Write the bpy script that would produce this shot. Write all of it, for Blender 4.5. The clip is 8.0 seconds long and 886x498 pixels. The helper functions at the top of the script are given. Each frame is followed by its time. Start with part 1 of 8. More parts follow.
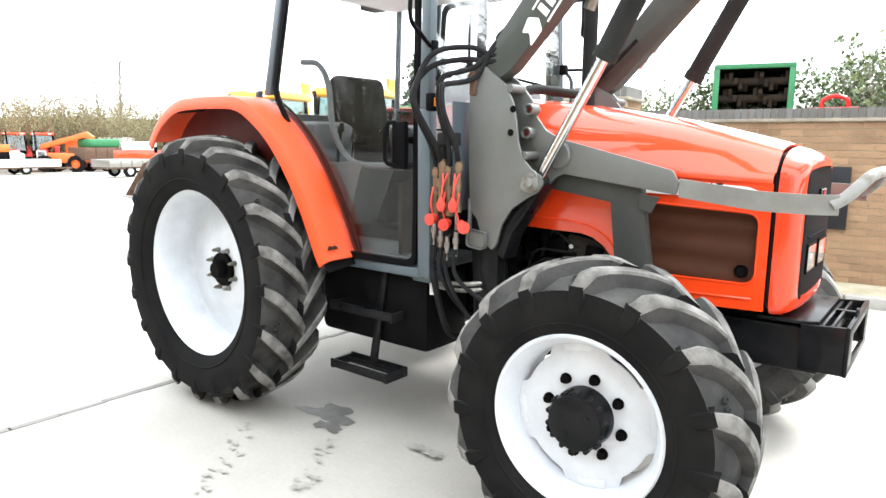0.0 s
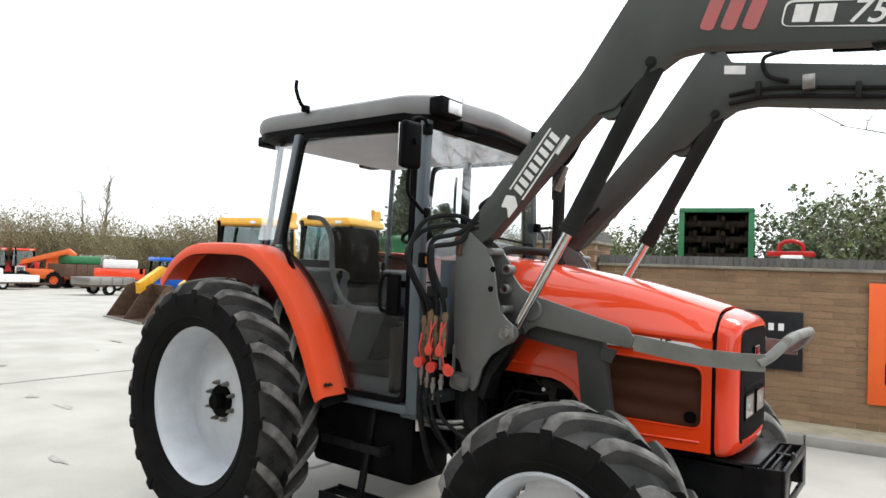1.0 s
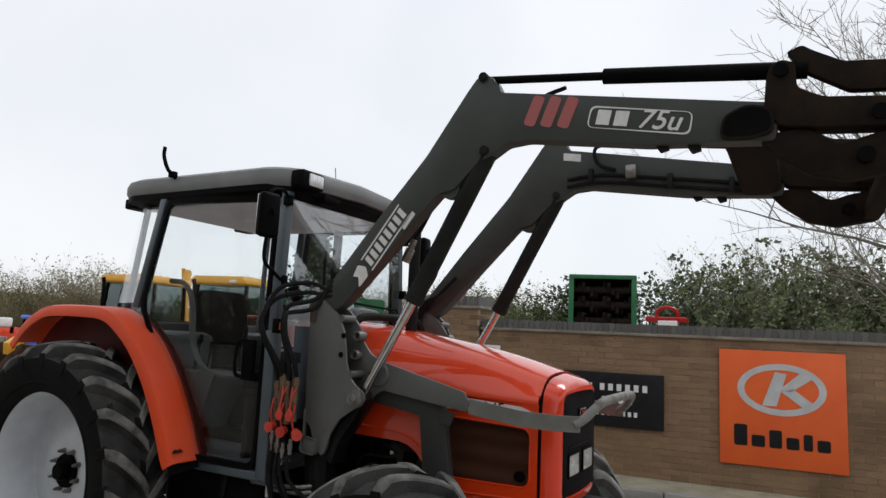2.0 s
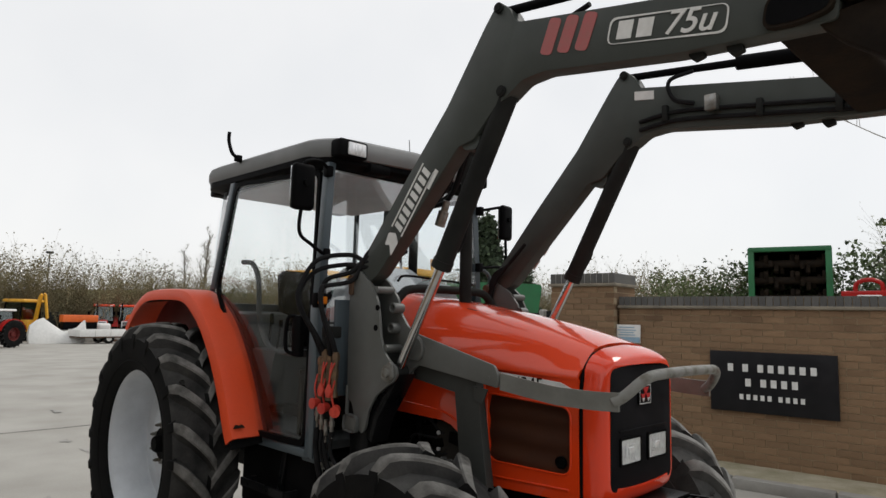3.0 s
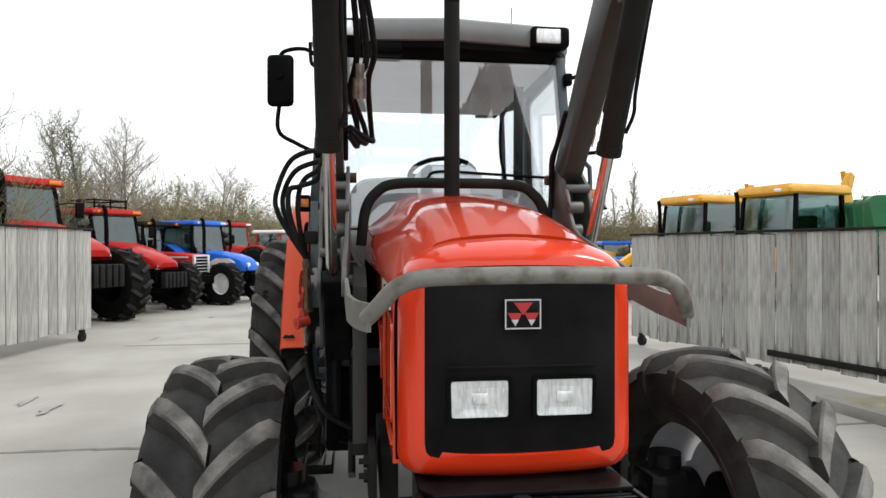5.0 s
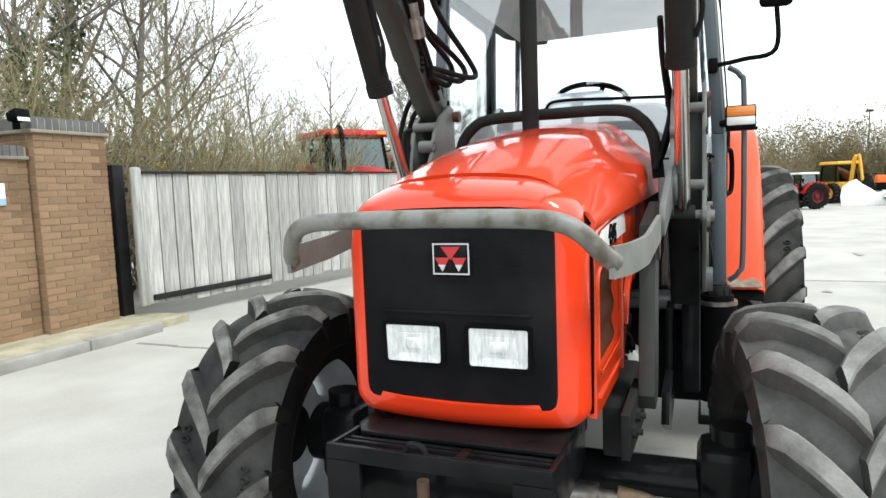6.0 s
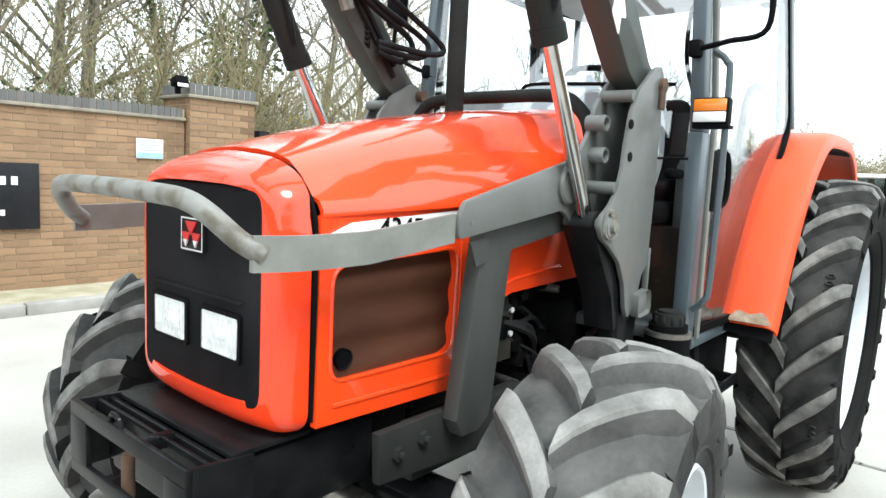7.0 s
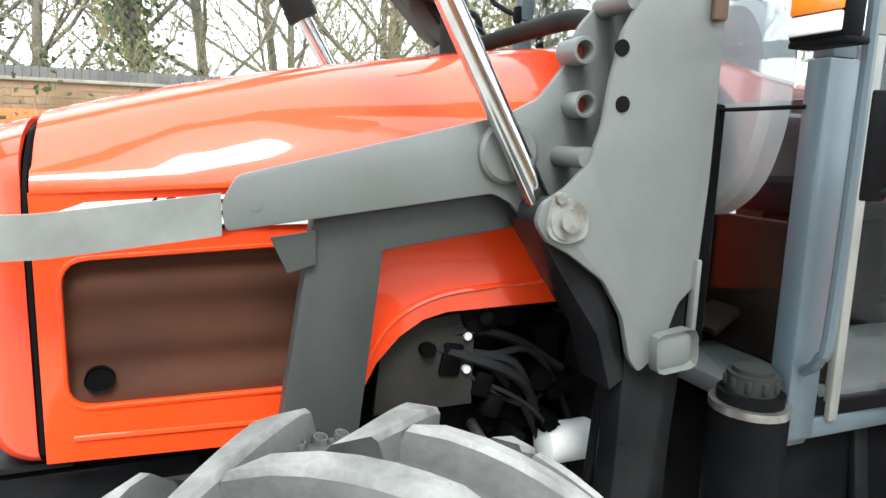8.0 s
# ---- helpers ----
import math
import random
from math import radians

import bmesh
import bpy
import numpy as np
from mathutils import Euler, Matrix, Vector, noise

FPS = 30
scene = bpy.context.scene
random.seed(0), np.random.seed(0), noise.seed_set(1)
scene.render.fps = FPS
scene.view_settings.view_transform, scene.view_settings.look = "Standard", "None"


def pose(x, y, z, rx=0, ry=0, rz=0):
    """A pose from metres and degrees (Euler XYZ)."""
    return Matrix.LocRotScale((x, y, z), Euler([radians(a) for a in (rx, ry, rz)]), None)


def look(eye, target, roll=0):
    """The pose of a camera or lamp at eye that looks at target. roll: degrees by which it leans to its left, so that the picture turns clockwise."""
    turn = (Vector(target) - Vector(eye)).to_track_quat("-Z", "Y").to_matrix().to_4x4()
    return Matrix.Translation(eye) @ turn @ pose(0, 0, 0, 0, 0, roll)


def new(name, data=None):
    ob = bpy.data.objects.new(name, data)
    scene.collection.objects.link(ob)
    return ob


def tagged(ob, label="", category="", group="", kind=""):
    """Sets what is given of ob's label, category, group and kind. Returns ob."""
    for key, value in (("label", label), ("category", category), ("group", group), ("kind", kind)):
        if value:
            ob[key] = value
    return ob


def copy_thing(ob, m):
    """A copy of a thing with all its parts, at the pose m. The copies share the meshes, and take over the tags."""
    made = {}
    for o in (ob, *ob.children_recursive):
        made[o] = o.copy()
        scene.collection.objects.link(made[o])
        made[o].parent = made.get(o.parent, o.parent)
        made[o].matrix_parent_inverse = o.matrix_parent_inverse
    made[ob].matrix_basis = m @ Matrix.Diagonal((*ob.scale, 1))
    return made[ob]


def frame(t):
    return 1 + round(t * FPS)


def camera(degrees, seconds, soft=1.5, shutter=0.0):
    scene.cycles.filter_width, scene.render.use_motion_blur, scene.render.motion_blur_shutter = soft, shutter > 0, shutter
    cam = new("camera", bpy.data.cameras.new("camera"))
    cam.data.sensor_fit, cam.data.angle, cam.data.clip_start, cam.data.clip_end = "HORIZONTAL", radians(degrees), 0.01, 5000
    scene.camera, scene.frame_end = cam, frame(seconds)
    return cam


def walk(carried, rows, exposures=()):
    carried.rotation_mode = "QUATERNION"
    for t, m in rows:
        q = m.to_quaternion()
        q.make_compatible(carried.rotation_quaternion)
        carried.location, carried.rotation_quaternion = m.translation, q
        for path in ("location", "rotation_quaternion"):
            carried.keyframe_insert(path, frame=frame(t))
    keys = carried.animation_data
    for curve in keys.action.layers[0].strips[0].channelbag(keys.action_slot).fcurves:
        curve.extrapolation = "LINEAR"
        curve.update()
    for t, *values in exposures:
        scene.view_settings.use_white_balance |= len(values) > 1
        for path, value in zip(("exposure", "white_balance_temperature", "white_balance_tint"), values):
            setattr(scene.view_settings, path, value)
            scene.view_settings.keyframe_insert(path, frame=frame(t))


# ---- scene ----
cam = camera(68.3, 8.0)
PATH = [
    (0, (1.005, -3.053, 1.542), (-0.221, -1.505, 1.222), 0.5),
    (0.5, (1.079, -3.389, 1.612), (-0.113, -1.787, 1.496), 0.9),
    (1, (1.216, -3.41, 1.684), (0.022, -1.807, 1.744), 2.1),
    (1.5, (1.401, -3.449, 1.724), (0.375, -1.743, 1.917), 3.4),
    (1.7, (1.486, -3.47, 1.731), (0.581, -1.703, 1.972), 2.2),
    (2.8, (1.855, -2.889, 1.673), (0.532, -1.412, 1.933), 2.7),
    (3, (1.982, -2.703, 1.654), (0.579, -1.292, 1.859), 1.2),
    (3.5, (2.099, -2.154, 1.619), (0.442, -1.048, 1.799), 2.3),
    (4, (2.247, -1.564, 1.594), (0.424, -0.751, 1.717), 1.6),
    (4.5, (2.342, -0.958, 1.55), (0.435, -0.358, 1.601), 2.2),
    (5, (2.286, -0.44, 1.512), (0.302, -0.184, 1.508), -0.0),
    (5.2, (2.278, -0.282, 1.5), (0.278, -0.243, 1.482), -0.3),
    (6.3, (1.975, 0.922, 1.522), (0.221, -0.013, 1.3), -0.5),
    (6.5, (1.856, 1.096, 1.505), (0.154, 0.069, 1.285), 1.8),
    (7, (1.397, 1.489, 1.517), (-0.133, 0.223, 1.28), 2.9),
    (7.5, (0.812, 1.638, 1.53), (-0.456, 0.115, 1.26), 2.5),
    (8, (0.194, 1.639, 1.516), (-0.532, -0.194, 1.184), 1.9),
]

# ---------------------------------------------------------------- light
EXPOSURES = [(0.0, 2.10, 6300, 8), (0.5, 1.62, 6350, 8), (1.0, 0.70, 6350, 8), (1.5, -0.09, 6350, 9), (1.7, -0.27, 6300, 10), (2.8, -0.44, 6600, 10), (3.0, -0.41, 6600, 10),
             (3.5, -0.27, 6480, 10), (4.0, 0.02, 6300, 10), (4.5, 0.20, 6400, 10), (5.0, 0.22, 6450, 9), (6.3, 1.02, 6120, 4), (6.5, 1.08, 6100, 4), (7.0, 1.28, 6080, 3),
             (7.5, 1.56, 6080, 3), (8.0, 1.70, 6080, 3)]
walk(cam, [(t, look(eye, target, roll)) for t, eye, target, roll in PATH], EXPOSURES)

world = bpy.data.worlds.new("overcast")
scene.world = world
world.use_nodes = True
wn, wl = world.node_tree.nodes, world.node_tree.links
wn.clear()
sky = wn.new("ShaderNodeTexSky")
sky.sky_type, sky.sun_disc = "NISHITA", False
sky.sun_elevation, sky.sun_rotation = radians(52), radians(20)
sky_dim = wn.new("ShaderNodeVectorMath")
sky_dim.operation = "SCALE"
sky_dim.inputs["Scale"].default_value = 0.10
cloud_mix = wn.new("ShaderNodeMix")
cloud_mix.data_type = "RGBA"
cloud_mix.inputs["Factor"].default_value = 0.88
cloud_noise = wn.new("ShaderNodeTexNoise")
cloud_noise.inputs["Scale"].default_value = 2.2
cloud_noise.inputs["Detail"].default_value = 4.0
cloud_ramp = wn.new("ShaderNodeValToRGB")
cloud_ramp.color_ramp.elements[0].position, cloud_ramp.color_ramp.elements[0].color = 0.3, (0.86, 0.88, 0.90, 1)
cloud_ramp.color_ramp.elements[1].position, cloud_ramp.color_ramp.elements[1].color = 0.7, (1.0, 1.0, 1.0, 1)
back = wn.new("ShaderNodeBackground")
back.inputs["Strength"].default_value = 1.35
wout = wn.new("ShaderNodeOutputWorld")
wl.new(sky.outputs[0], sky_dim.inputs[0])
wl.new(sky_dim.outputs[0], cloud_mix.inputs["A"])
wl.new(cloud_noise.outputs["Fac"], cloud_ramp.inputs[0])
wl.new(cloud_ramp.outputs[0], cloud_mix.inputs["B"])
wl.new(cloud_mix.outputs["Result"], back.inputs[0])
wl.new(back.outputs[0], wout.inputs[0])

sun = new("sun", bpy.data.lights.new("sun", "SUN"))
sun.data.energy, sun.data.angle, sun.data.color = 1.5, radians(20), (1.0, 0.97, 0.92)
sun.matrix_basis = look((2.0, 5.5, 7.5), (0, 0, 0))


# ---------------------------------------------------------------- materials
def material(name, base, rough=0.5, metal=0.0, coat=0.0, second=None, scale=6.0, mix=(0.35, 0.7), bump=0.0, bump_scale=60.0,
             grain=0.0, spec=0.5, island=0.0, per_object=0.0, stretch=(1, 1, 1), detail=5.0):
    """A painted, cast or mineral surface: two colours mixed by a large noise, a fine grain and a fine relief."""
    m = bpy.data.materials.new(name)
    m.use_nodes = True
    n, l = m.node_tree.nodes, m.node_tree.links
    b = n["Principled BSDF"]
    b.inputs["Roughness"].default_value, b.inputs["Metallic"].default_value = rough, metal
    b.inputs["Coat Weight"].default_value = coat
    b.inputs["Coat Roughness"].default_value = 0.05
    b.inputs["Specular IOR Level"].default_value = spec
    tc = n.new("ShaderNodeTexCoord")
    mp = n.new("ShaderNodeMapping")
    mp.inputs["Scale"].default_value = stretch
    l.new(tc.outputs["Object"], mp.inputs[0])
    second = second or tuple(c * 0.8 for c in base)
    big = n.new("ShaderNodeTexNoise")
    big.inputs["Scale"].default_value, big.inputs["Detail"].default_value = scale, detail
    l.new(mp.outputs[0], big.inputs["Vector"])
    rng = n.new("ShaderNodeMapRange")
    rng.inputs["From Min"].default_value, rng.inputs["From Max"].default_value = mix
    l.new(big.outputs["Fac"], rng.inputs["Value"])
    mx = n.new("ShaderNodeMix")
    mx.data_type = "RGBA"
    mx.inputs["A"].default_value, mx.inputs["B"].default_value = (*base, 1), (*second, 1)
    l.new(rng.outputs[0], mx.inputs["Factor"])
    colour = mx.outputs["Result"]
    fine = n.new("ShaderNodeTexNoise")
    fine.inputs["Scale"].default_value, fine.inputs["Detail"].default_value = bump_scale, 6.0
    l.new(mp.outputs[0], fine.inputs["Vector"])

    def value_by(source, amount, colour):
        """Vary the lightness by a value from 0 to 1."""
        hsv = n.new("ShaderNodeHueSaturation")
        r = n.new("ShaderNodeMapRange")
        r.inputs["To Min"].default_value, r.inputs["To Max"].default_value = 1 - amount, 1 + amount
        l.new(source, r.inputs["Value"])
        l.new(r.outputs[0], hsv.inputs["Value"])
        l.new(colour, hsv.inputs["Color"])
        return hsv.outputs[0]

    if grain:
        colour = value_by(fine.outputs["Fac"], grain, colour)
    if island:
        geo = n.new("ShaderNodeNewGeometry")
        colour = value_by(geo.outputs["Random Per Island"], island, colour)
    if per_object:
        inf = n.new("ShaderNodeObjectInfo")
        colour = value_by(inf.outputs["Random"], per_object, colour)
    l.new(colour, b.inputs["Base Color"])
    rr = n.new("ShaderNodeMapRange")
    rr.inputs["To Min"].default_value, rr.inputs["To Max"].default_value = max(rough - 0.08, 0.03), min(rough + 0.12, 1)
    l.new(big.outputs["Fac"], rr.inputs["Value"])
    l.new(rr.outputs[0], b.inputs["Roughness"])
    if bump:
        bp = n.new("ShaderNodeBump")
        bp.inputs["Strength"].default_value, bp.inputs["Distance"].default_value = bump, 0.01
        l.new(fine.outputs["Fac"], bp.inputs["Height"])
        l.new(bp.outputs[0], b.inputs["Normal"])
    return m


def glass(name, tint, gloss=0.9, haze=0.045):
    m = bpy.data.materials.new(name)
    m.use_nodes = True
    n, l = m.node_tree.nodes, m.node_tree.links
    n.clear()
    out, mixer = n.new("ShaderNodeOutputMaterial"), n.new("ShaderNodeMixShader")
    clear, shine, fres = n.new("ShaderNodeBsdfTransparent"), n.new("ShaderNodeBsdfGlossy"), n.new("ShaderNodeLayerWeight")
    clear.inputs[0].default_value = (*tint, 1)
    shine.inputs["Roughness"].default_value = 0.02
    shine.inputs[0].default_value = (gloss, gloss, gloss, 1)
    power, amount = n.new("ShaderNodeMath"), n.new("ShaderNodeMapRange")
    power.operation = "POWER"
    power.inputs[1].default_value = 4.0
    amount.inputs["To Min"].default_value, amount.inputs["To Max"].default_value = haze, 0.85
    l.new(fres.outputs["Facing"], power.inputs[0])
    l.new(power.outputs[0], amount.inputs["Value"])
    l.new(amount.outputs[0], mixer.inputs[0])
    l.new(clear.outputs[0], mixer.inputs[1])
    l.new(shine.outputs[0], mixer.inputs[2])
    l.new(mixer.outputs[0], out.inputs[0])
    return m


RED = material("red paint", (0.78, 0.054, 0.006), 0.40, coat=1.0, spec=0.22, second=(0.73, 0.050, 0.006), scale=2.5, grain=0.04, bump=0.02, bump_scale=220)
RED_FRONT = material("deeper red paint", (0.76, 0.045, 0.008), 0.40, coat=1.0, spec=0.15, second=(0.70, 0.040, 0.011), scale=2.5, grain=0.04, bump=0.02, bump_scale=220)
RED_FADED = material("faded red paint", (0.76, 0.075, 0.018), 0.42, spec=0.3, second=(0.68, 0.08, 0.026), scale=3.0, grain=0.06, bump=0.03)
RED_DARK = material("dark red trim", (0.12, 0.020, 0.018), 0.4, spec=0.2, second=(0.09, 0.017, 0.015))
# dark steel brown, used also where shade is painted in
DARK_STEEL_SHADE = material("dark steel and painted shade", (0.016, 0.013, 0.011), 0.7, spec=0.03, second=(0.028, 0.020, 0.014), scale=8, grain=0.2, bump=0.15)
GREY = material("loader grey paint", (0.109, 0.114, 0.109), 0.45, second=(0.088, 0.091, 0.083), scale=5, grain=0.07, bump=0.03, bump_scale=150, coat=0.1)
BOOM = material("charcoal boom paint", (0.060, 0.067, 0.061), 0.45, second=(0.048, 0.054, 0.049), scale=5, grain=0.08, bump=0.03, bump_scale=150, spec=0.25)
GREY_MID = material("mid grey frame paint", (0.043, 0.045, 0.042), 0.5, second=(0.034, 0.036, 0.033), scale=6, grain=0.08, bump=0.03, spec=0.25)
GREY_WORN = material("worn grey paint", (0.19, 0.19, 0.175), 0.5, second=(0.095, 0.085, 0.065), scale=16, mix=(0.48, 0.64), grain=0.12, bump=0.06)
STRAP = material("pale scuffed grey paint", (0.175, 0.18, 0.163), 0.5, second=(0.14, 0.142, 0.128), scale=7, mix=(0.45, 0.65), grain=0.10, bump=0.05)
SHIELD = material("dusty heat shield", (0.032, 0.029, 0.025), 0.7, spec=0.08, second=(0.022, 0.020, 0.017), scale=9, grain=0.15)
GREY_DARK = material("dark grey paint", (0.026, 0.027, 0.0255), 0.5, spec=0.03, second=(0.018, 0.0185, 0.018), scale=6, grain=0.08, bump=0.03)
CAB_GREY = material("cab blue-grey paint", (0.062, 0.084, 0.098), 0.4, second=(0.050, 0.067, 0.078), scale=4, grain=0.05, coat=0.15)
ROOF = material("grey roof plastic", (0.21, 0.215, 0.215), 0.6, second=(0.16, 0.165, 0.165), scale=3, grain=0.06, bump=0.05, bump_scale=300)
BLACK = material("black plastic", (0.0035, 0.0035, 0.004), 0.5, spec=0.03, second=(0.007, 0.007, 0.0075), scale=5, grain=0.1, bump=0.04, bump_scale=300)
MESH_BLACK = material("black grille mesh", (0.008, 0.008, 0.009), 0.6, spec=0.03, second=(0.022, 0.022, 0.024), scale=3, bump=0.35, bump_scale=420)
BLACK_PAINT = material("black gloss paint", (0.005, 0.0055, 0.006), 0.28, second=(0.012, 0.012, 0.013), scale=7, grain=0.1, coat=0.10, bump=0.03, spec=0.06)
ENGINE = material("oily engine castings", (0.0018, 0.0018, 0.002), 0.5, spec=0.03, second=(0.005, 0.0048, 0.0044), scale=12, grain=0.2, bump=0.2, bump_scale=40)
BROWN_MESH = material("brown dusty side mesh", (0.056, 0.020, 0.010), 0.6, spec=0.2, second=(0.080, 0.030, 0.014), scale=4, grain=0.15, bump=0.4, bump_scale=500, stretch=(1, 1, 3))
RUBBER = material("black tyre rubber", (0.007, 0.007, 0.0072), 0.75, spec=0.05, second=(0.013, 0.013, 0.0125), scale=5, grain=0.15, bump=0.1, bump_scale=90)
RUBBER_WORN = material("dusty tyre lug rubber", (0.20, 0.195, 0.184), 0.9, spec=0.08, second=(0.048, 0.047, 0.044), scale=11, grain=0.2, bump=0.2, bump_scale=120)
RUBBER_TREAD = material("dusty tread rubber", (0.018, 0.018, 0.018), 0.85, spec=0.1, second=(0.055, 0.054, 0.051), scale=7, grain=0.2, bump=0.15, bump_scale=90)
# next two: dusty rubber made paler, with sky light put into the colour
RUBBER_DUST_LIT = material("dusted tread rubber, lit side", (0.050, 0.050, 0.048), 0.9, spec=0.1, second=(0.11, 0.108, 0.103), scale=6, grain=0.2, bump=0.2, bump_scale=70)
RUBBER_LUG_LIT = material("dusted lug rubber, lit side", (0.24, 0.236, 0.224), 0.9, spec=0.1, second=(0.11, 0.108, 0.101), scale=10, grain=0.2, bump=0.2, bump_scale=110)
RUBBER_FRONT = material("lightly dusted tread rubber", (0.026, 0.026, 0.026), 0.88, spec=0.1, second=(0.062, 0.061, 0.058), scale=7, grain=0.2, bump=0.15, bump_scale=90)
RIM = material("white-grey rim paint", (0.60, 0.635, 0.67), 0.38, second=(0.50, 0.53, 0.56), scale=6, grain=0.05, coat=0.2, bump=0.02)
CHROME = material("polished cylinder rod", (0.62, 0.62, 0.62), 0.12, metal=1.0, second=(0.5, 0.5, 0.5), scale=20)
STEEL = material("bare steel", (0.35, 0.35, 0.34), 0.35, metal=0.9, second=(0.22, 0.19, 0.16), scale=30, bump=0.05)
RUST = material("rusty steel", (0.11, 0.058, 0.032), 0.75, second=(0.06, 0.035, 0.022), scale=8, grain=0.2, bump=0.2)
HOSE = material("rubber hose", (0.014, 0.014, 0.015), 0.45, spec=0.03, second=(0.022, 0.022, 0.023), scale=15, bump=0.05)
COUPLER = material("red plastic dust caps", (0.60, 0.06, 0.035), 0.45, second=(0.45, 0.03, 0.02))
BRASS = material("tarnished fittings", (0.20, 0.13, 0.075), 0.45, metal=0.6, second=(0.11, 0.085, 0.06), scale=30)
WHITE = material("white paint", (0.78, 0.78, 0.76), 0.45, second=(0.70, 0.70, 0.68), grain=0.04)
DECAL_WHITE = material("white decal", (0.75, 0.75, 0.73), 0.5, second=(0.66, 0.66, 0.64), scale=30)
DECAL_RED = material("faded red decal", (0.42, 0.10, 0.10), 0.5, second=(0.36, 0.12, 0.11), scale=30)
BADGE_RED = material("badge red", (0.5, 0.02, 0.025), 0.3, coat=0.3)
SILVER = material("silver plastic", (0.62, 0.63, 0.64), 0.3, metal=0.15, second=(0.50, 0.51, 0.52))
AMBER = material("amber lens", (0.75, 0.22, 0.015), 0.2, coat=0.6, second=(0.65, 0.17, 0.012))
LENS = material("headlamp reflector", (0.92, 0.92, 0.93), 0.22, metal=0.45, second=(0.70, 0.71, 0.72), scale=22, mix=(0.4, 0.6), bump=0.25, bump_scale=40, stretch=(1, 4, 1))
SEAT = material("black seat fabric", (0.005, 0.005, 0.006), 0.9, spec=0.03, second=(0.009, 0.009, 0.010), bump=0.2, bump_scale=200)
HEADLINER = material("grey headlining", (0.76, 0.79, 0.82), 0.8, second=(0.68, 0.71, 0.74), grain=0.05, bump=0.05)
DASH = material("pale dash plastic", (0.40, 0.41, 0.415), 0.6, second=(0.33, 0.34, 0.345), grain=0.05, bump=0.04)
TRIM_GREY = material("grey cab trim", (0.050, 0.056, 0.058), 0.6, second=(0.036, 0.040, 0.042), grain=0.05, bump=0.04)
GLASS = glass("cab glass", (0.975, 0.985, 0.985), haze=0.02)
SCREEN_GLASS = glass("windscreen glass", (0.95, 0.975, 0.985), haze=0.12)
# teal tint stands in for reflections and the dark cab inside
TINTED = glass("cab glass tinted for reflections", (0.50, 0.62, 0.61), haze=0.10)
MIRROR = material("mirror glass", (0.8, 0.82, 0.84), 0.04, metal=1.0, second=(0.78, 0.8, 0.82))
RUST_PALE = material("flaked primer and rust", (0.22, 0.15, 0.10), 0.8, second=(0.32, 0.26, 0.20), scale=30, grain=0.2, bump=0.2)
RED_BORE = material("bonnet red seen through a bore", (0.28, 0.035, 0.02), 0.5)

CONCRETE = material("pale weathered concrete", (0.375, 0.362, 0.330), 0.8, second=(0.285, 0.272, 0.243), scale=0.9, mix=(0.35, 0.7), grain=0.10, bump=0.12, bump_scale=45, detail=8)
JOINT = material("dark joint filler", (0.16, 0.155, 0.145), 0.9, second=(0.22, 0.21, 0.195), scale=8)
STAIN = material("damp oil stain", (0.075, 0.072, 0.066), 0.45, second=(0.14, 0.135, 0.125), scale=14, grain=0.2)
KERB = material("concrete kerb", (0.31, 0.30, 0.275), 0.8, second=(0.22, 0.21, 0.19), scale=4, grain=0.1, bump=0.15)
VERGE = material("dusty gravel verge", (0.40, 0.36, 0.27), 0.95, second=(0.25, 0.235, 0.15), scale=4, grain=0.25, bump=0.5, bump_scale=50)
BRICK = material("brown stock brick", (0.262, 0.164, 0.092), 0.85, second=(0.150, 0.090, 0.050), mix=(0.38, 0.66), scale=1.4, grain=0.16, bump=0.25, bump_scale=70, per_object=0.14)
BRICK_FAR = material("brown stock brickwork", (0.262, 0.164, 0.092), 0.85, second=(0.150, 0.090, 0.050), mix=(0.38, 0.66), scale=1.4, grain=0.16, bump=0.25, bump_scale=70, island=0.14)
CAP_MORTAR = material("pale cap mortar", (0.42, 0.41, 0.39), 0.9, second=(0.30, 0.29, 0.28), scale=8, grain=0.1)
MORTAR = material("sandy mortar", (0.36, 0.275, 0.175), 0.9, second=(0.30, 0.23, 0.15), scale=6, grain=0.15, bump=0.2)
COPING = material("blue-grey coping brick", (0.085, 0.085, 0.088), 0.8, second=(0.13, 0.125, 0.11), scale=5, grain=0.15, bump=0.2, per_object=0.2)
TILE = material("stone creasing course", (0.27, 0.235, 0.18), 0.85, second=(0.17, 0.15, 0.12), scale=5, grain=0.15, bump=0.2)
BOARD = material("weathered grey boards", (0.44, 0.435, 0.41), 0.85, second=(0.24, 0.235, 0.215), scale=4, grain=0.16, bump=0.25, bump_scale=30, per_object=0.24, stretch=(7, 7, 0.7))
POST_BLACK = material("black painted steel", (0.012, 0.012, 0.013), 0.55, spec=0.1, second=(0.02, 0.02, 0.02))
SIGN_BLACK = material("black sign board", (0.010, 0.010, 0.012), 0.35, second=(0.015, 0.015, 0.017), spec=0.2)
BANNER = material("orange banner", (0.82, 0.13, 0.018), 0.5, second=(0.76, 0.11, 0.016), scale=3)
BLUE_PLAQUE = material("pale blue print", (0.30, 0.45, 0.58), 0.5)
BARK = material("winter bark", (0.155, 0.14, 0.112), 0.9, second=(0.11, 0.10, 0.078), scale=6, grain=0.2, bump=0.4, bump_scale=25)
TWIG = material("winter twigs", (0.20, 0.172, 0.132), 0.9, second=(0.26, 0.23, 0.18), scale=1.5, grain=0.15)
TWIG_GREEN = material("budding twigs", (0.235, 0.205, 0.112), 0.9, second=(0.185, 0.150, 0.090), scale=1.2, grain=0.15)
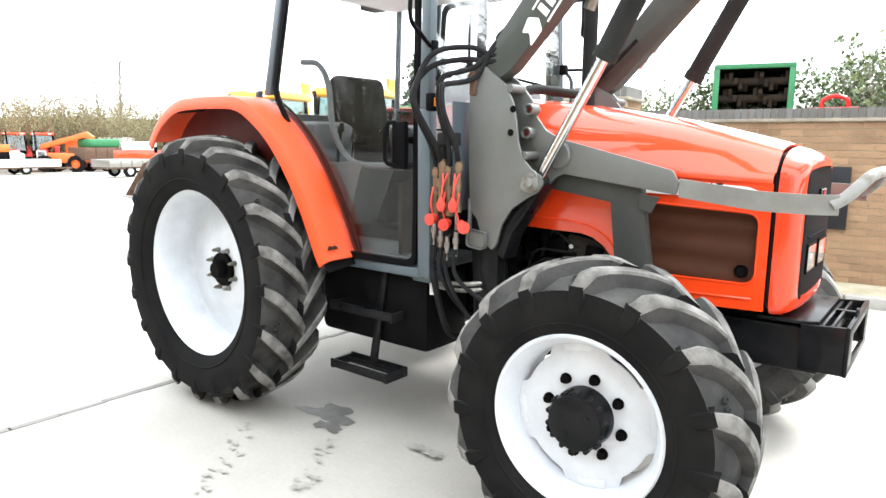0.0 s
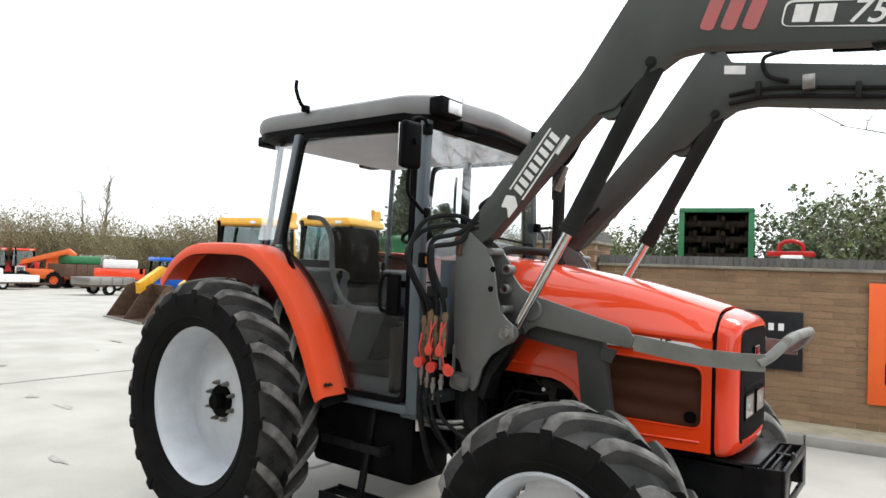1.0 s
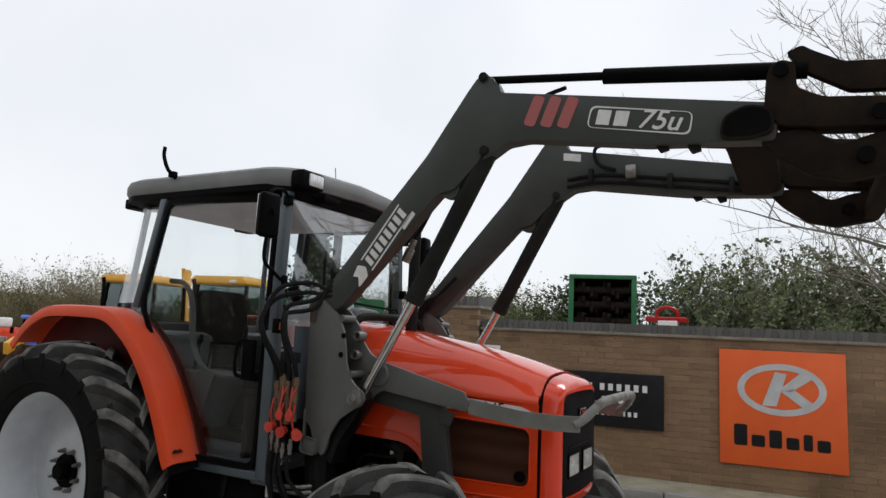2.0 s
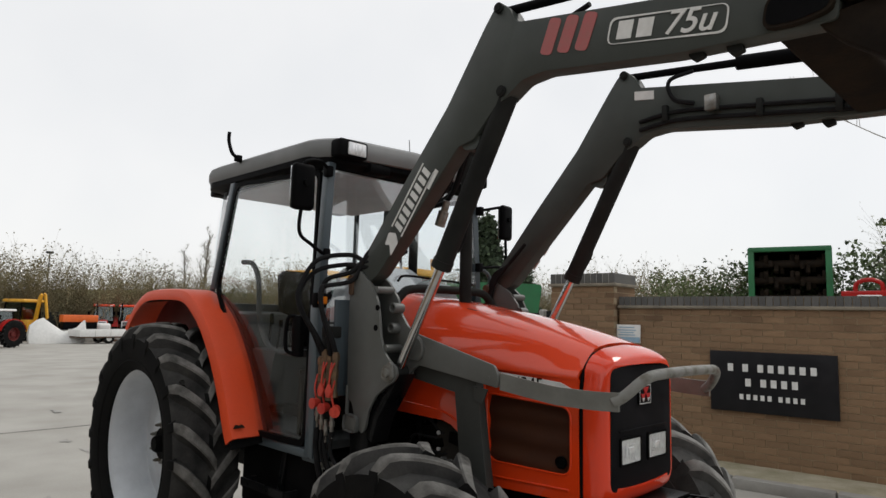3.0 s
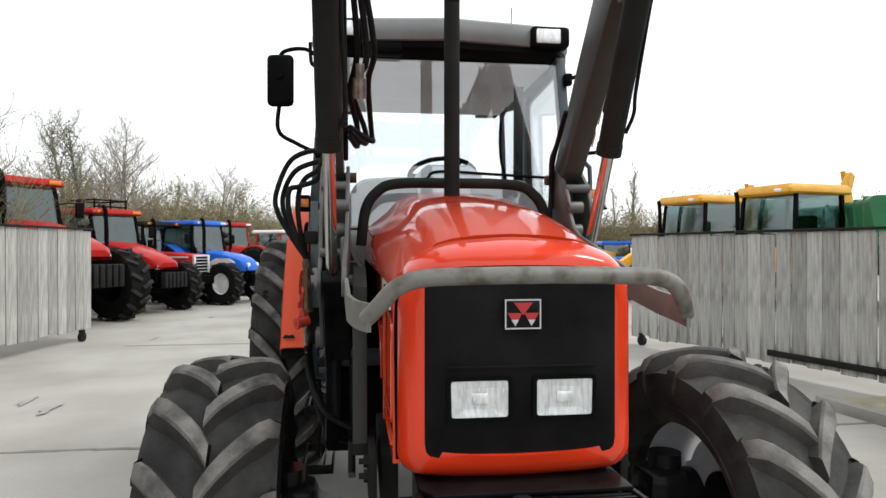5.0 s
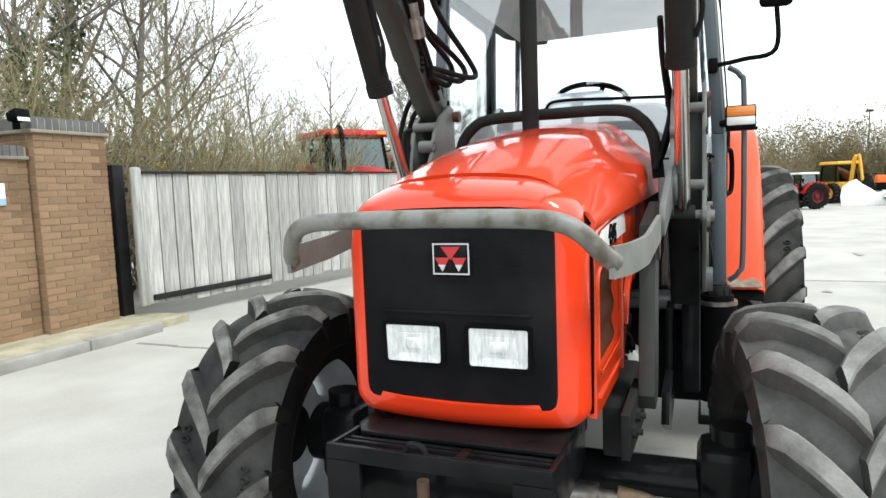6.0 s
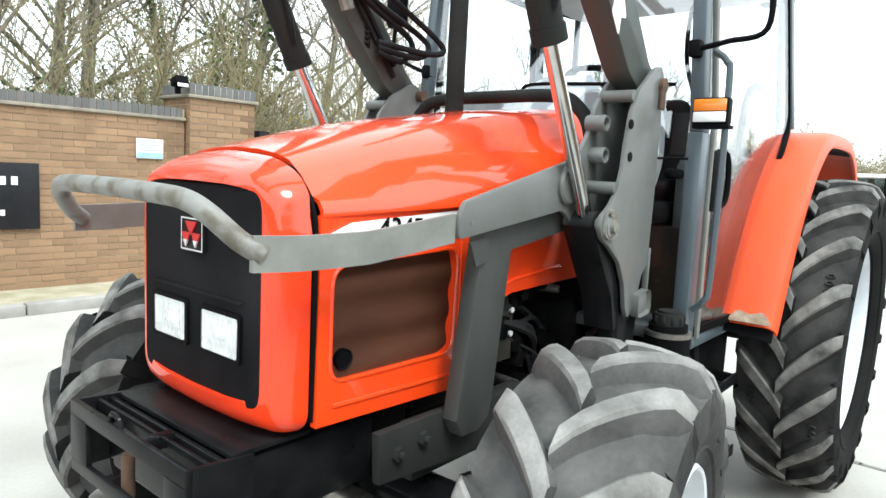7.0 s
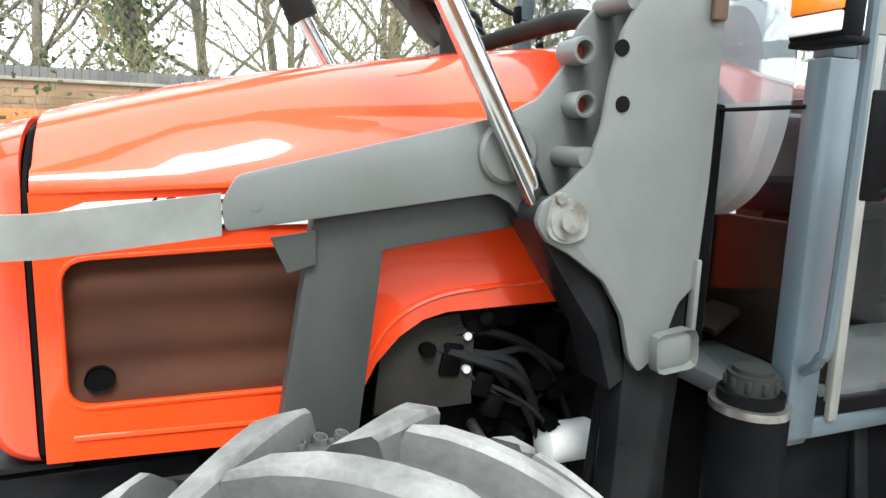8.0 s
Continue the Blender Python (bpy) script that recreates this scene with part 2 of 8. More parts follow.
IVY = material("ivy leaves", (0.060, 0.095, 0.034), 0.6, second=(0.09, 0.125, 0.045), scale=2, island=0.35)
BUSH = material("shrub leaves", (0.115, 0.145, 0.048), 0.7, second=(0.075, 0.10, 0.034), scale=1.5, island=0.4)
BLOSSOM = material("white blossom", (0.74, 0.75, 0.69), 0.8, second=(0.48, 0.52, 0.38), scale=2, island=0.2)
FORSYTHIA = material("yellow blossom", (0.62, 0.46, 0.03), 0.8, second=(0.5, 0.38, 0.04), island=0.25)
CONIFER = material("conifer needles", (0.020, 0.036, 0.016), 0.8, second=(0.035, 0.055, 0.022), scale=2, island=0.35)
HEDGE_FAR = material("dry hedge foliage", (0.20, 0.175, 0.085), 0.85, second=(0.15, 0.122, 0.07), scale=0.8, island=0.25)
GRASS = material("rough grass bank", (0.10, 0.125, 0.035), 0.95, second=(0.15, 0.145, 0.06), scale=0.4, grain=0.25, bump=0.5, bump_scale=6)
GREEN = material("green machinery paint", (0.015, 0.16, 0.055), 0.45, second=(0.02, 0.12, 0.045), scale=3, grain=0.08)
YELLOW = material("yellow machinery paint", (0.72, 0.36, 0.02), 0.4, second=(0.62, 0.30, 0.02), scale=4, grain=0.06)
BLUE = material("blue machinery paint", (0.02, 0.14, 0.60), 0.35, second=(0.018, 0.11, 0.50), scale=3, coat=0.3, spec=0.1)
CASE_RED = material("crimson machinery paint", (0.42, 0.018, 0.016), 0.35, second=(0.34, 0.016, 0.014), scale=3, coat=0.3, spec=0.05)
YARD_RED = material("red machinery paint", (0.50, 0.028, 0.022), 0.38, second=(0.42, 0.025, 0.020), scale=3, coat=0.25, spec=0.05)
ORANGE = material("orange machinery paint", (0.75, 0.14, 0.02), 0.4, second=(0.66, 0.12, 0.02), scale=3)
DARK_GLASS = material("dark cab glass", (0.05, 0.06, 0.065), 0.08, second=(0.07, 0.08, 0.085), scale=2)


# ---------------------------------------------------------------- mesh tools
def finish(bm, angle=38):
    bmesh.ops.recalc_face_normals(bm, faces=bm.faces)
    for f in bm.faces:
        f.smooth = True
    for e in bm.edges:
        e.smooth = not (len(e.link_faces) != 2 or e.calc_face_angle(0) > radians(angle))


def part(name, bm, mats, parent=None, label="", angle=38):
    """One mesh object under a thing or a part."""
    finish(bm, angle)
    me = bpy.data.meshes.new(name)
    bm.to_mesh(me)
    bm.free()
    for m in mats if isinstance(mats, (list, tuple)) else [mats]:
        me.materials.append(m)
    ob = new(name, me)
    if parent:
        ob.parent = parent
    return tagged(ob, label)


def thing(name, label, category, at=(0, 0, 0), group="", kind=""):
    ob = new(name)
    ob.empty_display_size = 0.2
    ob.location = at
    return tagged(ob, label, category, group, kind)


def raw(name, verts, faces, mats, parent=None, label="", mat_index=None, smooth=False):
    me = bpy.data.meshes.new(name)
    me.from_pydata(verts, [], faces)
    for m in mats if isinstance(mats, (list, tuple)) else [mats]:
        me.materials.append(m)
    if mat_index is not None:
        me.polygons.foreach_set("material_index", mat_index)
    if smooth:
        me.polygons.foreach_set("use_smooth", [True] * len(faces))
    me.update()
    ob = new(name, me)
    if parent:
        ob.parent = parent
    return tagged(ob, label)


def box(bm, c, s, bevel=0.0, rot=None, seg=2, mat=0):
    m = Matrix.Translation(c) @ (rot.to_4x4() if rot else Matrix.Identity(4)) @ Matrix.Diagonal((*s, 1))
    vs = bmesh.ops.create_cube(bm, size=1, matrix=m)["verts"]
    fs = {f for v in vs for f in v.link_faces}
    for f in fs:
        f.material_index = mat
    if bevel:
        es = list({e for v in vs for e in v.link_edges})
        r = bmesh.ops.bevel(bm, geom=es, offset=bevel, segments=seg, affect="EDGES", profile=0.5)
        for f in r["faces"]:
            f.material_index = mat


def ring_frame(d):
    d = Vector(d).normalized()
    u = d.orthogonal().normalized()
    return u, d.cross(u)


def cyl(bm, p0, p1, r0, r1=None, n=16, mat=0, caps=True):
    p0, p1 = Vector(p0), Vector(p1)
    r1 = r0 if r1 is None else r1
    u, v = ring_frame(p1 - p0)
    rings = []
    for p, r in ((p0, r0), (p1, r1)):
        rings.append([bm.verts.new(p + r * (math.cos(a) * u + math.sin(a) * v)) for a in (2 * math.pi * k / n for k in range(n))])
    for k in range(n):
        bm.faces.new((rings[0][k], rings[0][(k + 1) % n], rings[1][(k + 1) % n], rings[1][k])).material_index = mat
    if caps:
        bm.faces.new(rings[0][::-1]).material_index = mat
        bm.faces.new(rings[1]).material_index = mat


def curve_points(pts, sub=6):
    """A Catmull-Rom line through the points."""
    p = [Vector(q) for q in pts]
    p = [2 * p[0] - p[1]] + p + [2 * p[-1] - p[-2]]
    out = []
    for i in range(1, len(p) - 2):
        for k in range(sub):
            t = k / sub
            a, b, c, d = p[i - 1], p[i], p[i + 1], p[i + 2]
            out.append(0.5 * (2 * b + (c - a) * t + (2 * a - 5 * b + 4 * c - d) * t * t + (3 * b - a - 3 * c + d) * t ** 3))
    return out + [p[-2]]


def tube(bm, pts, r, n=8, sub=6, mat=0):
    ps = curve_points(pts, sub) if sub else [Vector(q) for q in pts]
    u = ring_frame(ps[1] - ps[0])[0]
    rings = []
    for i, p in enumerate(ps):
        d = (ps[min(i + 1, len(ps) - 1)] - ps[max(i - 1, 0)]).normalized()
        u = (u - u.dot(d) * d).normalized()
        v = d.cross(u)
        rings.append([bm.verts.new(p + r * (math.cos(2 * math.pi * k / n) * u + math.sin(2 * math.pi * k / n) * v)) for k in range(n)])
    for a, b in zip(rings, rings[1:]):
        for k in range(n):
            bm.faces.new((a[k], a[(k + 1) % n], b[(k + 1) % n], b[k])).material_index = mat
    bm.faces.new(rings[0][::-1]).material_index = mat
    bm.faces.new(rings[-1]).material_index = mat


def plate(bm, outline, off, thick, axis="y", bevel=0.0, mat=0):
    """A plate: the outline in the plane across the axis, centred on off. axis y: (x, z); x: (y, z); z: (x, y)."""
    def place(a, b, c):
        return {"y": (a, c, b), "x": (c, a, b), "z": (a, b, c)}[axis]
    lo = [bm.verts.new(place(a, b, off - thick / 2)) for a, b in outline]
    hi = [bm.verts.new(place(a, b, off + thick / 2)) for a, b in outline]
    fs = [bm.faces.new(lo), bm.faces.new(hi[::-1])]
    k = len(lo)
    for i in range(k):
        fs.append(bm.faces.new((lo[i], hi[i], hi[(i + 1) % k], lo[(i + 1) % k])))
    for f in fs:
        f.material_index = mat
    if bevel:
        bmesh.ops.recalc_face_normals(bm, faces=fs)
        es = list({e for f in fs[:2] for e in f.edges})
        r = bmesh.ops.bevel(bm, geom=es, offset=bevel, segments=2, affect="EDGES", profile=0.5)
        for f in r["faces"]:
            f.material_index = mat


def rounded(points, r=0.03, seg=4):
    """Round the corners of a closed outline."""
    out, k = [], len(points)
    for i in range(k):
        a, b, c = (Vector(points[(i + j) % k]).to_2d() for j in (-1, 0, 1))
        ra = min(r, 0.45 * (a - b).length, 0.45 * (c - b).length)
        p, q = b + (a - b).normalized() * ra, b + (c - b).normalized() * ra
        for s in range(seg + 1):
            t = s / seg
            out.append(tuple((1 - t) ** 2 * p + 2 * t * (1 - t) * b + t * t * q))
    return out


def lathe(bm, profile, c=(0, 0, 0), n=64, mat=0, closed=True):
    """Turn a profile of (radius, y) about the y axis."""
    rings = []
    for r, y in profile:
        rings.append([bm.verts.new((c[0] + r * math.sin(2 * math.pi * k / n), c[1] + y, c[2] + r * math.cos(2 * math.pi * k / n))) for k in range(n)])
    pairs = list(zip(rings, rings[1:])) + ([(rings[-1], rings[0])] if closed else [])
    for a, b in pairs:
        for k in range(n):
            bm.faces.new((a[k], a[(k + 1) % n], b[(k + 1) % n], b[k])).material_index = mat


def loft(bm, sections, mat=0, cap=True, closed=False):
    rings = [[bm.verts.new(p) for p in s] for s in sections]
    k = len(rings[0])
    for a, b in zip(rings, rings[1:]):
        for i in range(k if closed else k - 1):
            bm.faces.new((a[i], a[(i + 1) % k], b[(i + 1) % k], b[i])).material_index = mat
    if cap and closed:
        bm.faces.new(rings[0][::-1]).material_index = mat
        bm.faces.new(rings[-1]).material_index = mat
    return rings


def solid(bm, thickness):
    """Give a sheet a thickness."""
    bmesh.ops.recalc_face_normals(bm, faces=bm.faces)
    bmesh.ops.solidify(bm, geom=bm.faces[:], thickness=thickness)


def text_part(name, words, size, m, mat, parent, label, depth=0.002, shear=0.0, bold=0.0):
    cu = bpy.data.curves.new(name, "FONT")
    cu.body, cu.size, cu.extrude, cu.align_x, cu.align_y = words, size, depth, "CENTER", "CENTER"
    cu.shear, cu.offset = shear, bold
    tmp = bpy.data.objects.new(name + "_curve", cu)
    scene.collection.objects.link(tmp)
    me = bpy.data.meshes.new_from_object(tmp.evaluated_get(bpy.context.evaluated_depsgraph_get()))
    bpy.data.objects.remove(tmp)
    me.name = name
    me.materials.clear()
    me.materials.append(mat)
    ob = new(name, me)
    ob.matrix_basis = m
    ob.parent = parent
    return tagged(ob, label)


def bars(bm, rows, mat=0, thick=0.006):
    """Plain bars for writing: rows of (centre a, centre b, length, height, slant) on the plane y = 0, in (x, z)."""
    for a, b, length, h, slant in rows:
        c, s = math.cos(slant), math.sin(slant)
        box(bm, (a, 0, b), (length, thick, h), rot=Matrix.Rotation(-slant, 3, "Y"), mat=mat)


# ---------------------------------------------------------------- the tractor
tractor = thing("tractor", "red farm tractor with grey front loader parked on pale concrete", "tractor")
FRONT, REAR = (0.008, 0.908, 0.562), (-2.41, 0.885, 0.787)


def tyre(radius, rim, width, lugs, lug_height, name, lug_mat, tread_mat, wall_mat=RUBBER):
    """A farm tyre about its own centre, axle along y, rolling towards +x."""
    bm = bmesh.new()
    h, carcass = width / 2, radius - lug_height
    lathe(bm, [(rim - 0.01, -h * 0.80), (rim + 0.02, -h * 0.90), (rim + (carcass - rim) * 0.45, -h * 1.02), (rim + (carcass - rim) * 0.78, -h * 0.99),
               (carcass - 0.050, -h * 0.90), (carcass - 0.016, -h * 0.62), (carcass, 0), (carcass - 0.016, h * 0.62), (carcass - 0.050, h * 0.90),
               (rim + (carcass - rim) * 0.78, h * 0.99), (rim + (carcass - rim) * 0.45, h * 1.02), (rim + 0.02, h * 0.90), (rim - 0.01, h * 0.80)], n=72)
    bmesh.ops.recalc_face_normals(bm, faces=bm.faces)
    for f in bm.faces:
        if all(math.hypot(v.co.x, v.co.z) > carcass - 0.055 for v in f.verts):
            f.material_index = 2
    # bead ring on the wall
    for side in (-1, 1):
        lathe(bm, [(rim + 0.045, side * h * 0.93), (rim + 0.052, side * h * 0.975), (rim + 0.060, side * h * 0.95)], n=72, closed=False)
    rng = random.Random(5)
    pitch = 2 * math.pi / lugs
    for side in (-1, 1):
        for k in range(lugs):
            a0 = pitch * (k + (0.5 if side > 0 else 0)) + rng.uniform(-0.008, 0.008)
            rows = []
            for i in range(8):
                t = i / 7
                w = -0.06 + 1.06 * t                      # across, from just past the middle to the shoulder
                a = a0 - pitch * (1.0 * t ** 0.8)
                drop = 0.0 if t < 0.8 else 0.05 * ((t - 0.8) / 0.2) ** 1.5
                top = radius - 0.026 * t * t - drop
                foot = carcass - 0.015 - 0.045 * t * t - drop * 1.2
                thick = (0.033 + 0.004 * t - 0.010 * max(0, t - 0.75) / 0.25) / radius
                rows.append((side * h * w, a, top, foot, thick))
            rings = []
            for y, a, top, foot, thick in rows:
                rings.append([bm.verts.new((r * math.sin(a + s), y, r * math.cos(a + s))) for r, s in
                              ((foot, -thick * 1.8), (top - 0.009, -thick * 1.12), (top, -thick * 0.80), (top, thick * 0.80), (top - 0.009, thick * 1.12), (foot, thick * 1.8))])
            for p, q in zip(rings, rings[1:]):
                for j in range(5):
                    f = bm.faces.new((p[j], p[j + 1], q[j + 1], q[j]))
                    f.material_index = 1 if j in (1, 2, 3) else 2
            bm.faces.new(rings[0]).material_index = 0
            bm.faces.new(rings[-1][::-1]).material_index = 0
            # small moulded ovals on the pad between two lugs
            if k % 3 == 0:
                for m in (-1, 0, 1):
                    ac, yc = a0 - pitch * 0.02 + 0.036 / radius * m, side * h * 0.60
                    ring_o = []
                    for i in range(10):
                        b = 2 * math.pi * i / 10
                        ring_o.append([bm.verts.new((r * math.sin(ac + 0.013 * w * math.cos(b) / radius), yc + 0.019 * w * math.sin(b), r * math.cos(ac + 0.013 * w * math.cos(b) / radius)))
                                       for r, w in ((carcass - 0.016, 1.0), (carcass - 0.006, 0.85), (carcass - 0.006, 0.62), (carcass - 0.016, 0.5))])
                    for i in range(10):
                        p, q = ring_o[i], ring_o[(i + 1) % 10]
                        for j in range(3):
                            bm.faces.new((p[j], p[j + 1], q[j + 1], q[j])).material_index = 2
            # tail of the lug that runs down the side wall
            y, a, top, foot, thick = rows[-1]
            tail = []
            for dr, dy, sw in ((0, 0, 1.0), (0.05, 0.012, 1.0), (0.10, 0.004, 0.7)):
                tail.append([bm.verts.new(((top - dr) * math.sin(a + s * sw), y + side * (dy - (0.02 if e else 0)), (top - dr) * math.cos(a + s * sw)))
                             for s, e in ((-thick * 1.6, 1), (-thick, 0), (thick, 0), (thick * 1.6, 1))])
            for p, q in zip(tail, tail[1:]):
                for j in range(3):
                    bm.faces.new((p[j], p[j + 1], q[j + 1], q[j]))
    ob = part(name, bm, [wall_mat, lug_mat, tread_mat], None, "black tyre with dusty worn chevron lugs", angle=42)
    return ob


def disc_outline(r_in, r_out, lobes, n=96, power=2.0):
    out = []
    for k in range(n):
        a = 2 * math.pi * k / n
        w = (0.5 + 0.5 * math.cos(lobes * a + 0.6))
        out.append(((r_in + (r_out - r_in) * min(1, max(0, (w - 0.30) / 0.22))) * math.sin(a), (r_in + (r_out - r_in) * min(1, max(0, (w - 0.30) / 0.22))) * math.cos(a)))
    return out


def front_wheel(side):
    """side: -1 for the tractor's right. The rim is the wheel's own mesh."""
    s = side
    bm = bmesh.new()
    prof = [(0.320, 0.150), (0.329, 0.138), (0.318, 0.118), (0.306, 0.102), (0.288, 0.070), (0.281, 0.0), (0.281, -0.07), (0.314, -0.12), (0.328, -0.13),
            (0.309, -0.145), (0.271, -0.07), (0.269, 0.0), (0.277, 0.075), (0.298, 0.110), (0.312, 0.146)]
    lathe(bm, [(r, s * y) for r, y in prof], n=72)
    wheel = part("front_wheel", bm, RIM, tractor, "front wheel with white-painted steel rim")
    wheel.location = (FRONT[0], s * FRONT[1], FRONT[2])
    wheel.rotation_euler = (0, 0, radians(8 if s > 0 else 2))   # steered a little to the left, the inner wheel more
    bm = bmesh.new()
    plate(bm, disc_outline(0.248, 0.281, 4), s * 0.035, 0.012, bevel=0.003)
    disc = part("wheel_disc", bm, RIM, wheel)
    bm = bmesh.new()
    lathe(bm, [(0.10, s * 0.04), (0.165, s * 0.046), (0.20, s * 0.040), (0.19, s * 0.02), (0.10, s * 0.02)], n=48)
    part("raised_ring", bm, RIM, disc)
    for k in range(4):                                     # lugs that carry the disc
        a = math.pi / 2 * k - 0.15
        bm = bmesh.new()
        box(bm, (0.258 * math.sin(a), s * 0.02, 0.258 * math.cos(a)), (0.11, 0.05, 0.035), 0.006, Matrix.Rotation(a, 3, "Y"))
        part("disc_lug", bm, RIM, disc)
    # left tyre takes the paler, lit copies of the dusty rubber
    tr = tyre(0.580, 0.315, 0.392, 15, 0.046, "tyre", RUBBER_WORN if s < 0 else RUBBER_LUG_LIT, RUBBER_FRONT if s < 0 else RUBBER_DUST_LIT, RUBBER if s < 0 else RUBBER_FRONT)
    tr.parent = wheel
    tr.location.y = -s * 0.030
    tagged(tr, "black tyre with dusty worn chevron lugs" if s < 0 else "black tyre with dusty chevron lugs, paled for sky light")
    bm = bmesh.new()
    lathe(bm, [(0.0, 0.145), (0.085, 0.145), (0.100, 0.138), (0.108, 0.120), (0.112, 0.04), (0.112, 0.0), (0.0, 0.0)] if s > 0 else
          [(0.0, -0.145), (0.085, -0.145), (0.100, -0.138), (0.108, -0.120), (0.112, -0.04), (0.112, 0.0), (0.0, 0.0)], n=40, closed=False)
    part("hub", bm, BLACK_PAINT, wheel, "black planetary hub")
    bm = bmesh.new()
    cyl(bm, (0, s * 0.10, 0), (0, s * 0.134, 0), 0.011, n=6)
    bolt = part("hub_bolt", bm, BLACK_PAINT, wheel)
    for k in range(14):
        a = 2 * math.pi * k / 14
        ob = bolt if k == 0 else new("hub_bolt", bolt.data)
        ob.parent = wheel
        ob.location = (0.106 * math.sin(a), 0, 0.106 * math.cos(a))
    bm = bmesh.new()
    cyl(bm, (0.05, s * 0.14, 0.03), (0.05, s * 0.152, 0.03), 0.012, n=8)
    part("drain_plug", bm, BLACK_PAINT, wheel)
    for k in range(8):
        a = 2 * math.pi * (k + 0.3) / 8
        bm = bmesh.new()
        c = (0.148 * math.sin(a), 0.148 * math.cos(a))
        cyl(bm, (c[0], s * 0.04, c[1]), (c[0], s * 0.052, c[1]), 0.021, n=12)
        cyl(bm, (c[0], s * 0.05, c[1]), (c[0], s * 0.070, c[1]), 0.016, n=6)
        part("wheel_nut", bm, ENGINE, wheel)


front_wheel(-1)
front_wheel(1)


def rear_wheel(side):
    s = side
    bm = bmesh.new()
    prof = [(0.490, 0.155), (0.505, 0.148), (0.510, 0.132), (0.488, 0.120), (0.468, 0.105), (0.462, 0.06), (0.440, 0.02), (0.440, -0.10), (0.480, -0.14), (0.505, -0.155),
            (0.490, -0.165), (0.428, -0.10), (0.428, 0.02), (0.448, 0.062), (0.455, 0.110), (0.475, 0.145)]
    lathe(bm, [(r, s * y) for r, y in prof], n=80)
    wheel = part("rear_wheel", bm, RIM, tractor, "large rear wheel with white-painted dished rim")
    wheel.location = (REAR[0], s * REAR[1], REAR[2])
    # dished disc
    bm = bmesh.new()
    lathe(bm, [(0.10, s * -0.035), (0.20, s * -0.035), (0.235, s * -0.050), (0.33, s * -0.085), (0.425, s * -0.09), (0.435, s * -0.065), (0.430, s * -0.11), (0.30, s * -0.10), (0.20, s * -0.055), (0.10, s * -0.055)], n=64)
    disc = part("wheel_disc", bm, RIM, wheel)
    for k in range(8):
        a = 2 * math.pi * k / 8
        bm = bmesh.new()
        box(bm, (0.435 * math.sin(a), s * -0.04, 0.435 * math.cos(a)), (0.06, 0.06, 0.02), 0.005, Matrix.Rotation(a, 3, "Y"))
        part("disc_lug", bm, RIM, disc)
    tr = tyre(0.79, 0.492, 0.41, 20, 0.050, "tyre", RUBBER_WORN, RUBBER_TREAD) if side < 0 else new("tyre", rear_tyre_mesh)
    tr.parent = wheel
    tagged(tr, "black tyre with dusty worn chevron lugs")
    bm = bmesh.new()
    lathe(bm, [(0.0, s * 0.035), (0.045, s * 0.035), (0.055, s * 0.02), (0.06, s * -0.03), (0.0, s * -0.03)], n=32, closed=False)
    lathe(bm, [(0.0, s * -0.015), (0.10, s * -0.015), (0.105, s * -0.03), (0.0, s * -0.03)], n=32, closed=False)
    part("hub", bm, ENGINE, wheel, "black axle hub")
    for k in range(8):
        a = 2 * math.pi * (k + 0.5) / 8
        c = (0.122 * math.sin(a), 0.122 * math.cos(a))
        bm = bmesh.new()
        cyl(bm, (c[0], s * -0.035, c[1]), (c[0], s * -0.022, c[1]), 0.016, n=12)
        cyl(bm, (c[0], s * -0.025, c[1]), (c[0], s * 0.002, c[1]), 0.011, n=6)
        cyl(bm, (c[0], s * -0.002, c[1]), (c[0], s * 0.012, c[1]), 0.007, n=8)
        part("wheel_nut", bm, GREY_WORN, wheel, "grey wheel nut")
    return tr.data


rear_tyre_mesh = rear_wheel(-1)
rear_wheel(1)


def hood_top(x):
    """Height of the bonnet's ridge."""
    return float(np.interp(x, [-0.95, -0.5, 0.0, 0.25, 0.45, 0.55, 0.62], [1.775, 1.725, 1.645, 1.590, 1.535, 1.500, 1.470]))


def hood_half(x):
    return float(np.interp(x, [-0.95, -0.4, 0.1, 0.45], [0.40, 0.375, 0.35, 0.335]))


def hood_section(x, low):
    top, w = hood_top(x), hood_half(x)
    half = [(0.0, top + 0.004), (0.10, top), (0.175, top - 0.010), (0.215, top - 0.022), (0.26, top - 0.055), (0.30, top - 0.10), (w - 0.012, max(top - 0.17, low + 0.03)), (w, max(top - 0.24, low + 0.012)), (w, low)]
    return [(x, -y, z) for y, z in half[::-1]] + [(x, y, z) for y, z in half[1:]]


# bonnet
bm = bmesh.new()
loft(bm, [hood_section(x, float(np.interp(x, [-0.95, 0.45], [1.46, 1.40]))) for x in (-0.93, -0.85, -0.7, -0.55, -0.4, -0.25, -0.1, 0.05, 0.2, 0.32, 0.443)])
solid(bm, -0.012)
bonnet = part("bonnet", bm, RED, tractor, "glossy red bonnet with a ridge on each shoulder")
for s in (-1, 1):
    bm = bmesh.new()
    box(bm, (-0.30, s * 0.18, hood_top(-0.30) - 0.006), (0.07, 0.022, 0.014), 0.004, Matrix.Rotation(0.16, 3, "Y"))
    part("catch", bm, RED_DARK, bonnet, "small recessed bonnet catch")
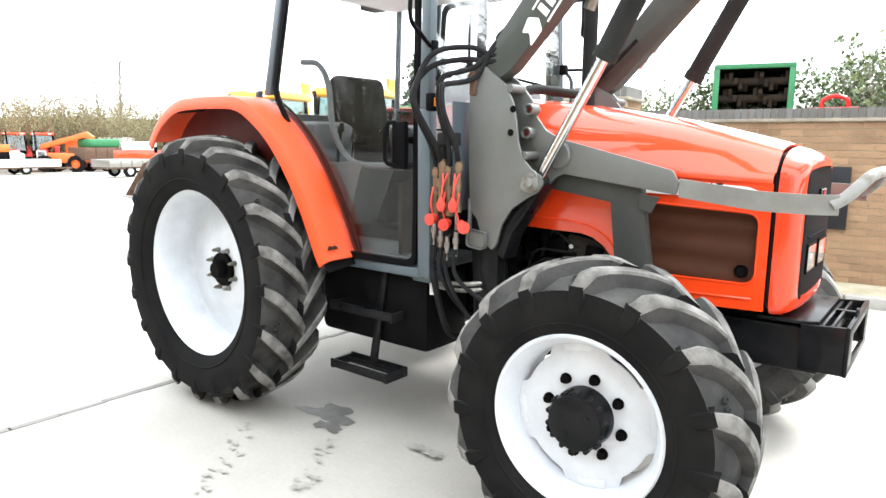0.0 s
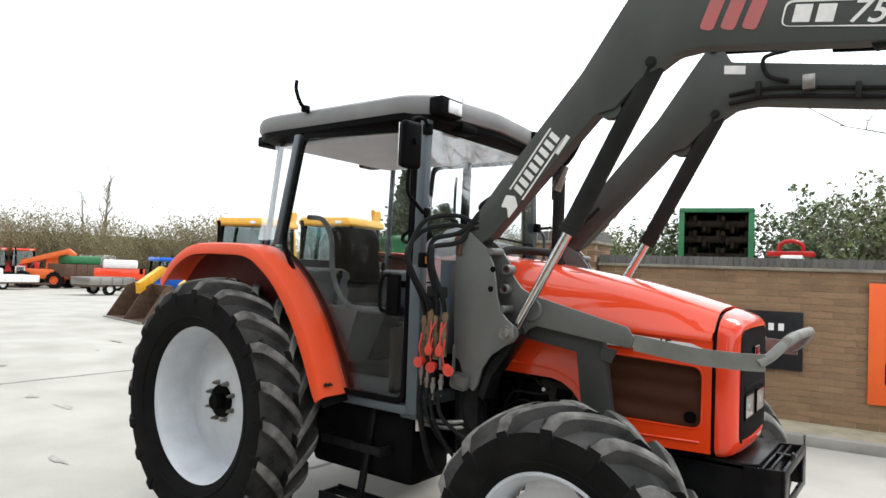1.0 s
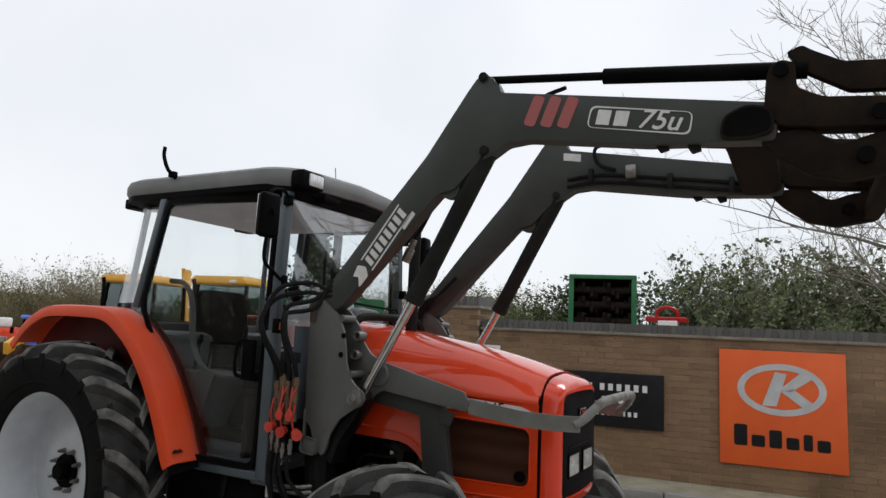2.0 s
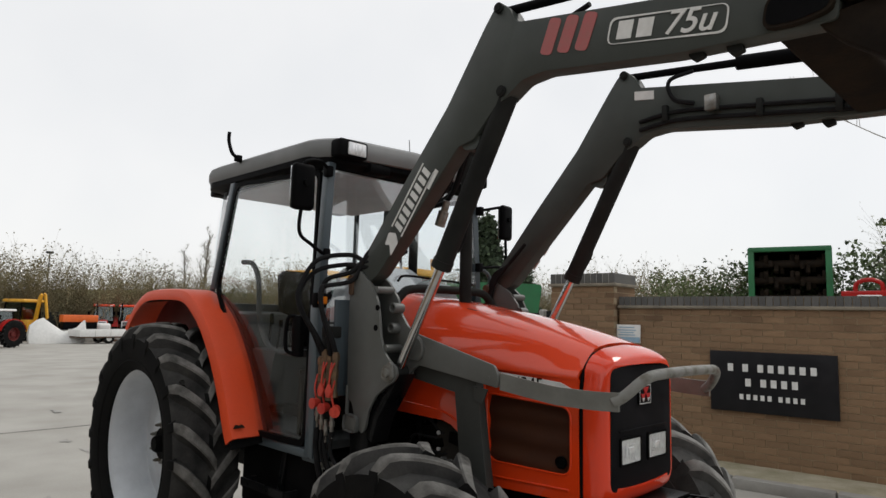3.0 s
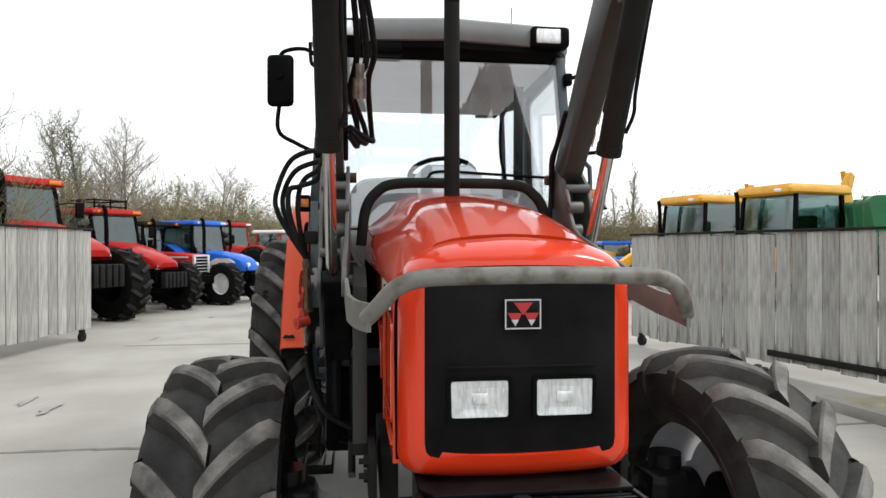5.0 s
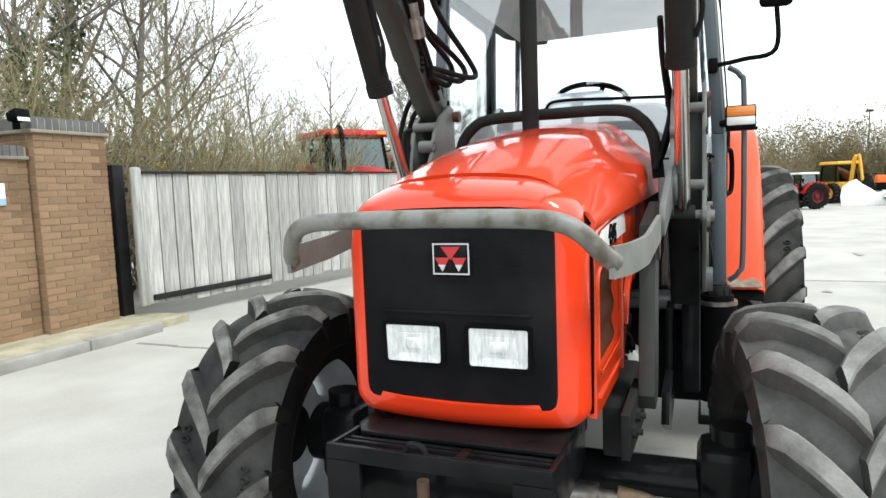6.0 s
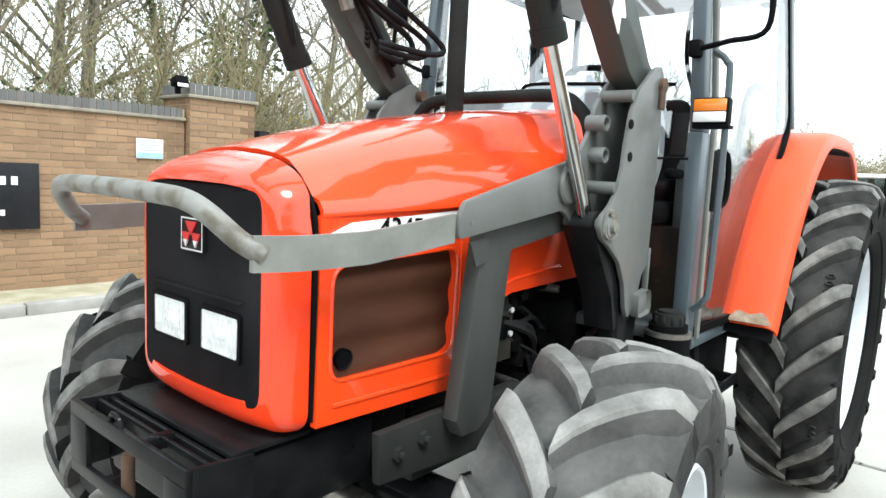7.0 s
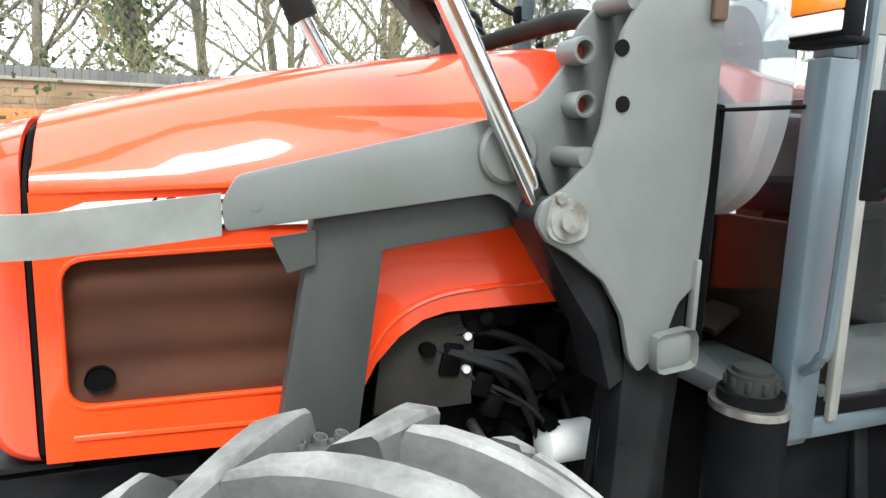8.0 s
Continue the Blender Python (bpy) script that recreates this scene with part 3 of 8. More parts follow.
for s in (-1, 1):
    bm = bmesh.new()                                        # dark joint between the top and the side of the bonnet
    tube(bm, [(x, s * y, hood_top(x) + d) for x, y, d in ((0.442, 0.205, -0.020), (0.25, 0.196, -0.014), (0.0, 0.190, -0.012), (-0.26, 0.186, -0.011))], 0.0035, 6)
    part("bonnet_joint", bm, RED_DARK, bonnet, "dark joint along the bonnet's shoulder")
for s in (-1, 1):
    bm = bmesh.new()                                        # long crease below the shoulder
    tube(bm, [(0.442, s * 0.336, 1.400), (0.1, s * 0.352, 1.425), (-0.4, s * 0.377, 1.445)], 0.006, 6)
    part("side_crease", bm, RED, bonnet)
    bm = bmesh.new()
    plate(bm, [(0.43, 1.335), (0.43, 1.360), (0.36, 1.386), (-0.11, 1.414), (-0.15, 1.345)], s * 0.352, 0.006)
    stripe = part("model_stripe", bm, DECAL_WHITE, bonnet, "silver-white decal stripe along the bonnet")
    text_part("model_number", "4345", 0.082, Matrix.Translation((0.195, s * 0.3568, 1.363)) @ Euler((math.pi / 2, 0.03 * s, 0 if s < 0 else math.pi)).to_matrix().to_4x4(),
              BLACK, stripe, "black model number")

# front cowl and the side panels below the bonnet
COWL = [(y * 0.955, z) for y, z in [(-0.335, 0.925), (-0.335, 1.36), (-0.318, 1.42), (-0.28, 1.455), (-0.20, 1.485), (0, 1.500), (0.20, 1.485), (0.28, 1.455), (0.318, 1.42), (0.335, 1.36), (0.335, 0.925), (0.30, 0.895), (0.20, 0.885), (0, 0.88), (-0.20, 0.885), (-0.30, 0.895)]]
COWL_FRONT = [(y * 0.955, z) for y, z in [(-0.335, 0.970), (-0.335, 1.40), (-0.328, 1.452), (-0.300, 1.486), (-0.20, 1.497), (0, 1.500), (0.20, 1.497), (0.300, 1.486), (0.328, 1.452), (0.335, 1.40), (0.335, 0.970), (0.305, 0.937), (0.20, 0.925), (0, 0.920), (-0.20, 0.925), (-0.305, 0.937)]]
bm = bmesh.new()


def cowl_ring(u):
    """Section of the cowl: u runs from 0 at the seam to 1 at the front edge, along a quarter round."""
    a = u * math.pi / 2
    grow, k = 1.012 - 0.205 * (1 - math.cos(a)), 1.0 - 0.085 * (1 - math.cos(a))
    return [(0.499 + 0.094 * math.sin(a) - 0.02 * u * abs(y / 0.335) ** 3, y * grow, 1.19 + (z - 1.19) * k + (0.035 * (1 - u) if z > 1.4 else 0.0)) for y, z in rounded([(a + (c - a) * u ** 2, b + (d - b) * u ** 2) for (a, b), (c, d) in zip(COWL, COWL_FRONT)], 0.06, 4)]


rings = loft(bm, [cowl_ring(k / 8) for k in range(9)] + [[(x - 0.022, y * 0.965, 1.19 + (z - 1.19) * 0.985) for x, y, z in cowl_ring(1.0)]], closed=True, cap=False)
solid(bm, -0.01)
cowl = part("front_cowl", bm, RED_FRONT, tractor, "red front cowl round the grille")
cowl.location.x = -0.038
bm = bmesh.new()
sq = rounded([(-0.269, 0.935), (0.269, 0.935), (0.269, 1.462), (-0.269, 1.462)], 0.05)
loft(bm, [[(0.56, y, z) for y, z in sq], [(0.588, y * 0.985, 1.2 + (z - 1.2) * 0.985) for y, z in sq], [(0.592, y * 0.95, 1.2 + (z - 1.2) * 0.95) for y, z in sq]], closed=True)
box(bm, (0.594, 0, 1.19), (0.008, 0.41, 0.008), 0.002)
grille = part("grille", bm, MESH_BLACK, cowl, "black mesh grille")
for s in (-1, 1):
    bm = bmesh.new()
    o = rounded([(s * 0.028, 1.045), (s * 0.205, 1.045), (s * 0.207, 1.165), (s * 0.028, 1.165)], 0.012)
    i = rounded([(s * 0.040, 1.056), (s * 0.194, 1.056), (s * 0.196, 1.154), (s * 0.040, 1.154)], 0.008)
    loft(bm, [[(0.588, y, z) for y, z in o], [(0.600, y, z) for y, z in o], [(0.600, y, z) for y, z in i], [(0.594, y, z) for y, z in i]], closed=True, cap=False)
    lamp = part("headlight", bm, BLACK, cowl, "rectangular headlight in a black surround")
    bm = bmesh.new()
    loft(bm, [[(0.5985, y, z) for y, z in i], [(0.5945, s * 0.117 + (y - s * 0.117) * 0.55, 1.105 + (z - 1.105) * 0.55)
                                               for y, z in i]], closed=True, cap=False)
    plate(bm, [(s * 0.117 + (y - s * 0.117) * 0.55, 1.105 + (z - 1.105) * 0.55) for y, z in i], 0.595, 0.003, "x")
    box(bm, (0.597, s * 0.117, 1.105), (0.008, 0.045, 0.03), 0.003)
    part("reflector", bm, LENS, lamp, "bright fluted reflector")
    bm = bmesh.new()
    plate(bm, i, 0.6005, 0.002, "x")
    pane = part("lens", bm, GLASS, lamp, "clear glass lens")
    pane.visible_shadow = False
bm = bmesh.new()
plate(bm, rounded([(-0.052, 1.290), (0.052, 1.290), (0.052, 1.375), (-0.052, 1.375)], 0.006), 0.598, 0.010, "x", 0.002)
badge = part("badge", bm, BLACK_PAINT, cowl, "black badge plate with three triangles")
bm = bmesh.new()
loft(bm, [[(0.604, y, z) for y, z in ((-0.05, 1.292), (0.05, 1.292), (0.05, 1.373), (-0.05, 1.373))], [(0.604, y, z) for y, z in ((-0.046, 1.296), (0.046, 1.296), (0.046, 1.369), (-0.046, 1.369))]], closed=True, cap=False)
part("badge_rim", bm, SILVER, badge)
for pts, m, x in ((((-0.026, 1.364), (0.026, 1.364), (0.0, 1.330)), BADGE_RED, 0.605), (((-0.043, 1.336), (-0.003, 1.336), (-0.022, 1.302)), BADGE_RED, 0.605), (((0.003, 1.336), (0.043, 1.336), (0.022, 1.302)), BADGE_RED, 0.605),
                  (((-0.033, 1.318), (-0.013, 1.318), (-0.022, 1.301)), SILVER, 0.6065), (((0.013, 1.318), (0.033, 1.318), (0.022, 1.301)), SILVER, 0.6065)):
    bm = bmesh.new()
    plate(bm, pts, x, 0.004, "x")
    part("triangle", bm, m, badge)

for s in (-1, 1):
    # dark rubber seam between cowl and bonnet
    bm = bmesh.new()
    tube(bm, [(0.490, s * 0.331, 0.92), (0.490, s * 0.335, 1.30), (0.490, s * 0.320, 1.42), (0.490, s * 0.268, 1.484), (0.490, s * 0.213, 1.511), (0.490, 0, 1.530)], 0.007, 6)
    part("seam", bm, BLACK, cowl, "dark rubber seam")
    # side panel with its mesh window
    bm = bmesh.new()
    outer = [(0.447, 0.905), (0.447, 1.402), (-0.06, 1.432), (-0.10, 1.30), (-0.13, 1.00), (-0.10, 0.885)]
    window = rounded([(0.409, 1.005), (0.409, 1.284), (-0.055, 1.305), (-0.045, 1.02), (-0.01, 1.0)], 0.05, 5)
    y0, y1 = s * 0.325, s * 0.345
    k = len(window)
    o_out = [bm.verts.new((x, y1, z)) for x, z in outer]
    w_out = [bm.verts.new((x, y1, z)) for x, z in window]
    w_in = [bm.verts.new((x, s * 0.318, z)) for x, z in window]
    o_in = [bm.verts.new((x, y0, z)) for x, z in outer]
    oe = [bm.edges.new((o_out[i], o_out[(i + 1) % len(outer)])) for i in range(len(outer))]
    we = [bm.edges.new((w_out[i], w_out[(i + 1) % k])) for i in range(k)]
    bmesh.ops.triangle_fill(bm, use_beauty=True, use_dissolve=False, edges=oe + we)
    for i in range(k):
        bm.faces.new((w_out[i], w_out[(i + 1) % k], w_in[(i + 1) % k], w_in[i]))
    for i in range(len(outer)):
        j = (i + 1) % len(outer)
        bm.faces.new((o_out[i], o_out[j], o_in[j], o_in[i]))
    panel = part("side_panel", bm, RED, tractor, "red side panel with a mesh window")
    bm = bmesh.new()
    tube(bm, [(0.40, s * 0.346, 0.948), (0.10, s * 0.346, 0.938), (-0.06, s * 0.346, 0.934)], 0.006, 6, 4)
    tube(bm, [(x, s * 0.345, z) for x, z in window + window[:1]], 0.005, 6, 0)
    part("panel_fold", bm, RED, panel)
    bm = bmesh.new()
    nx, nz = 24, 34
    grid = [[bm.verts.new((0.41 - 0.47 * i / nx, s * (0.322 + 0.0045 * math.sin(j / nz * math.pi * 6.2)), 0.995 + 0.315 * j / nz)) for j in range(nz + 1)] for i in range(nx + 1)]
    for i in range(nx):
        for j in range(nz):
            bm.faces.new((grid[i][j], grid[i + 1][j], grid[i + 1][j + 1], grid[i][j + 1]))
    part("mesh_window", bm, BROWN_MESH, panel, "brown dusty ribbed mesh")
    bm = bmesh.new()
    lathe(bm, [(0.0, 0.0), (0.022, 0.0), (0.026, 0.004), (0.026, -0.01)], (0.355, s * 0.332, 1.052), 24, closed=False)
    part("lock", bm, BLACK, panel, "round black lock")
    # engine cover behind the leg of the loader frame
    bm = bmesh.new()
    cover = [(-0.06, 1.435), (-0.90, 1.47), (-0.92, 1.158), (-0.71, 1.152), (-0.477, 1.146), (-0.33, 1.142), (-0.275, 1.128), (-0.222, 1.095), (-0.172, 1.04), (-0.138, 0.975), (-0.105, 0.90), (-0.06, 0.90)]
    plate(bm, cover, s * 0.348, 0.012, bevel=0.003)
    tube(bm, [(-0.62, s * 0.355, 1.205), (-0.44, s * 0.355, 1.195), (-0.30, s * 0.355, 1.178), (-0.20, s * 0.355, 1.125), (-0.14, s * 0.355, 1.03)], 0.006, 6)
    part("engine_cover", bm, RED, tractor, "red engine side cover with a wheel arch")

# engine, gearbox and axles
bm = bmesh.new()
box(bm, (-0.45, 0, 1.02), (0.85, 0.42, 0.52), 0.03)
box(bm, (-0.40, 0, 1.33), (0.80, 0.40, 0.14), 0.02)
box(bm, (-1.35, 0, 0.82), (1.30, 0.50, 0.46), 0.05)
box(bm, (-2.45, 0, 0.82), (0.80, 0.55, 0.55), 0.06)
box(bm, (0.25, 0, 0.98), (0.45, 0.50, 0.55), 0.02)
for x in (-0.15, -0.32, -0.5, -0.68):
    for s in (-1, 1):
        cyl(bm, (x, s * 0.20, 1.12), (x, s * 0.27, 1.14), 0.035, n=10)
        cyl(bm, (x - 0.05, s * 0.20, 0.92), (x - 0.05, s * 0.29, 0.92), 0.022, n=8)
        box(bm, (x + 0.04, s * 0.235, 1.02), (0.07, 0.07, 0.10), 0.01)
# dark box added to fill the gap below, in place of shade there
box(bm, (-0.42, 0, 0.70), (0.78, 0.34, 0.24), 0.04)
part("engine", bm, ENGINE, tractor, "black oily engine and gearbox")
rng = random.Random(19)
for s in (-1, 1):
    for k in range(7):                                      # pipes and cables that hang along the engine
        bm = bmesh.new()
        x0, z0 = rng.uniform(-0.35, -0.22), rng.uniform(0.95, 1.14)
        tube(bm, [(x0, s * 0.26, z0), (x0 - 0.12, s * rng.uniform(0.27, 0.33), z0 + rng.uniform(-0.10, 0.04)), (x0 - 0.26, s * rng.uniform(0.27, 0.33), z0 + rng.uniform(-0.25, 0.02)), (x0 - rng.uniform(0.34, 0.46), s * 0.27, z0 + rng.uniform(-0.38, -0.10))], rng.choice((0.006, 0.009, 0.013)), 6, 5)
        part("engine_pipe", bm, HOSE, tractor, "black pipe along the engine")
    for k in range(16):                                     # small castings, brackets and fittings
        bm = bmesh.new()
        x, z = rng.uniform(-0.74, -0.28), rng.uniform(0.78, 1.12)
        if k % 2:
            box(bm, (x, s * 0.265, z), (rng.uniform(0.03, 0.10), 0.10, rng.uniform(0.03, 0.08)), 0.008, Matrix.Rotation(rng.uniform(-0.4, 0.4), 3, "Y"))
        else:
            cyl(bm, (x, s * 0.22, z), (x + rng.uniform(-0.03, 0.03), s * rng.uniform(0.30, 0.34), z), rng.uniform(0.012, 0.030), n=10)
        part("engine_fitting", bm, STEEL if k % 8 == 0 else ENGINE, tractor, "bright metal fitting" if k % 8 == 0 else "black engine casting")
    bm = bmesh.new()
    plate(bm, [(-0.20, 1.10), (-0.42, 1.13), (-0.42, 0.90), (-0.18, 0.90)], s * 0.30, 0.010, bevel=0.003)
    part("heat_shield", bm, SHIELD, tractor, "dusty metal shield beside the engine")
    for x, z in ((-0.40, 1.07), (-0.40, 0.99)):
        bm = bmesh.new()
        cyl(bm, (x, s * 0.30, z), (x, s * 0.316, z), 0.010, n=8)
        part("shield_bolt", bm, SILVER, tractor, "bright shield bolt")
bm = bmesh.new()
lathe_axis = [(0.030, -0.620), (0.050, -0.625), (0.052, -0.635), (0.052, -0.755), (0.046, -0.765), (0.0, -0.768)]
rings = [[bm.verts.new((x, 0.30 + r * math.cos(2 * math.pi * k / 28), 0.765 + r * math.sin(2 * math.pi * k / 28))) for k in range(28)] for r, x in lathe_axis[:-1]]
for a, b in zip(rings, rings[1:]):
    for k in range(28):
        bm.faces.new((a[k], a[(k + 1) % 28], b[(k + 1) % 28], b[k]))
bm.faces.new(rings[-1])
bm.faces.new(rings[0])
part("oil_filter", bm, WHITE, tractor, "white spin-on oil filter")
bm = bmesh.new()
cyl(bm, (0, -0.78, 0.56), (0, 0.78, 0.56), 0.075, n=20)
box(bm, (0, 0, 0.56), (0.26, 0.34, 0.24), 0.05)
axle = part("front_axle", bm, BLACK_PAINT, tractor, "black front axle")
for s in (-1, 1):
    bm = bmesh.new()
    box(bm, (0, s * 0.66, 0.57), (0.20, 0.16, 0.28), 0.04)
    cyl(bm, (0.0, s * 0.68, 0.40), (0.0, s * 0.68, 0.76), 0.06, n=16)
    cyl(bm, (-0.02, s * 0.62, 0.58), (-0.02, s * 0.80, 0.58), 0.11, n=24)
    part("steering_knuckle", bm, BLACK_PAINT, axle, "black steering knuckle")
bm = bmesh.new()
cyl(bm, (0.16, -0.62, 0.56), (0.16, 0.62, 0.56), 0.018, n=10)
cyl(bm, (0.16, -0.30, 0.56), (0.16, 0.30, 0.56), 0.035, n=14)
part("steering_ram", bm, STEEL, tractor, "steel steering ram")
for s in (-1, 1):
    bm = bmesh.new()
    cyl(bm, (0.16, s * 0.36, 0.56), (0.16, s * 0.43, 0.56), 0.034, 0.026, 14)
    cyl(bm, (0.16, s * 0.43, 0.56), (0.16, s * 0.46, 0.56), 0.026, 0.020, 12)
    part("rod_joint", bm, BRASS, tractor, "greasy brass-coloured rod joint")
bm = bmesh.new()
cyl(bm, (-2.41, -0.82, 0.785), (-2.41, 0.82, 0.785), 0.11, 0.11, 20)
part("rear_axle", bm, ENGINE, tractor, "black rear axle")

# front weight frame
bm = bmesh.new()
box(bm, (0.44, 0, 0.76), (0.46, 0.54, 0.18), 0.012)
plate(bm, [(0.44, -0.285), (0.60, -0.285), (0.655, -0.25), (0.655, 0.285), (0.44, 0.285)], 0.872, 0.014, "z", 0.004)
for s in (-1, 1):
    plate(bm, [(0.60, 0.868), (0.75, 0.878), (0.75, 0.690), (0.60, 0.690)], s * 0.285, 0.016, bevel=0.003)
box(bm, (0.757, 0, 0.858), (0.016, 0.585, 0.045), 0.004)
box(bm, (0.757, 0, 0.705), (0.016, 0.585, 0.035), 0.004)
for s in (-1, 1):
    box(bm, (0.757, s * 0.245, 0.782), (0.016, 0.095, 0.125), 0.003)
box(bm, (0.700, 0, 0.845), (0.012, 0.55, 0.05), 0.003)
box(bm, (0.665, 0, 0.78), (0.016, 0.56, 0.17), 0.004)
box(bm, (0.715, 0.06, 0.855), (0.09, 0.03, 0.035), 0.006)
tube(bm, [(0.755, -0.075, 0.875), (0.757, -0.062, 0.90), (0.757, -0.03, 0.90), (0.755, -0.015, 0.875)], 0.007, 8)
weight_frame = part("weight_frame", bm, BLACK_PAINT, tractor, "black steel front weight frame")
weight_frame.location.x = -0.025
bm = bmesh.new()
cyl(bm, (0.73, -0.04, 0.69), (0.73, -0.04, 0.80), 0.016, n=12)
part("hitch_pin", bm, RUST, weight_frame, "rusty hitch pin")

# exhaust and bonnet guard rail
bm = bmesh.new()
tube(bm, [(-0.48, -0.045, 1.70), (-0.48, -0.045, 2.1), (-0.48, -0.045, 2.52), (-0.465, -0.045, 2.58), (-0.43, -0.04, 2.64), (-0.41, -0.035, 2.66)], 0.034, 16)
part("exhaust_pipe", bm, GREY_DARK, tractor, "dark grey upright exhaust pipe with a bent tip")
bm = bmesh.new()
tube(bm, [(-0.66, -0.43, 1.52), (-0.66, -0.41, 1.68), (-0.66, -0.36, 1.76), (-0.66, -0.27, 1.80), (-0.66, 0.0, 1.805), (-0.66, 0.27, 1.80), (-0.66, 0.36, 1.76), (-0.66, 0.41, 1.68), (-0.66, 0.43, 1.52)], 0.024, 12)
part("guard_rail", bm, GREY_DARK, tractor, "dark steel rail across the back of the bonnet")

# fenders
FENDER = [(-3.18, 1.54), (-3.04, 1.68), (-2.86, 1.775), (-2.68, 1.80), (-2.34, 1.80), (-2.18, 1.785), (-2.05, 1.73), (-1.87, 1.60), (-1.70, 1.40), (-1.575, 1.19), (-1.49, 1.01), (-1.455, 0.952)]
for s in (-1, 1):
    bm = bmesh.new()
    fine = [tuple(p)[:2] for p in curve_points([(x, z, 0) for x, z in FENDER], 3)]
    secs = []
    for i, (x, z) in enumerate(fine):
        a, b = Vector(fine[max(i - 1, 0)]), Vector(fine[min(i + 1, len(fine) - 1)])
        n = Vector((-(b - a).y, (b - a).x)).normalized()
        secs.append([(x + n.x * d, s * y, z + n.y * d) for y, d in ((0.665, -0.01), (0.685, 0.0), (0.84, 0.0), (0.870, -0.008), (0.882, -0.035), (0.882, -0.075))])
    loft(bm, secs)
    solid(bm, 0.012)
    fender = part("fender", bm, RED_FADED, tractor, "faded red rear fender")
    # inner face, in a much darker red than the outside
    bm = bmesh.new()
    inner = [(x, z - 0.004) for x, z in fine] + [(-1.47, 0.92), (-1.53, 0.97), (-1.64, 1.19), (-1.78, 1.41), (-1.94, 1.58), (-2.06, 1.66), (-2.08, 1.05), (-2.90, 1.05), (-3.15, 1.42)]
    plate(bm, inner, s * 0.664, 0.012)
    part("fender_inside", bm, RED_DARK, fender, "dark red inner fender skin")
    bm = bmesh.new()
    tube(bm, [(x + 0.035, s * 0.672, z + 0.01) for x, z in fine if x > -2.1], 0.008, 8, 0)
    part("rubber_edge", bm, BLACK, fender, "black rubber edging")
    # black sheet just below the fender's curve
    bm = bmesh.new()
    pts = [(x, z) for x, z in fine if -2.9 < x < -1.3]
    loft(bm, [[(x, s * 0.60, z - 0.03), (x, s * 0.875, z - 0.06)] for x, z in pts])
    solid(bm, 0.01)
    part("mud_liner", bm, BLACK, fender, "black underside of the fender")
    bm = bmesh.new()                                        # paint worn off above the lower edge
    big = 1.0 if s > 0 else 0.4
    arc = [((0.785 if s > 0 else 0.83) + 0.085 * big * math.cos(k * math.pi / 12), (0.0 if s > 0 else 0.05) + 0.05 * big * math.sin(k * math.pi / 12) * (1 + 0.25 * math.sin(5.0 * k))) for k in range(13)]
    bm.faces.new([bm.verts.new((-1.4555 - 0.504 * v + 0.011 * 0.864, s * u, 0.953 + 0.864 * v + 0.011 * 0.504)) for u, v in arc])
    solid(bm, 0.006)
    part("worn_patch", bm, RUST_PALE if s > 0 else DARK_STEEL_SHADE, fender, "bare patch with flaked paint" if s > 0 else "small dark chipped patch")


# ---------------------------------------------------------------- cab
def post_bar(bm, a, b, w, d, bevel=0.006, mat=0):
    """A bar of rectangular section from a to b: w along x, d along y at its ends."""
    a, b = Vector(a), Vector(b)
    secs = [[(p.x - w / 2, p.y - d / 2, p.z), (p.x + w / 2, p.y - d / 2, p.z), (p.x + w / 2, p.y + d / 2, p.z), (p.x - w / 2, p.y + d / 2, p.z)] for p in (a, b)]
    k0 = len(bm.edges)
    rings = loft(bm, secs, mat, closed=True)
    if bevel:
        es = [e for e in {e for r in rings for v in r for e in v.link_edges}]
        bmesh.ops.bevel(bm, geom=es, offset=bevel, segments=2, affect="EDGES", profile=0.5)


bm = bmesh.new()
secs = []
roof_out = rounded([(-0.945, -0.60), (-0.90, 0.0), (-0.945, 0.60), (-1.10, 0.70), (-2.36, 0.70), (-2.50, 0.62), (-2.50, -0.62), (-2.36, -0.70), (-1.10, -0.70)], 0.07, 4)
for k, z in ((0.955, 2.535), (0.985, 2.542), (1.0, 2.57), (1.0, 2.61), (0.985, 2.64), (0.94, 2.66), (0.80, 2.675)):
    secs.append([(-1.70 + (x + 1.70) * k, y * k * 0.97, z - 0.006 + 0.012 * (1 - abs(y) / 0.7) + 0.01 * (x + 1.7) * -0.6) for x, y in roof_out])
loft(bm, secs, closed=True)
roof = part("cab_roof", bm, ROOF, tractor, "grey moulded cab roof")
bm = bmesh.new()
lip = [(-1.70 + (x + 1.70) * 0.965, y * 0.965) for x, y in roof_out]
loft(bm, [[(x, y, 2.485) for x, y in [(-1.7 + (a + 1.7) * 0.9, c * 0.88) for a, c in roof_out]], [(x, y, 2.505) for x, y in lip], [(x, y, 2.541) for x, y in lip]], closed=True)
part("roof_underside", bm, BLACK, roof, "black roof lining edge")
for s in (-1, 1):
    bm = bmesh.new()
    box(bm, (-0.950, s * 0.520, 2.576), (0.10, 0.20, 0.105), 0.02)
    lamp = part("work_light", bm, BLACK, roof, "work light in a black roof corner")
    bm = bmesh.new()
    box(bm, (-0.898, s * 0.505, 2.574), (0.012, 0.125, 0.072), 0.008)
    part("lens", bm, LENS, lamp, "bright lamp lens")
bm = bmesh.new()
box(bm, (-0.98, -0.30, 2.50), (0.10, 0.16, 0.06), 0.02)
part("roof_vent", bm, BLACK, roof, "black fitting below the roof edge")
bm = bmesh.new()
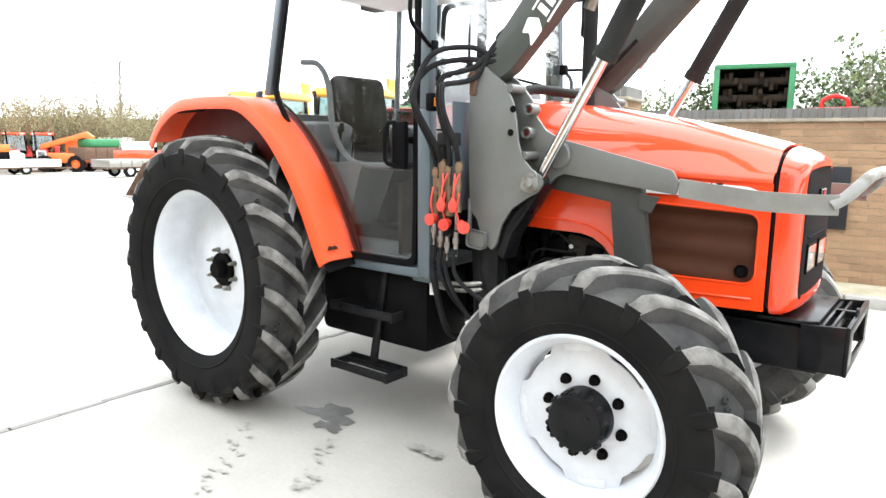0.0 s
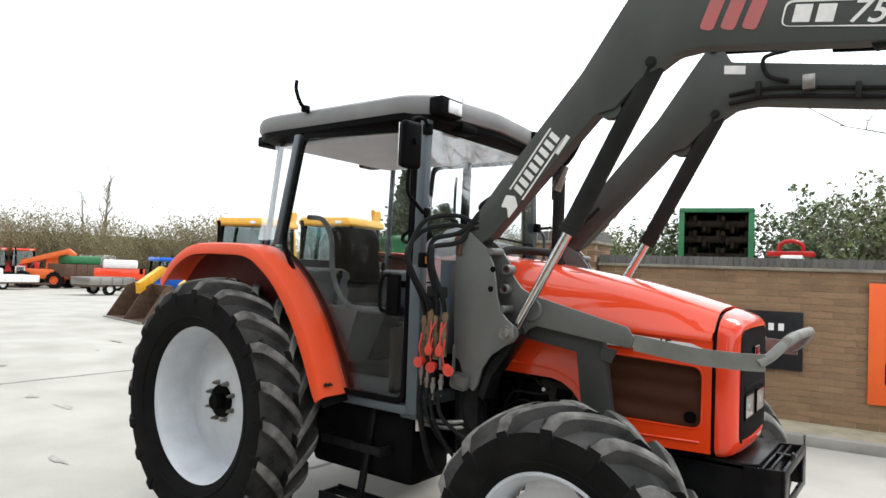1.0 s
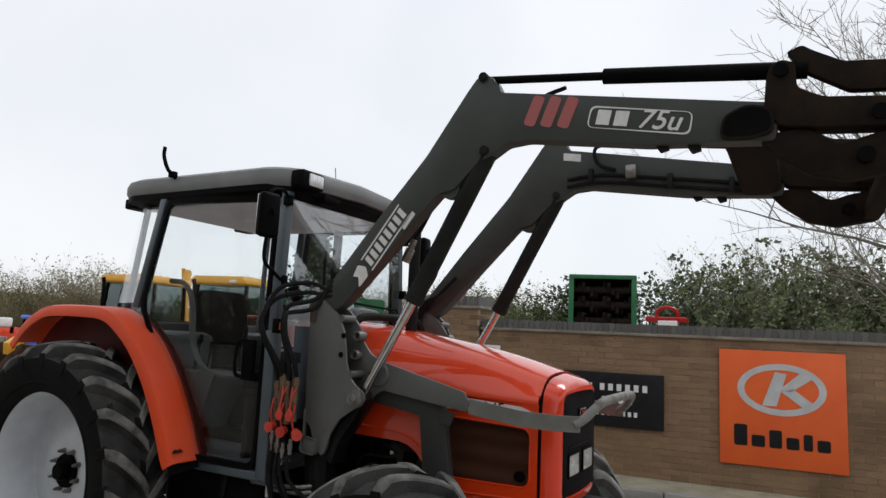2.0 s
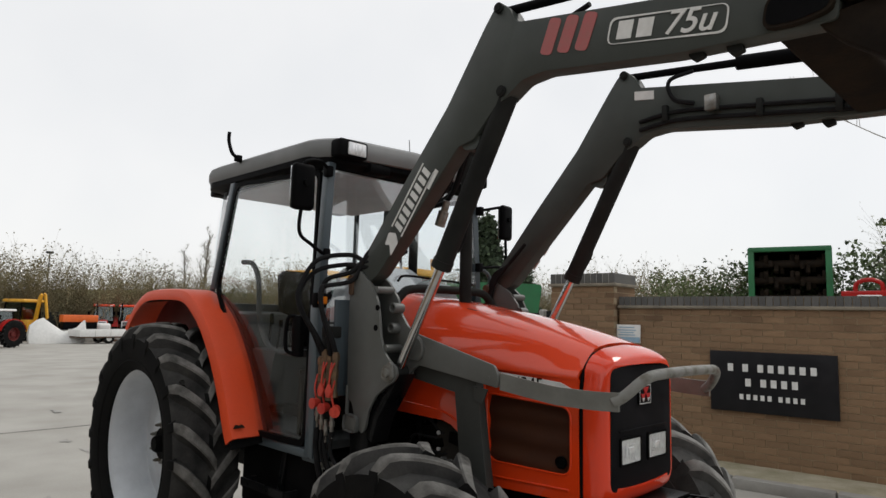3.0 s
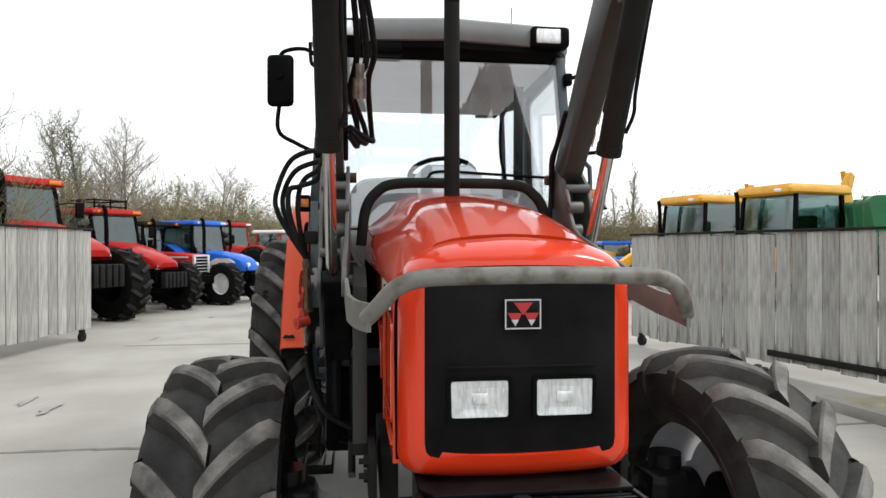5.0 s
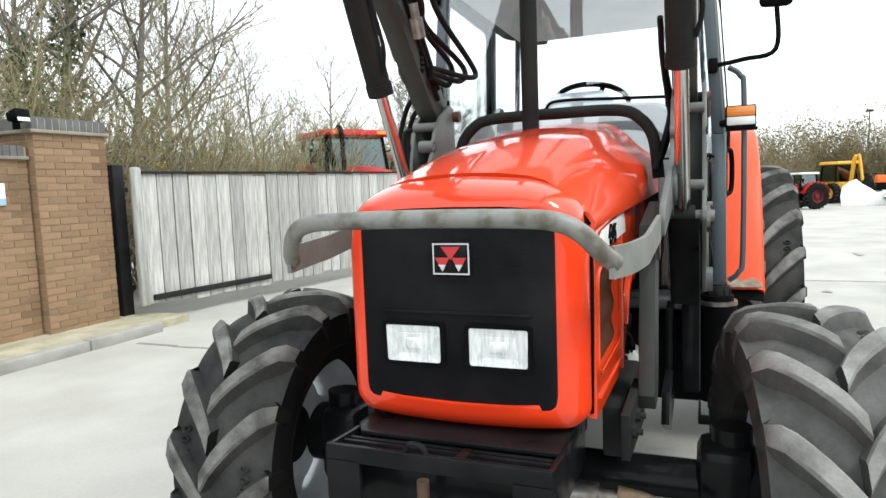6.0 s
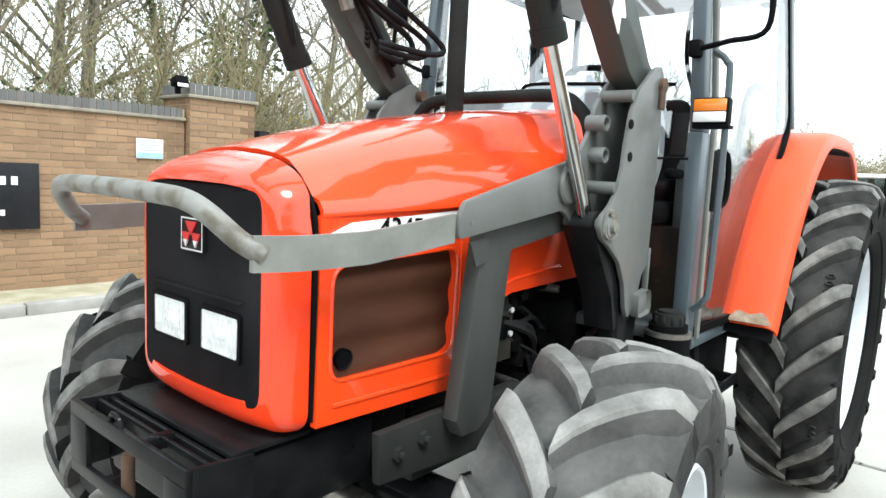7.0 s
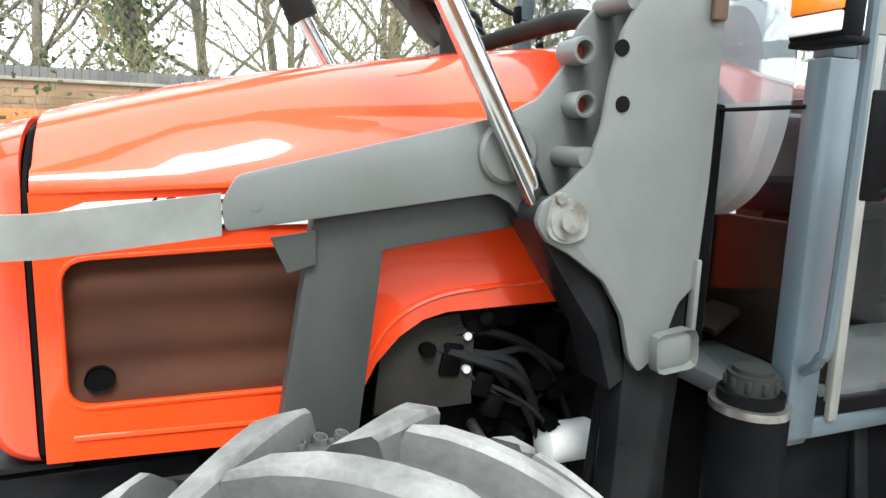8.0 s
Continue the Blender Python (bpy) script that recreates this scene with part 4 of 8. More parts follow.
tube(bm, [(-1.92, -0.665, 2.63), (-1.92, -0.70, 2.655), (-1.92, -0.735, 2.68), (-1.95, -0.745, 2.76), (-1.95, -0.745, 2.82)], 0.012, 8)
box(bm, (-1.92, -0.69, 2.65), (0.05, 0.04, 0.04), 0.008)
part("lamp_bracket", bm, BLACK, roof, "empty black lamp bracket")
for s in (-1, 1):
    bm = bmesh.new()
    box(bm, (-2.47, s * 0.50, 2.515), (0.12, 0.16, 0.07), 0.012)
    part("rear_lamp_box", bm, BLACK, roof, "black rear lamp housing")
bm = bmesh.new()
box(bm, (-1.70, 0, 2.472), (1.26, 1.12, 0.02), 0.008)
part("headlining", bm, HEADLINER, roof, "grey cab headlining")
bm = bmesh.new()
cyl(bm, (-1.5, 0.45, 2.66), (-1.55, 0.47, 2.95), 0.003, n=6)
part("aerial", bm, BLACK, roof, "thin wire aerial")

# frame: A posts, door posts, rear posts
A_TOP, A_LOW = (-1.02, 0.600, 2.50), (-0.985, 0.665, 0.90)
for s in (-1, 1):
    bm = bmesh.new()
    back, wide = (0.035, 0.012) if s > 0 else (0.0, 0.0)
    post_bar(bm, (A_LOW[0] - back, s * A_LOW[1], A_LOW[2]), (A_LOW[0] - back - 0.01, s * 0.655, 1.70), 0.075 + wide, 0.055)
    post_bar(bm, (A_LOW[0] - back - 0.01, s * 0.655, 1.70), (A_TOP[0] - back * 0.5, s * A_TOP[1], A_TOP[2]), 0.055 + wide, 0.05)
    a_post = part("front_post", bm, CAB_GREY, tractor, "blue-grey cab front post")
    bm = bmesh.new()
    post_bar(bm, (-2.105, s * 0.712, 1.80), (-2.000, s * 0.662, 2.50), 0.055, 0.035)
    part("door_post", bm, CAB_GREY, tractor, "blue-grey cab rear door post")
    bm = bmesh.new()
    post_bar(bm, (-2.36, s * 0.62, 1.60), (-2.28, s * 0.57, 2.50), 0.035, 0.03)
    part("rear_post", bm, CAB_GREY, tractor, "blue-grey cab rear post")
    # door: black seal frame and one pane
    outer = rounded([(-1.045, 0.94), (-1.075, 2.47), (-1.955, 2.49), (-2.055, 1.82), (-1.53, 0.95)], 0.06, 5)
    inner = [(-1.50 + (x + 1.50) * 0.952, 1.75 + (z - 1.75) * 0.962) for x, z in outer]

    def side_y(z, x=-1.05):
        """The cab widens towards the back."""
        return s * (float(np.interp(z, [0.9, 1.75, 2.5], [0.672, 0.668, 0.612])) + 0.062 * min(1.0, max(0.0, (-1.05 - x) / 0.85)))
    bm = bmesh.new()
    loft(bm, [[(x, side_y(z, x) - s * 0.02, z) for x, z in outer], [(x, side_y(z, x) + s * 0.006, z) for x, z in outer], [(x, side_y(z, x) + s * 0.006, z) for x, z in inner], [(x, side_y(z, x) - s * 0.02, z) for x, z in inner]], closed=True, cap=False)
    door = part("door", bm, BLACK, tractor, "glazed cab door with a black seal")
    if s > 0:
        bm = bmesh.new()
        post_bar(bm, (-1.118, 0.684, 0.93), (-1.112, 0.680, 1.75), 0.028, 0.02, 0.004)
        post_bar(bm, (-1.112, 0.680, 1.75), (-1.10, 0.626, 2.46), 0.028, 0.02, 0.004)
        part("door_edge", bm, STRAP, door, "scuffed grey door edge")
    bm = bmesh.new()
    vs = [bm.verts.new((x, side_y(z, x), z)) for x, z in inner]
    bm.faces.new(vs)
    solid(bm, 0.005)
    pane = part("door_pane", bm, GLASS, door, "clear door glass")
    pane.visible_shadow = False
    bm = bmesh.new()
    tube(bm, [(-1.16, side_y(1.64) + s * 0.016, 1.64), (-1.20, side_y(1.62) + s * 0.045, 1.62), (-1.21, side_y(1.46) + s * 0.045, 1.46), (-1.16, side_y(1.43) + s * 0.016, 1.43)], 0.011, 8)
    box(bm, (-1.145, side_y(1.53) + s * 0.010, 1.53), (0.085, 0.034, 0.23), 0.010)
    part("handle", bm, BLACK, door, "black door handle")
    # rear quarter pane
    bm = bmesh.new()
    q = [(-2.115, 1.83), (-2.020, 2.46), (-2.34, 2.48), (-2.42, 1.83)]
    vs = [bm.verts.new((x, s * float(np.interp(z, [1.8, 2.5], [0.715, 0.660])) - s * (0.09 if x < -2.2 else 0), z)) for x, z in q]
    bm.faces.new(vs)
    solid(bm, 0.005)
    pane = part("quarter_pane", bm, GLASS, tractor, "clear rear quarter glass")
    pane.visible_shadow = False
    # sill and lower corner
    bm = bmesh.new()
    box(bm, (-1.30, s * 0.655, 0.915), (0.60, 0.06, 0.05), 0.01)
    box(bm, (-1.02, s * 0.62, 0.90), (0.12, 0.10, 0.06), 0.012)
    part("cab_sill", bm, CAB_GREY, tractor, "blue-grey cab sill")
    bm = bmesh.new()
    cyl(bm, (-1.0, s * 0.60, 0.80), (-1.0, s * 0.60, 0.87), 0.016, n=10)
    part("mounting_bolt", bm, WHITE, tractor, "pale mounting bolt")

# windscreen and the lower front panes
bm = bmesh.new()
vs = [bm.verts.new(p) for p in ((-0.995, -0.635, 1.62), (-0.995, 0.635, 1.62), (-1.01, 0.58, 2.46), (-1.01, -0.58, 2.46))]
bm.faces.new(vs)
solid(bm, 0.005)
pane = part("windscreen", bm, SCREEN_GLASS, tractor, "clear flat windscreen")
pane.visible_shadow = False
for s in (-1, 1):
    bm = bmesh.new()
    vs = [bm.verts.new(p) for p in ((-0.99, s * 0.42, 1.02), (-0.985, s * 0.635, 0.96), (-0.99, s * 0.635, 1.60), (-0.99, s * 0.42, 1.60))]
    bm.faces.new(vs)
    solid(bm, 0.005)
    pane = part("lower_pane", bm, GLASS, tractor, "clear lower front corner glass")
    pane.visible_shadow = False
bm = bmesh.new()
vs = [bm.verts.new(p) for p in ((-2.36, -0.58, 1.72), (-2.36, 0.58, 1.72), (-2.33, 0.55, 2.46), (-2.33, -0.55, 2.46))]
bm.faces.new(vs)
solid(bm, 0.005)
pane = part("rear_pane", bm, GLASS, tractor, "clear rear window")
pane.visible_shadow = False
bm = bmesh.new()
box(bm, (-0.98, 0, 1.32), (0.05, 0.82, 0.60), 0.01)
part("bulkhead", bm, BLACK, tractor, "black bulkhead behind the engine")
bm = bmesh.new()
box(bm, (-1.65, 0, 0.95), (1.35, 1.26, 0.05), 0.01)
for s in (-1, 1):
    box(bm, (-2.15, s * 0.42, 1.35), (0.55, 0.34, 0.62), 0.06)
box(bm, (-2.33, 0, 1.34), (0.06, 1.1, 0.75), 0.01)
part("cab_floor", bm, TRIM_GREY, tractor, "grey cab floor and side consoles")

# inside: seat, steering column, consoles
bm = bmesh.new()
box(bm, (-1.90, 0, 1.36), (0.46, 0.48, 0.12), 0.04)
box(bm, (-2.10, 0, 1.68), (0.12, 0.44, 0.56), 0.058, Matrix.Rotation(-0.15, 3, "Y"), seg=4)
box(bm, (-1.90, 0, 1.18), (0.30, 0.30, 0.26), 0.03)
for s in (-1, 1):
    box(bm, (-1.90, s * 0.28, 1.56), (0.30, 0.06, 0.05), 0.02)
part("driver_seat", bm, SEAT, tractor, "black fabric driver seat")
bm = bmesh.new()
secs = [[(-1.40, -0.10, 1.0), (-1.40, 0.10, 1.0), (-1.20, 0.10, 1.0), (-1.20, -0.10, 1.0)], [(-1.34, -0.13, 1.55), (-1.34, 0.13, 1.55), (-1.12, 0.20, 1.58), (-1.12, -0.20, 1.58)],
        [(-1.32, -0.15, 1.66), (-1.32, 0.15, 1.66), (-1.08, 0.26, 1.70), (-1.08, -0.26, 1.70)]]
secs.append([(-1.30, -0.10, 1.86), (-1.30, 0.16, 1.86), (-1.10, 0.20, 1.90), (-1.10, -0.14, 1.90)])
secs.append([(-1.26, -0.06, 1.93), (-1.26, 0.12, 1.93), (-1.14, 0.14, 1.95), (-1.14, -0.08, 1.95)])
loft(bm, secs, closed=True)
part("dash_console", bm, HEADLINER, tractor, "grey dashboard console")
bm = bmesh.new()
ring = [(-1.47 + 0.19 * math.cos(a) * 0.92, 0.04 + 0.19 * math.sin(a), 1.93 + 0.19 * math.cos(a) * 0.40) for a in (2 * math.pi * k / 28 for k in range(29))]
tube(bm, ring, 0.014, 8, 0)
for a in (0.5, 2.6, 4.7):
    cyl(bm, (-1.47, 0.04, 1.91), (-1.47 + 0.18 * math.cos(a) * 0.92, 0.04 + 0.18 * math.sin(a), 1.93 + 0.18 * math.cos(a) * 0.40), 0.012, n=8)
cyl(bm, (-1.47, 0.04, 1.92), (-1.30, 0.03, 1.60), 0.03, n=12)
part("steering_wheel", bm, BLACK, tractor, "black steering wheel")
for s in (-1, 1):
    bm = bmesh.new()
    tube(bm, [(-1.20, s * 0.60, 1.42), (-1.55, s * 0.60, 1.44), (-1.70, s * 0.60, 1.60), (-1.74, s * 0.60, 1.85), (-1.82, s * 0.60, 1.96), (-1.95, s * 0.60, 1.98)], 0.016, 8)
    part("grab_bar", bm, TRIM_GREY, tractor, "grey curved grab bar beside the door")
    if s > 0:
        continue
    bm = bmesh.new()
    loft(bm, [[(x, s * y, 1.10) for x, y in ((-1.75, 0.38), (-1.75, 0.60), (-1.60, 0.60), (-1.60, 0.38))], [(x, s * y, 1.40) for x, y in ((-1.90, 0.36), (-1.90, 0.62), (-1.48, 0.62), (-1.48, 0.36))], [(x, s * y, 1.43) for x, y in ((-1.90, 0.36), (-1.90, 0.62), (-1.46, 0.62), (-1.46, 0.36))]], closed=True)
    part("side_console", bm, TRIM_GREY, tractor, "pale grey side console")
for k, (x, y, h) in enumerate(((-1.72, -0.46, 0.16), (-1.80, -0.48, 0.20), (-1.86, -0.44, 0.18), (-1.60, -0.30, 0.26))):
    bm = bmesh.new()
    cyl(bm, (x, y, 1.42), (x + 0.03, y, 1.42 + h), 0.006, n=6)
    cyl(bm, (x + 0.03, y, 1.40 + h), (x + 0.035, y, 1.45 + h), 0.016, 0.012, 8)
    part("lever", bm, BLACK, tractor, "black control lever")
bm = bmesh.new()
post_bar(bm, (-1.52, 0.50, 1.42), (-1.50, 0.50, 2.48), 0.05, 0.05)
tube(bm, [(-1.55, 0.44, 1.9), (-1.53, 0.40, 2.05), (-1.53, 0.40, 2.25), (-1.55, 0.44, 2.35)], 0.010, 6)
part("inner_post", bm, BLACK, tractor, "black post with a handle inside the cab")
bm = bmesh.new()
tube(bm, [(-0.985, -0.10, 1.86), (-0.98, -0.04, 1.895), (-0.98, 0.25, 1.885), (-0.985, 0.57, 1.87)], 0.008, 6)
part("wiper", bm, BLACK, tractor, "black windscreen wiper")

# added dark sheet standing in for the shaded foot space, and a pedal
for s in (-1, 1):
    bm = bmesh.new()
    box(bm, (-1.20, s * 0.40, 1.16), (0.03, 0.44, 0.36), 0.008)
    box(bm, (-1.14, s * 0.30, 1.06), (0.10, 0.10, 0.03), 0.008, Matrix.Rotation(0.6, 3, "Y"))
    part("footwell", bm, DARK_STEEL_SHADE, tractor, "dark sheet in place of the shade by the pedal")
# mirrors
for s in (-1, 1):
    if s < 0:
        bars_of = [[(-0.99, -0.62, 2.44), (-0.96, -0.70, 2.48), (-0.95, -0.80, 2.46), (-0.95, -0.82, 2.40)], [(-0.98, -0.65, 1.98), (-0.96, -0.74, 2.02), (-0.95, -0.825, 2.08), (-0.95, -0.817, 2.24)]]
        c = (-0.95, -0.815, 2.32)
    else:
        bars_of = [[(-0.99, 0.62, 2.38), (-0.96, 0.70, 2.40), (-0.95, 0.84, 2.43), (-0.95, 0.87, 2.39)], [(-0.98, 0.65, 1.99), (-0.95, 0.75, 2.00), (-0.95, 0.87, 2.03), (-0.95, 0.872, 2.22)]]
        c = (-0.95, 0.870, 2.322)
    for line in bars_of:
        bm = bmesh.new()
        tube(bm, line, 0.010, 8)
        box(bm, (-0.985, s * 0.632, line[0][2]), (0.05, 0.04, 0.06), 0.008)
        arm = part("mirror_arm", bm, BLACK, tractor, "black tubular mirror arm")
    bm = bmesh.new()
    box(bm, c, (0.055, 0.128, 0.250), 0.025, Matrix.Rotation(0.15 * s, 3, "Z"), seg=3)
    cyl(bm, (c[0] + 0.022, c[1], c[2] + 0.02), (c[0] + 0.045, c[1], c[2] + 0.02), 0.018, n=12)
    head = part("mirror_head", bm, BLACK, arm, "black plastic mirror housing")
    bm = bmesh.new()
    box(bm, (c[0] - 0.031, c[1], c[2]), (0.006, 0.105, 0.225), 0.002, Matrix.Rotation(0.15 * s, 3, "Z"))
    part("mirror_glass", bm, MIRROR, arm)

# left cab corner: indicator lamp, grab handle and the tank below
bm = bmesh.new()
box(bm, (-0.895, 0.738, 1.760), (0.05, 0.118, 0.092), 0.008)
box(bm, (-0.900, 0.742, 1.710), (0.06, 0.120, 0.012), 0.003)
cyl(bm, (-0.96, 0.67, 1.74), (-0.90, 0.70, 1.74), 0.016, n=8)
indicator = part("indicator", bm, BLACK, tractor, "front indicator lamp")
bm = bmesh.new()
box(bm, (-0.867, 0.738, 1.780), (0.012, 0.106, 0.040), 0.004)
part("amber_lens", bm, AMBER, indicator, "amber lens")
bm = bmesh.new()
box(bm, (-0.867, 0.738, 1.741), (0.012, 0.106, 0.034), 0.004)
part("clear_lens", bm, DECAL_WHITE, indicator, "clear lens")
bm = bmesh.new()
box(bm, (-0.915, -0.705, 1.725), (0.045, 0.07, 0.08), 0.008)
lamp_r = part("indicator", bm, BLACK, tractor, "front indicator lamp")
bm = bmesh.new()
box(bm, (-0.889, -0.705, 1.725), (0.010, 0.055, 0.04), 0.004)
part("amber_lens", bm, AMBER, lamp_r, "amber lens")
bm = bmesh.new()
tube(bm, [(-1.00, 0.695, 1.98), (-0.99, 0.74, 1.94), (-0.99, 0.755, 1.85), (-0.99, 0.755, 1.20), (-0.99, 0.74, 1.10), (-1.0, 0.70, 1.06)], 0.012, 8)
part("grab_handle", bm, CAB_GREY, tractor, "blue-grey entry grab handle")
bm = bmesh.new()
cyl(bm, (-0.915, 0.650, 0.55), (-0.915, 0.650, 0.985), 0.08, n=28)
cyl(bm, (-0.915, 0.650, 0.985), (-0.915, 0.650, 1.01), 0.068, n=28)
tank = part("filler_tank", bm, BLACK, tractor, "black tank with a filler neck")
bm = bmesh.new()
cyl(bm, (-0.915, 0.650, 1.01), (-0.915, 0.650, 1.05), 0.052, n=24)
cyl(bm, (-0.915, 0.650, 1.05), (-0.915, 0.650, 1.06), 0.040, n=24)
for k in range(10):
    a = 2 * math.pi * k / 10
    box(bm, (-0.915 + 0.051 * math.cos(a), 0.650 + 0.051 * math.sin(a), 1.03), (0.012, 0.012, 0.025), 0.003)
part("filler_cap", bm, GREY_DARK, tank, "dark ribbed filler cap")
bm = bmesh.new()
cyl(bm, (-0.915, 0.650, 0.97), (-0.915, 0.650, 0.987), 0.083, n=28)
part("clamp_ring", bm, STEEL, tank, "bright clamp ring")
for s in (-1, 1):
    bm = bmesh.new()
    box(bm, (-1.42, s * 0.44, 0.69), (0.80, 0.36, 0.42), 0.05)
    part("fuel_tank", bm, BLACK, tractor, "black tank below the cab")

# entry steps
for s in (-1, 1):
    bm = bmesh.new()
    post_bar(bm, (-1.36, s * 0.66, 0.36), (-1.30, s * 0.62, 0.90), 0.045, 0.02, 0.003)
    step = part("step_hanger", bm, BLACK_PAINT, tractor, "black steel step hanger")
    for z, w, y in ((0.345, 0.42, 0.71), (0.665, 0.46, 0.69)):
        bm = bmesh.new()
        for e in (-1, 1):
            box(bm, (-1.40 + e * (w / 2 - 0.012), s * (y - 0.055), z), (0.024, 0.165, 0.045), 0.004)
        box(bm, (-1.40, s * (y + 0.022), z + 0.006), (w, 0.012, 0.046), 0.003)
        box(bm, (-1.40, s * (y - 0.132), z + 0.006), (w, 0.012, 0.046), 0.003)
        box(bm, (-1.40, s * (y - 0.085), z), (w, 0.010, 0.030), 0.002)
        part("step_tread", bm, BLACK_PAINT, step, "black open step tread")

# ---------------------------------------------------------------- front loader
for s in (-1, 1):
    # outer bracket plate
    outer = [(-0.785, 1.865), (-0.755, 1.895), (-0.71, 1.885), (-0.60, 1.80), (-0.555, 1.72), (-0.535, 1.63), (-0.525, 1.55), (-0.50, 1.48), (-0.455, 1.435), (-0.405, 1.405), (-0.395, 1.37),
             (-0.42, 1.335), (-0.47, 1.31), (-0.55, 1.255), (-0.60, 1.18), (-0.625, 1.09), (-0.65, 1.06), (-0.70, 1.10), (-0.735, 1.20), (-0.775, 1.235), (-0.785, 1.45)]
    bm = bmesh.new()
    plate(bm, rounded(outer, 0.012, 3), s * 0.60, 0.016, bevel=0.002)
    bracket = part("loader_bracket", bm, GREY, tractor, "grey steel loader bracket")
    # black discs stand in for dark holes, red discs for the bonnet behind
    for x, z in ((-0.545, 1.69), (-0.555, 1.59)):
        bm = bmesh.new()
        cyl(bm, (x - 0.006, s * 0.607, z), (x - 0.006, s * 0.611, z), 0.015, n=18)
        part("pin_hole", bm, BLACK, bracket, "black disc in place of a pin hole")
        bm = bmesh.new()
        lathe(bm, [(0.026, s * 0.48), (0.027, s * 0.541), (0.025, s * 0.545), (0.019, s * 0.545), (0.017, s * 0.541), (0.017, s * 0.48)], c=(x + 0.03, 0, z), n=20)
        part("cross_pin", bm, GREY, bracket, "grey tube pin")
        bm = bmesh.new()
        cyl(bm, (x + 0.03, s * 0.49, z), (x + 0.03, s * 0.515, z), 0.0165, n=16)
        part("pin_end", bm, RED_BORE, bracket, "red disc in place of the bonnet seen through")
    bm = bmesh.new()
    cyl(bm, (-0.765, s * 0.45, 1.835), (-0.765, s * 0.622, 1.835), 0.024, n=20)
    box(bm, (-0.762, s * 0.615, 1.80), (0.035, 0.014, 0.09), 0.006)
    part("pivot_pin", bm, RUST, bracket, "rusty boom pivot pin")
    bm = bmesh.new()
    cyl(bm, (-0.455, s * 0.45, 1.377), (-0.455, s * 0.635, 1.377), 0.022, n=20)
    cyl(bm, (-0.455, s * 0.608, 1.377), (-0.455, s * 0.622, 1.377), 0.038, n=24)
    plate(bm, rounded([(-0.425, 1.43), (-0.495, 1.40), (-0.50, 1.345), (-0.45, 1.33), (-0.41, 1.35)], 0.02), s * 0.614, 0.010)
    cyl(bm, (-0.435, s * 0.61, 1.418), (-0.435, s * 0.628, 1.418), 0.011, n=10)
    part("cylinder_pin", bm, GREY_WORN, bracket, "worn grey cylinder pin with keeper plate")
    # long inner plate that reaches forward along the bonnet
    inner = [(0.135, 1.350), (0.140, 1.40), (0.115, 1.445), (-0.38, 1.565), (-0.45, 1.60), (-0.50, 1.66), (-0.53, 1.74), (-0.60, 1.82), (-0.72, 1.885), (-0.77, 1.87), (-0.78, 1.20), (-0.70, 1.15), (-0.56, 1.24), (-0.46, 1.33), (-0.40, 1.395), (-0.36, 1.415)]
    bm = bmesh.new()
    plate(bm, rounded(inner, 0.012, 3), s * 0.488, 0.016, bevel=0.002)
    cyl(bm, (0.085, s * 0.49, 1.392), (0.085, s * 0.4975, 1.392), 0.008, n=10)
    arm = part("side_plate", bm, GREY, bracket, "grey plate along the bonnet")
    bm = bmesh.new()
    lathe(bm, [(0.0, s * 0.0), (0.055, 0.0), (0.062, s * -0.006), (0.062, s * -0.02)], (-0.385, s * 0.512, 1.495), 32, closed=False)
    part("round_boss", bm, GREY, bracket, "round boss on the plate")
    for x, z in ((-0.50, 1.49), (-0.58, 1.78)):
        bm = bmesh.new()
        cyl(bm, (x, s * 0.488, z), (x, s * 0.60, z), 0.020, n=14)
        part("spacer", bm, GREY, bracket, "grey spacer tube")
    bm = bmesh.new()
    box(bm, (-0.775, s * 0.545, 1.55), (0.012, 0.10, 0.60), 0.002)
    part("back_web", bm, GREY, bracket, "grey web between the plates")
    # leg to the front frame
    bm = bmesh.new()
    plate(bm, [(-0.02, 1.375), (-0.40, 1.435), (-0.455, 1.400), (-0.44, 1.345), (-0.152, 1.303), (-0.100, 0.88), (-0.085, 0.83), (-0.04, 0.80), (0.03, 0.80), (0.062, 0.85)], s * 0.436, 0.050, bevel=0.004)
    plate(bm, [(0.06, 1.335), (-0.02, 1.345), (-0.02, 1.285), (0.03, 1.27)], s * 0.470, 0.010)
    leg = part("frame_leg", bm, GREY_MID, bracket, "dark grey leg of the loader frame")
    bm = bmesh.new()
    plate(bm, [(0.305, 0.868), (0.295, 0.735), (-0.15, 0.70), (-0.20, 0.80), (-0.06, 0.868)], s * 0.398, 0.026, bevel=0.003)
    for x, z in ((0.235, 0.80), (0.14, 0.815)):
        cyl(bm, (x, s * 0.40, z), (x, s * 0.425, z), 0.020, n=6)
        cyl(bm, (x, s * 0.40, z), (x, s * 0.440, z), 0.010, n=8)
    part("mounting_plate", bm, GREY_DARK, bracket, "dark mounting plate with bolts")
    # column below the bracket: grey steel, its shade painted in as black
    bm = bmesh.new()
    plate(bm, [(-0.78, 1.30), (-0.62, 1.20), (-0.63, 1.08), (-0.63, 0.93), (-0.62, 0.66), (-0.76, 0.62), (-0.77, 0.90), (-0.78, 1.05)], s * 0.55, 0.07, bevel=0.008)
    plate(bm, [(-0.40, 1.37), (-0.45, 1.36), (-0.55, 1.27), (-0.61, 1.16), (-0.635, 1.04), (-0.60, 1.02), (-0.56, 1.14), (-0.48, 1.25)], s * 0.53, 0.11, bevel=0.004)
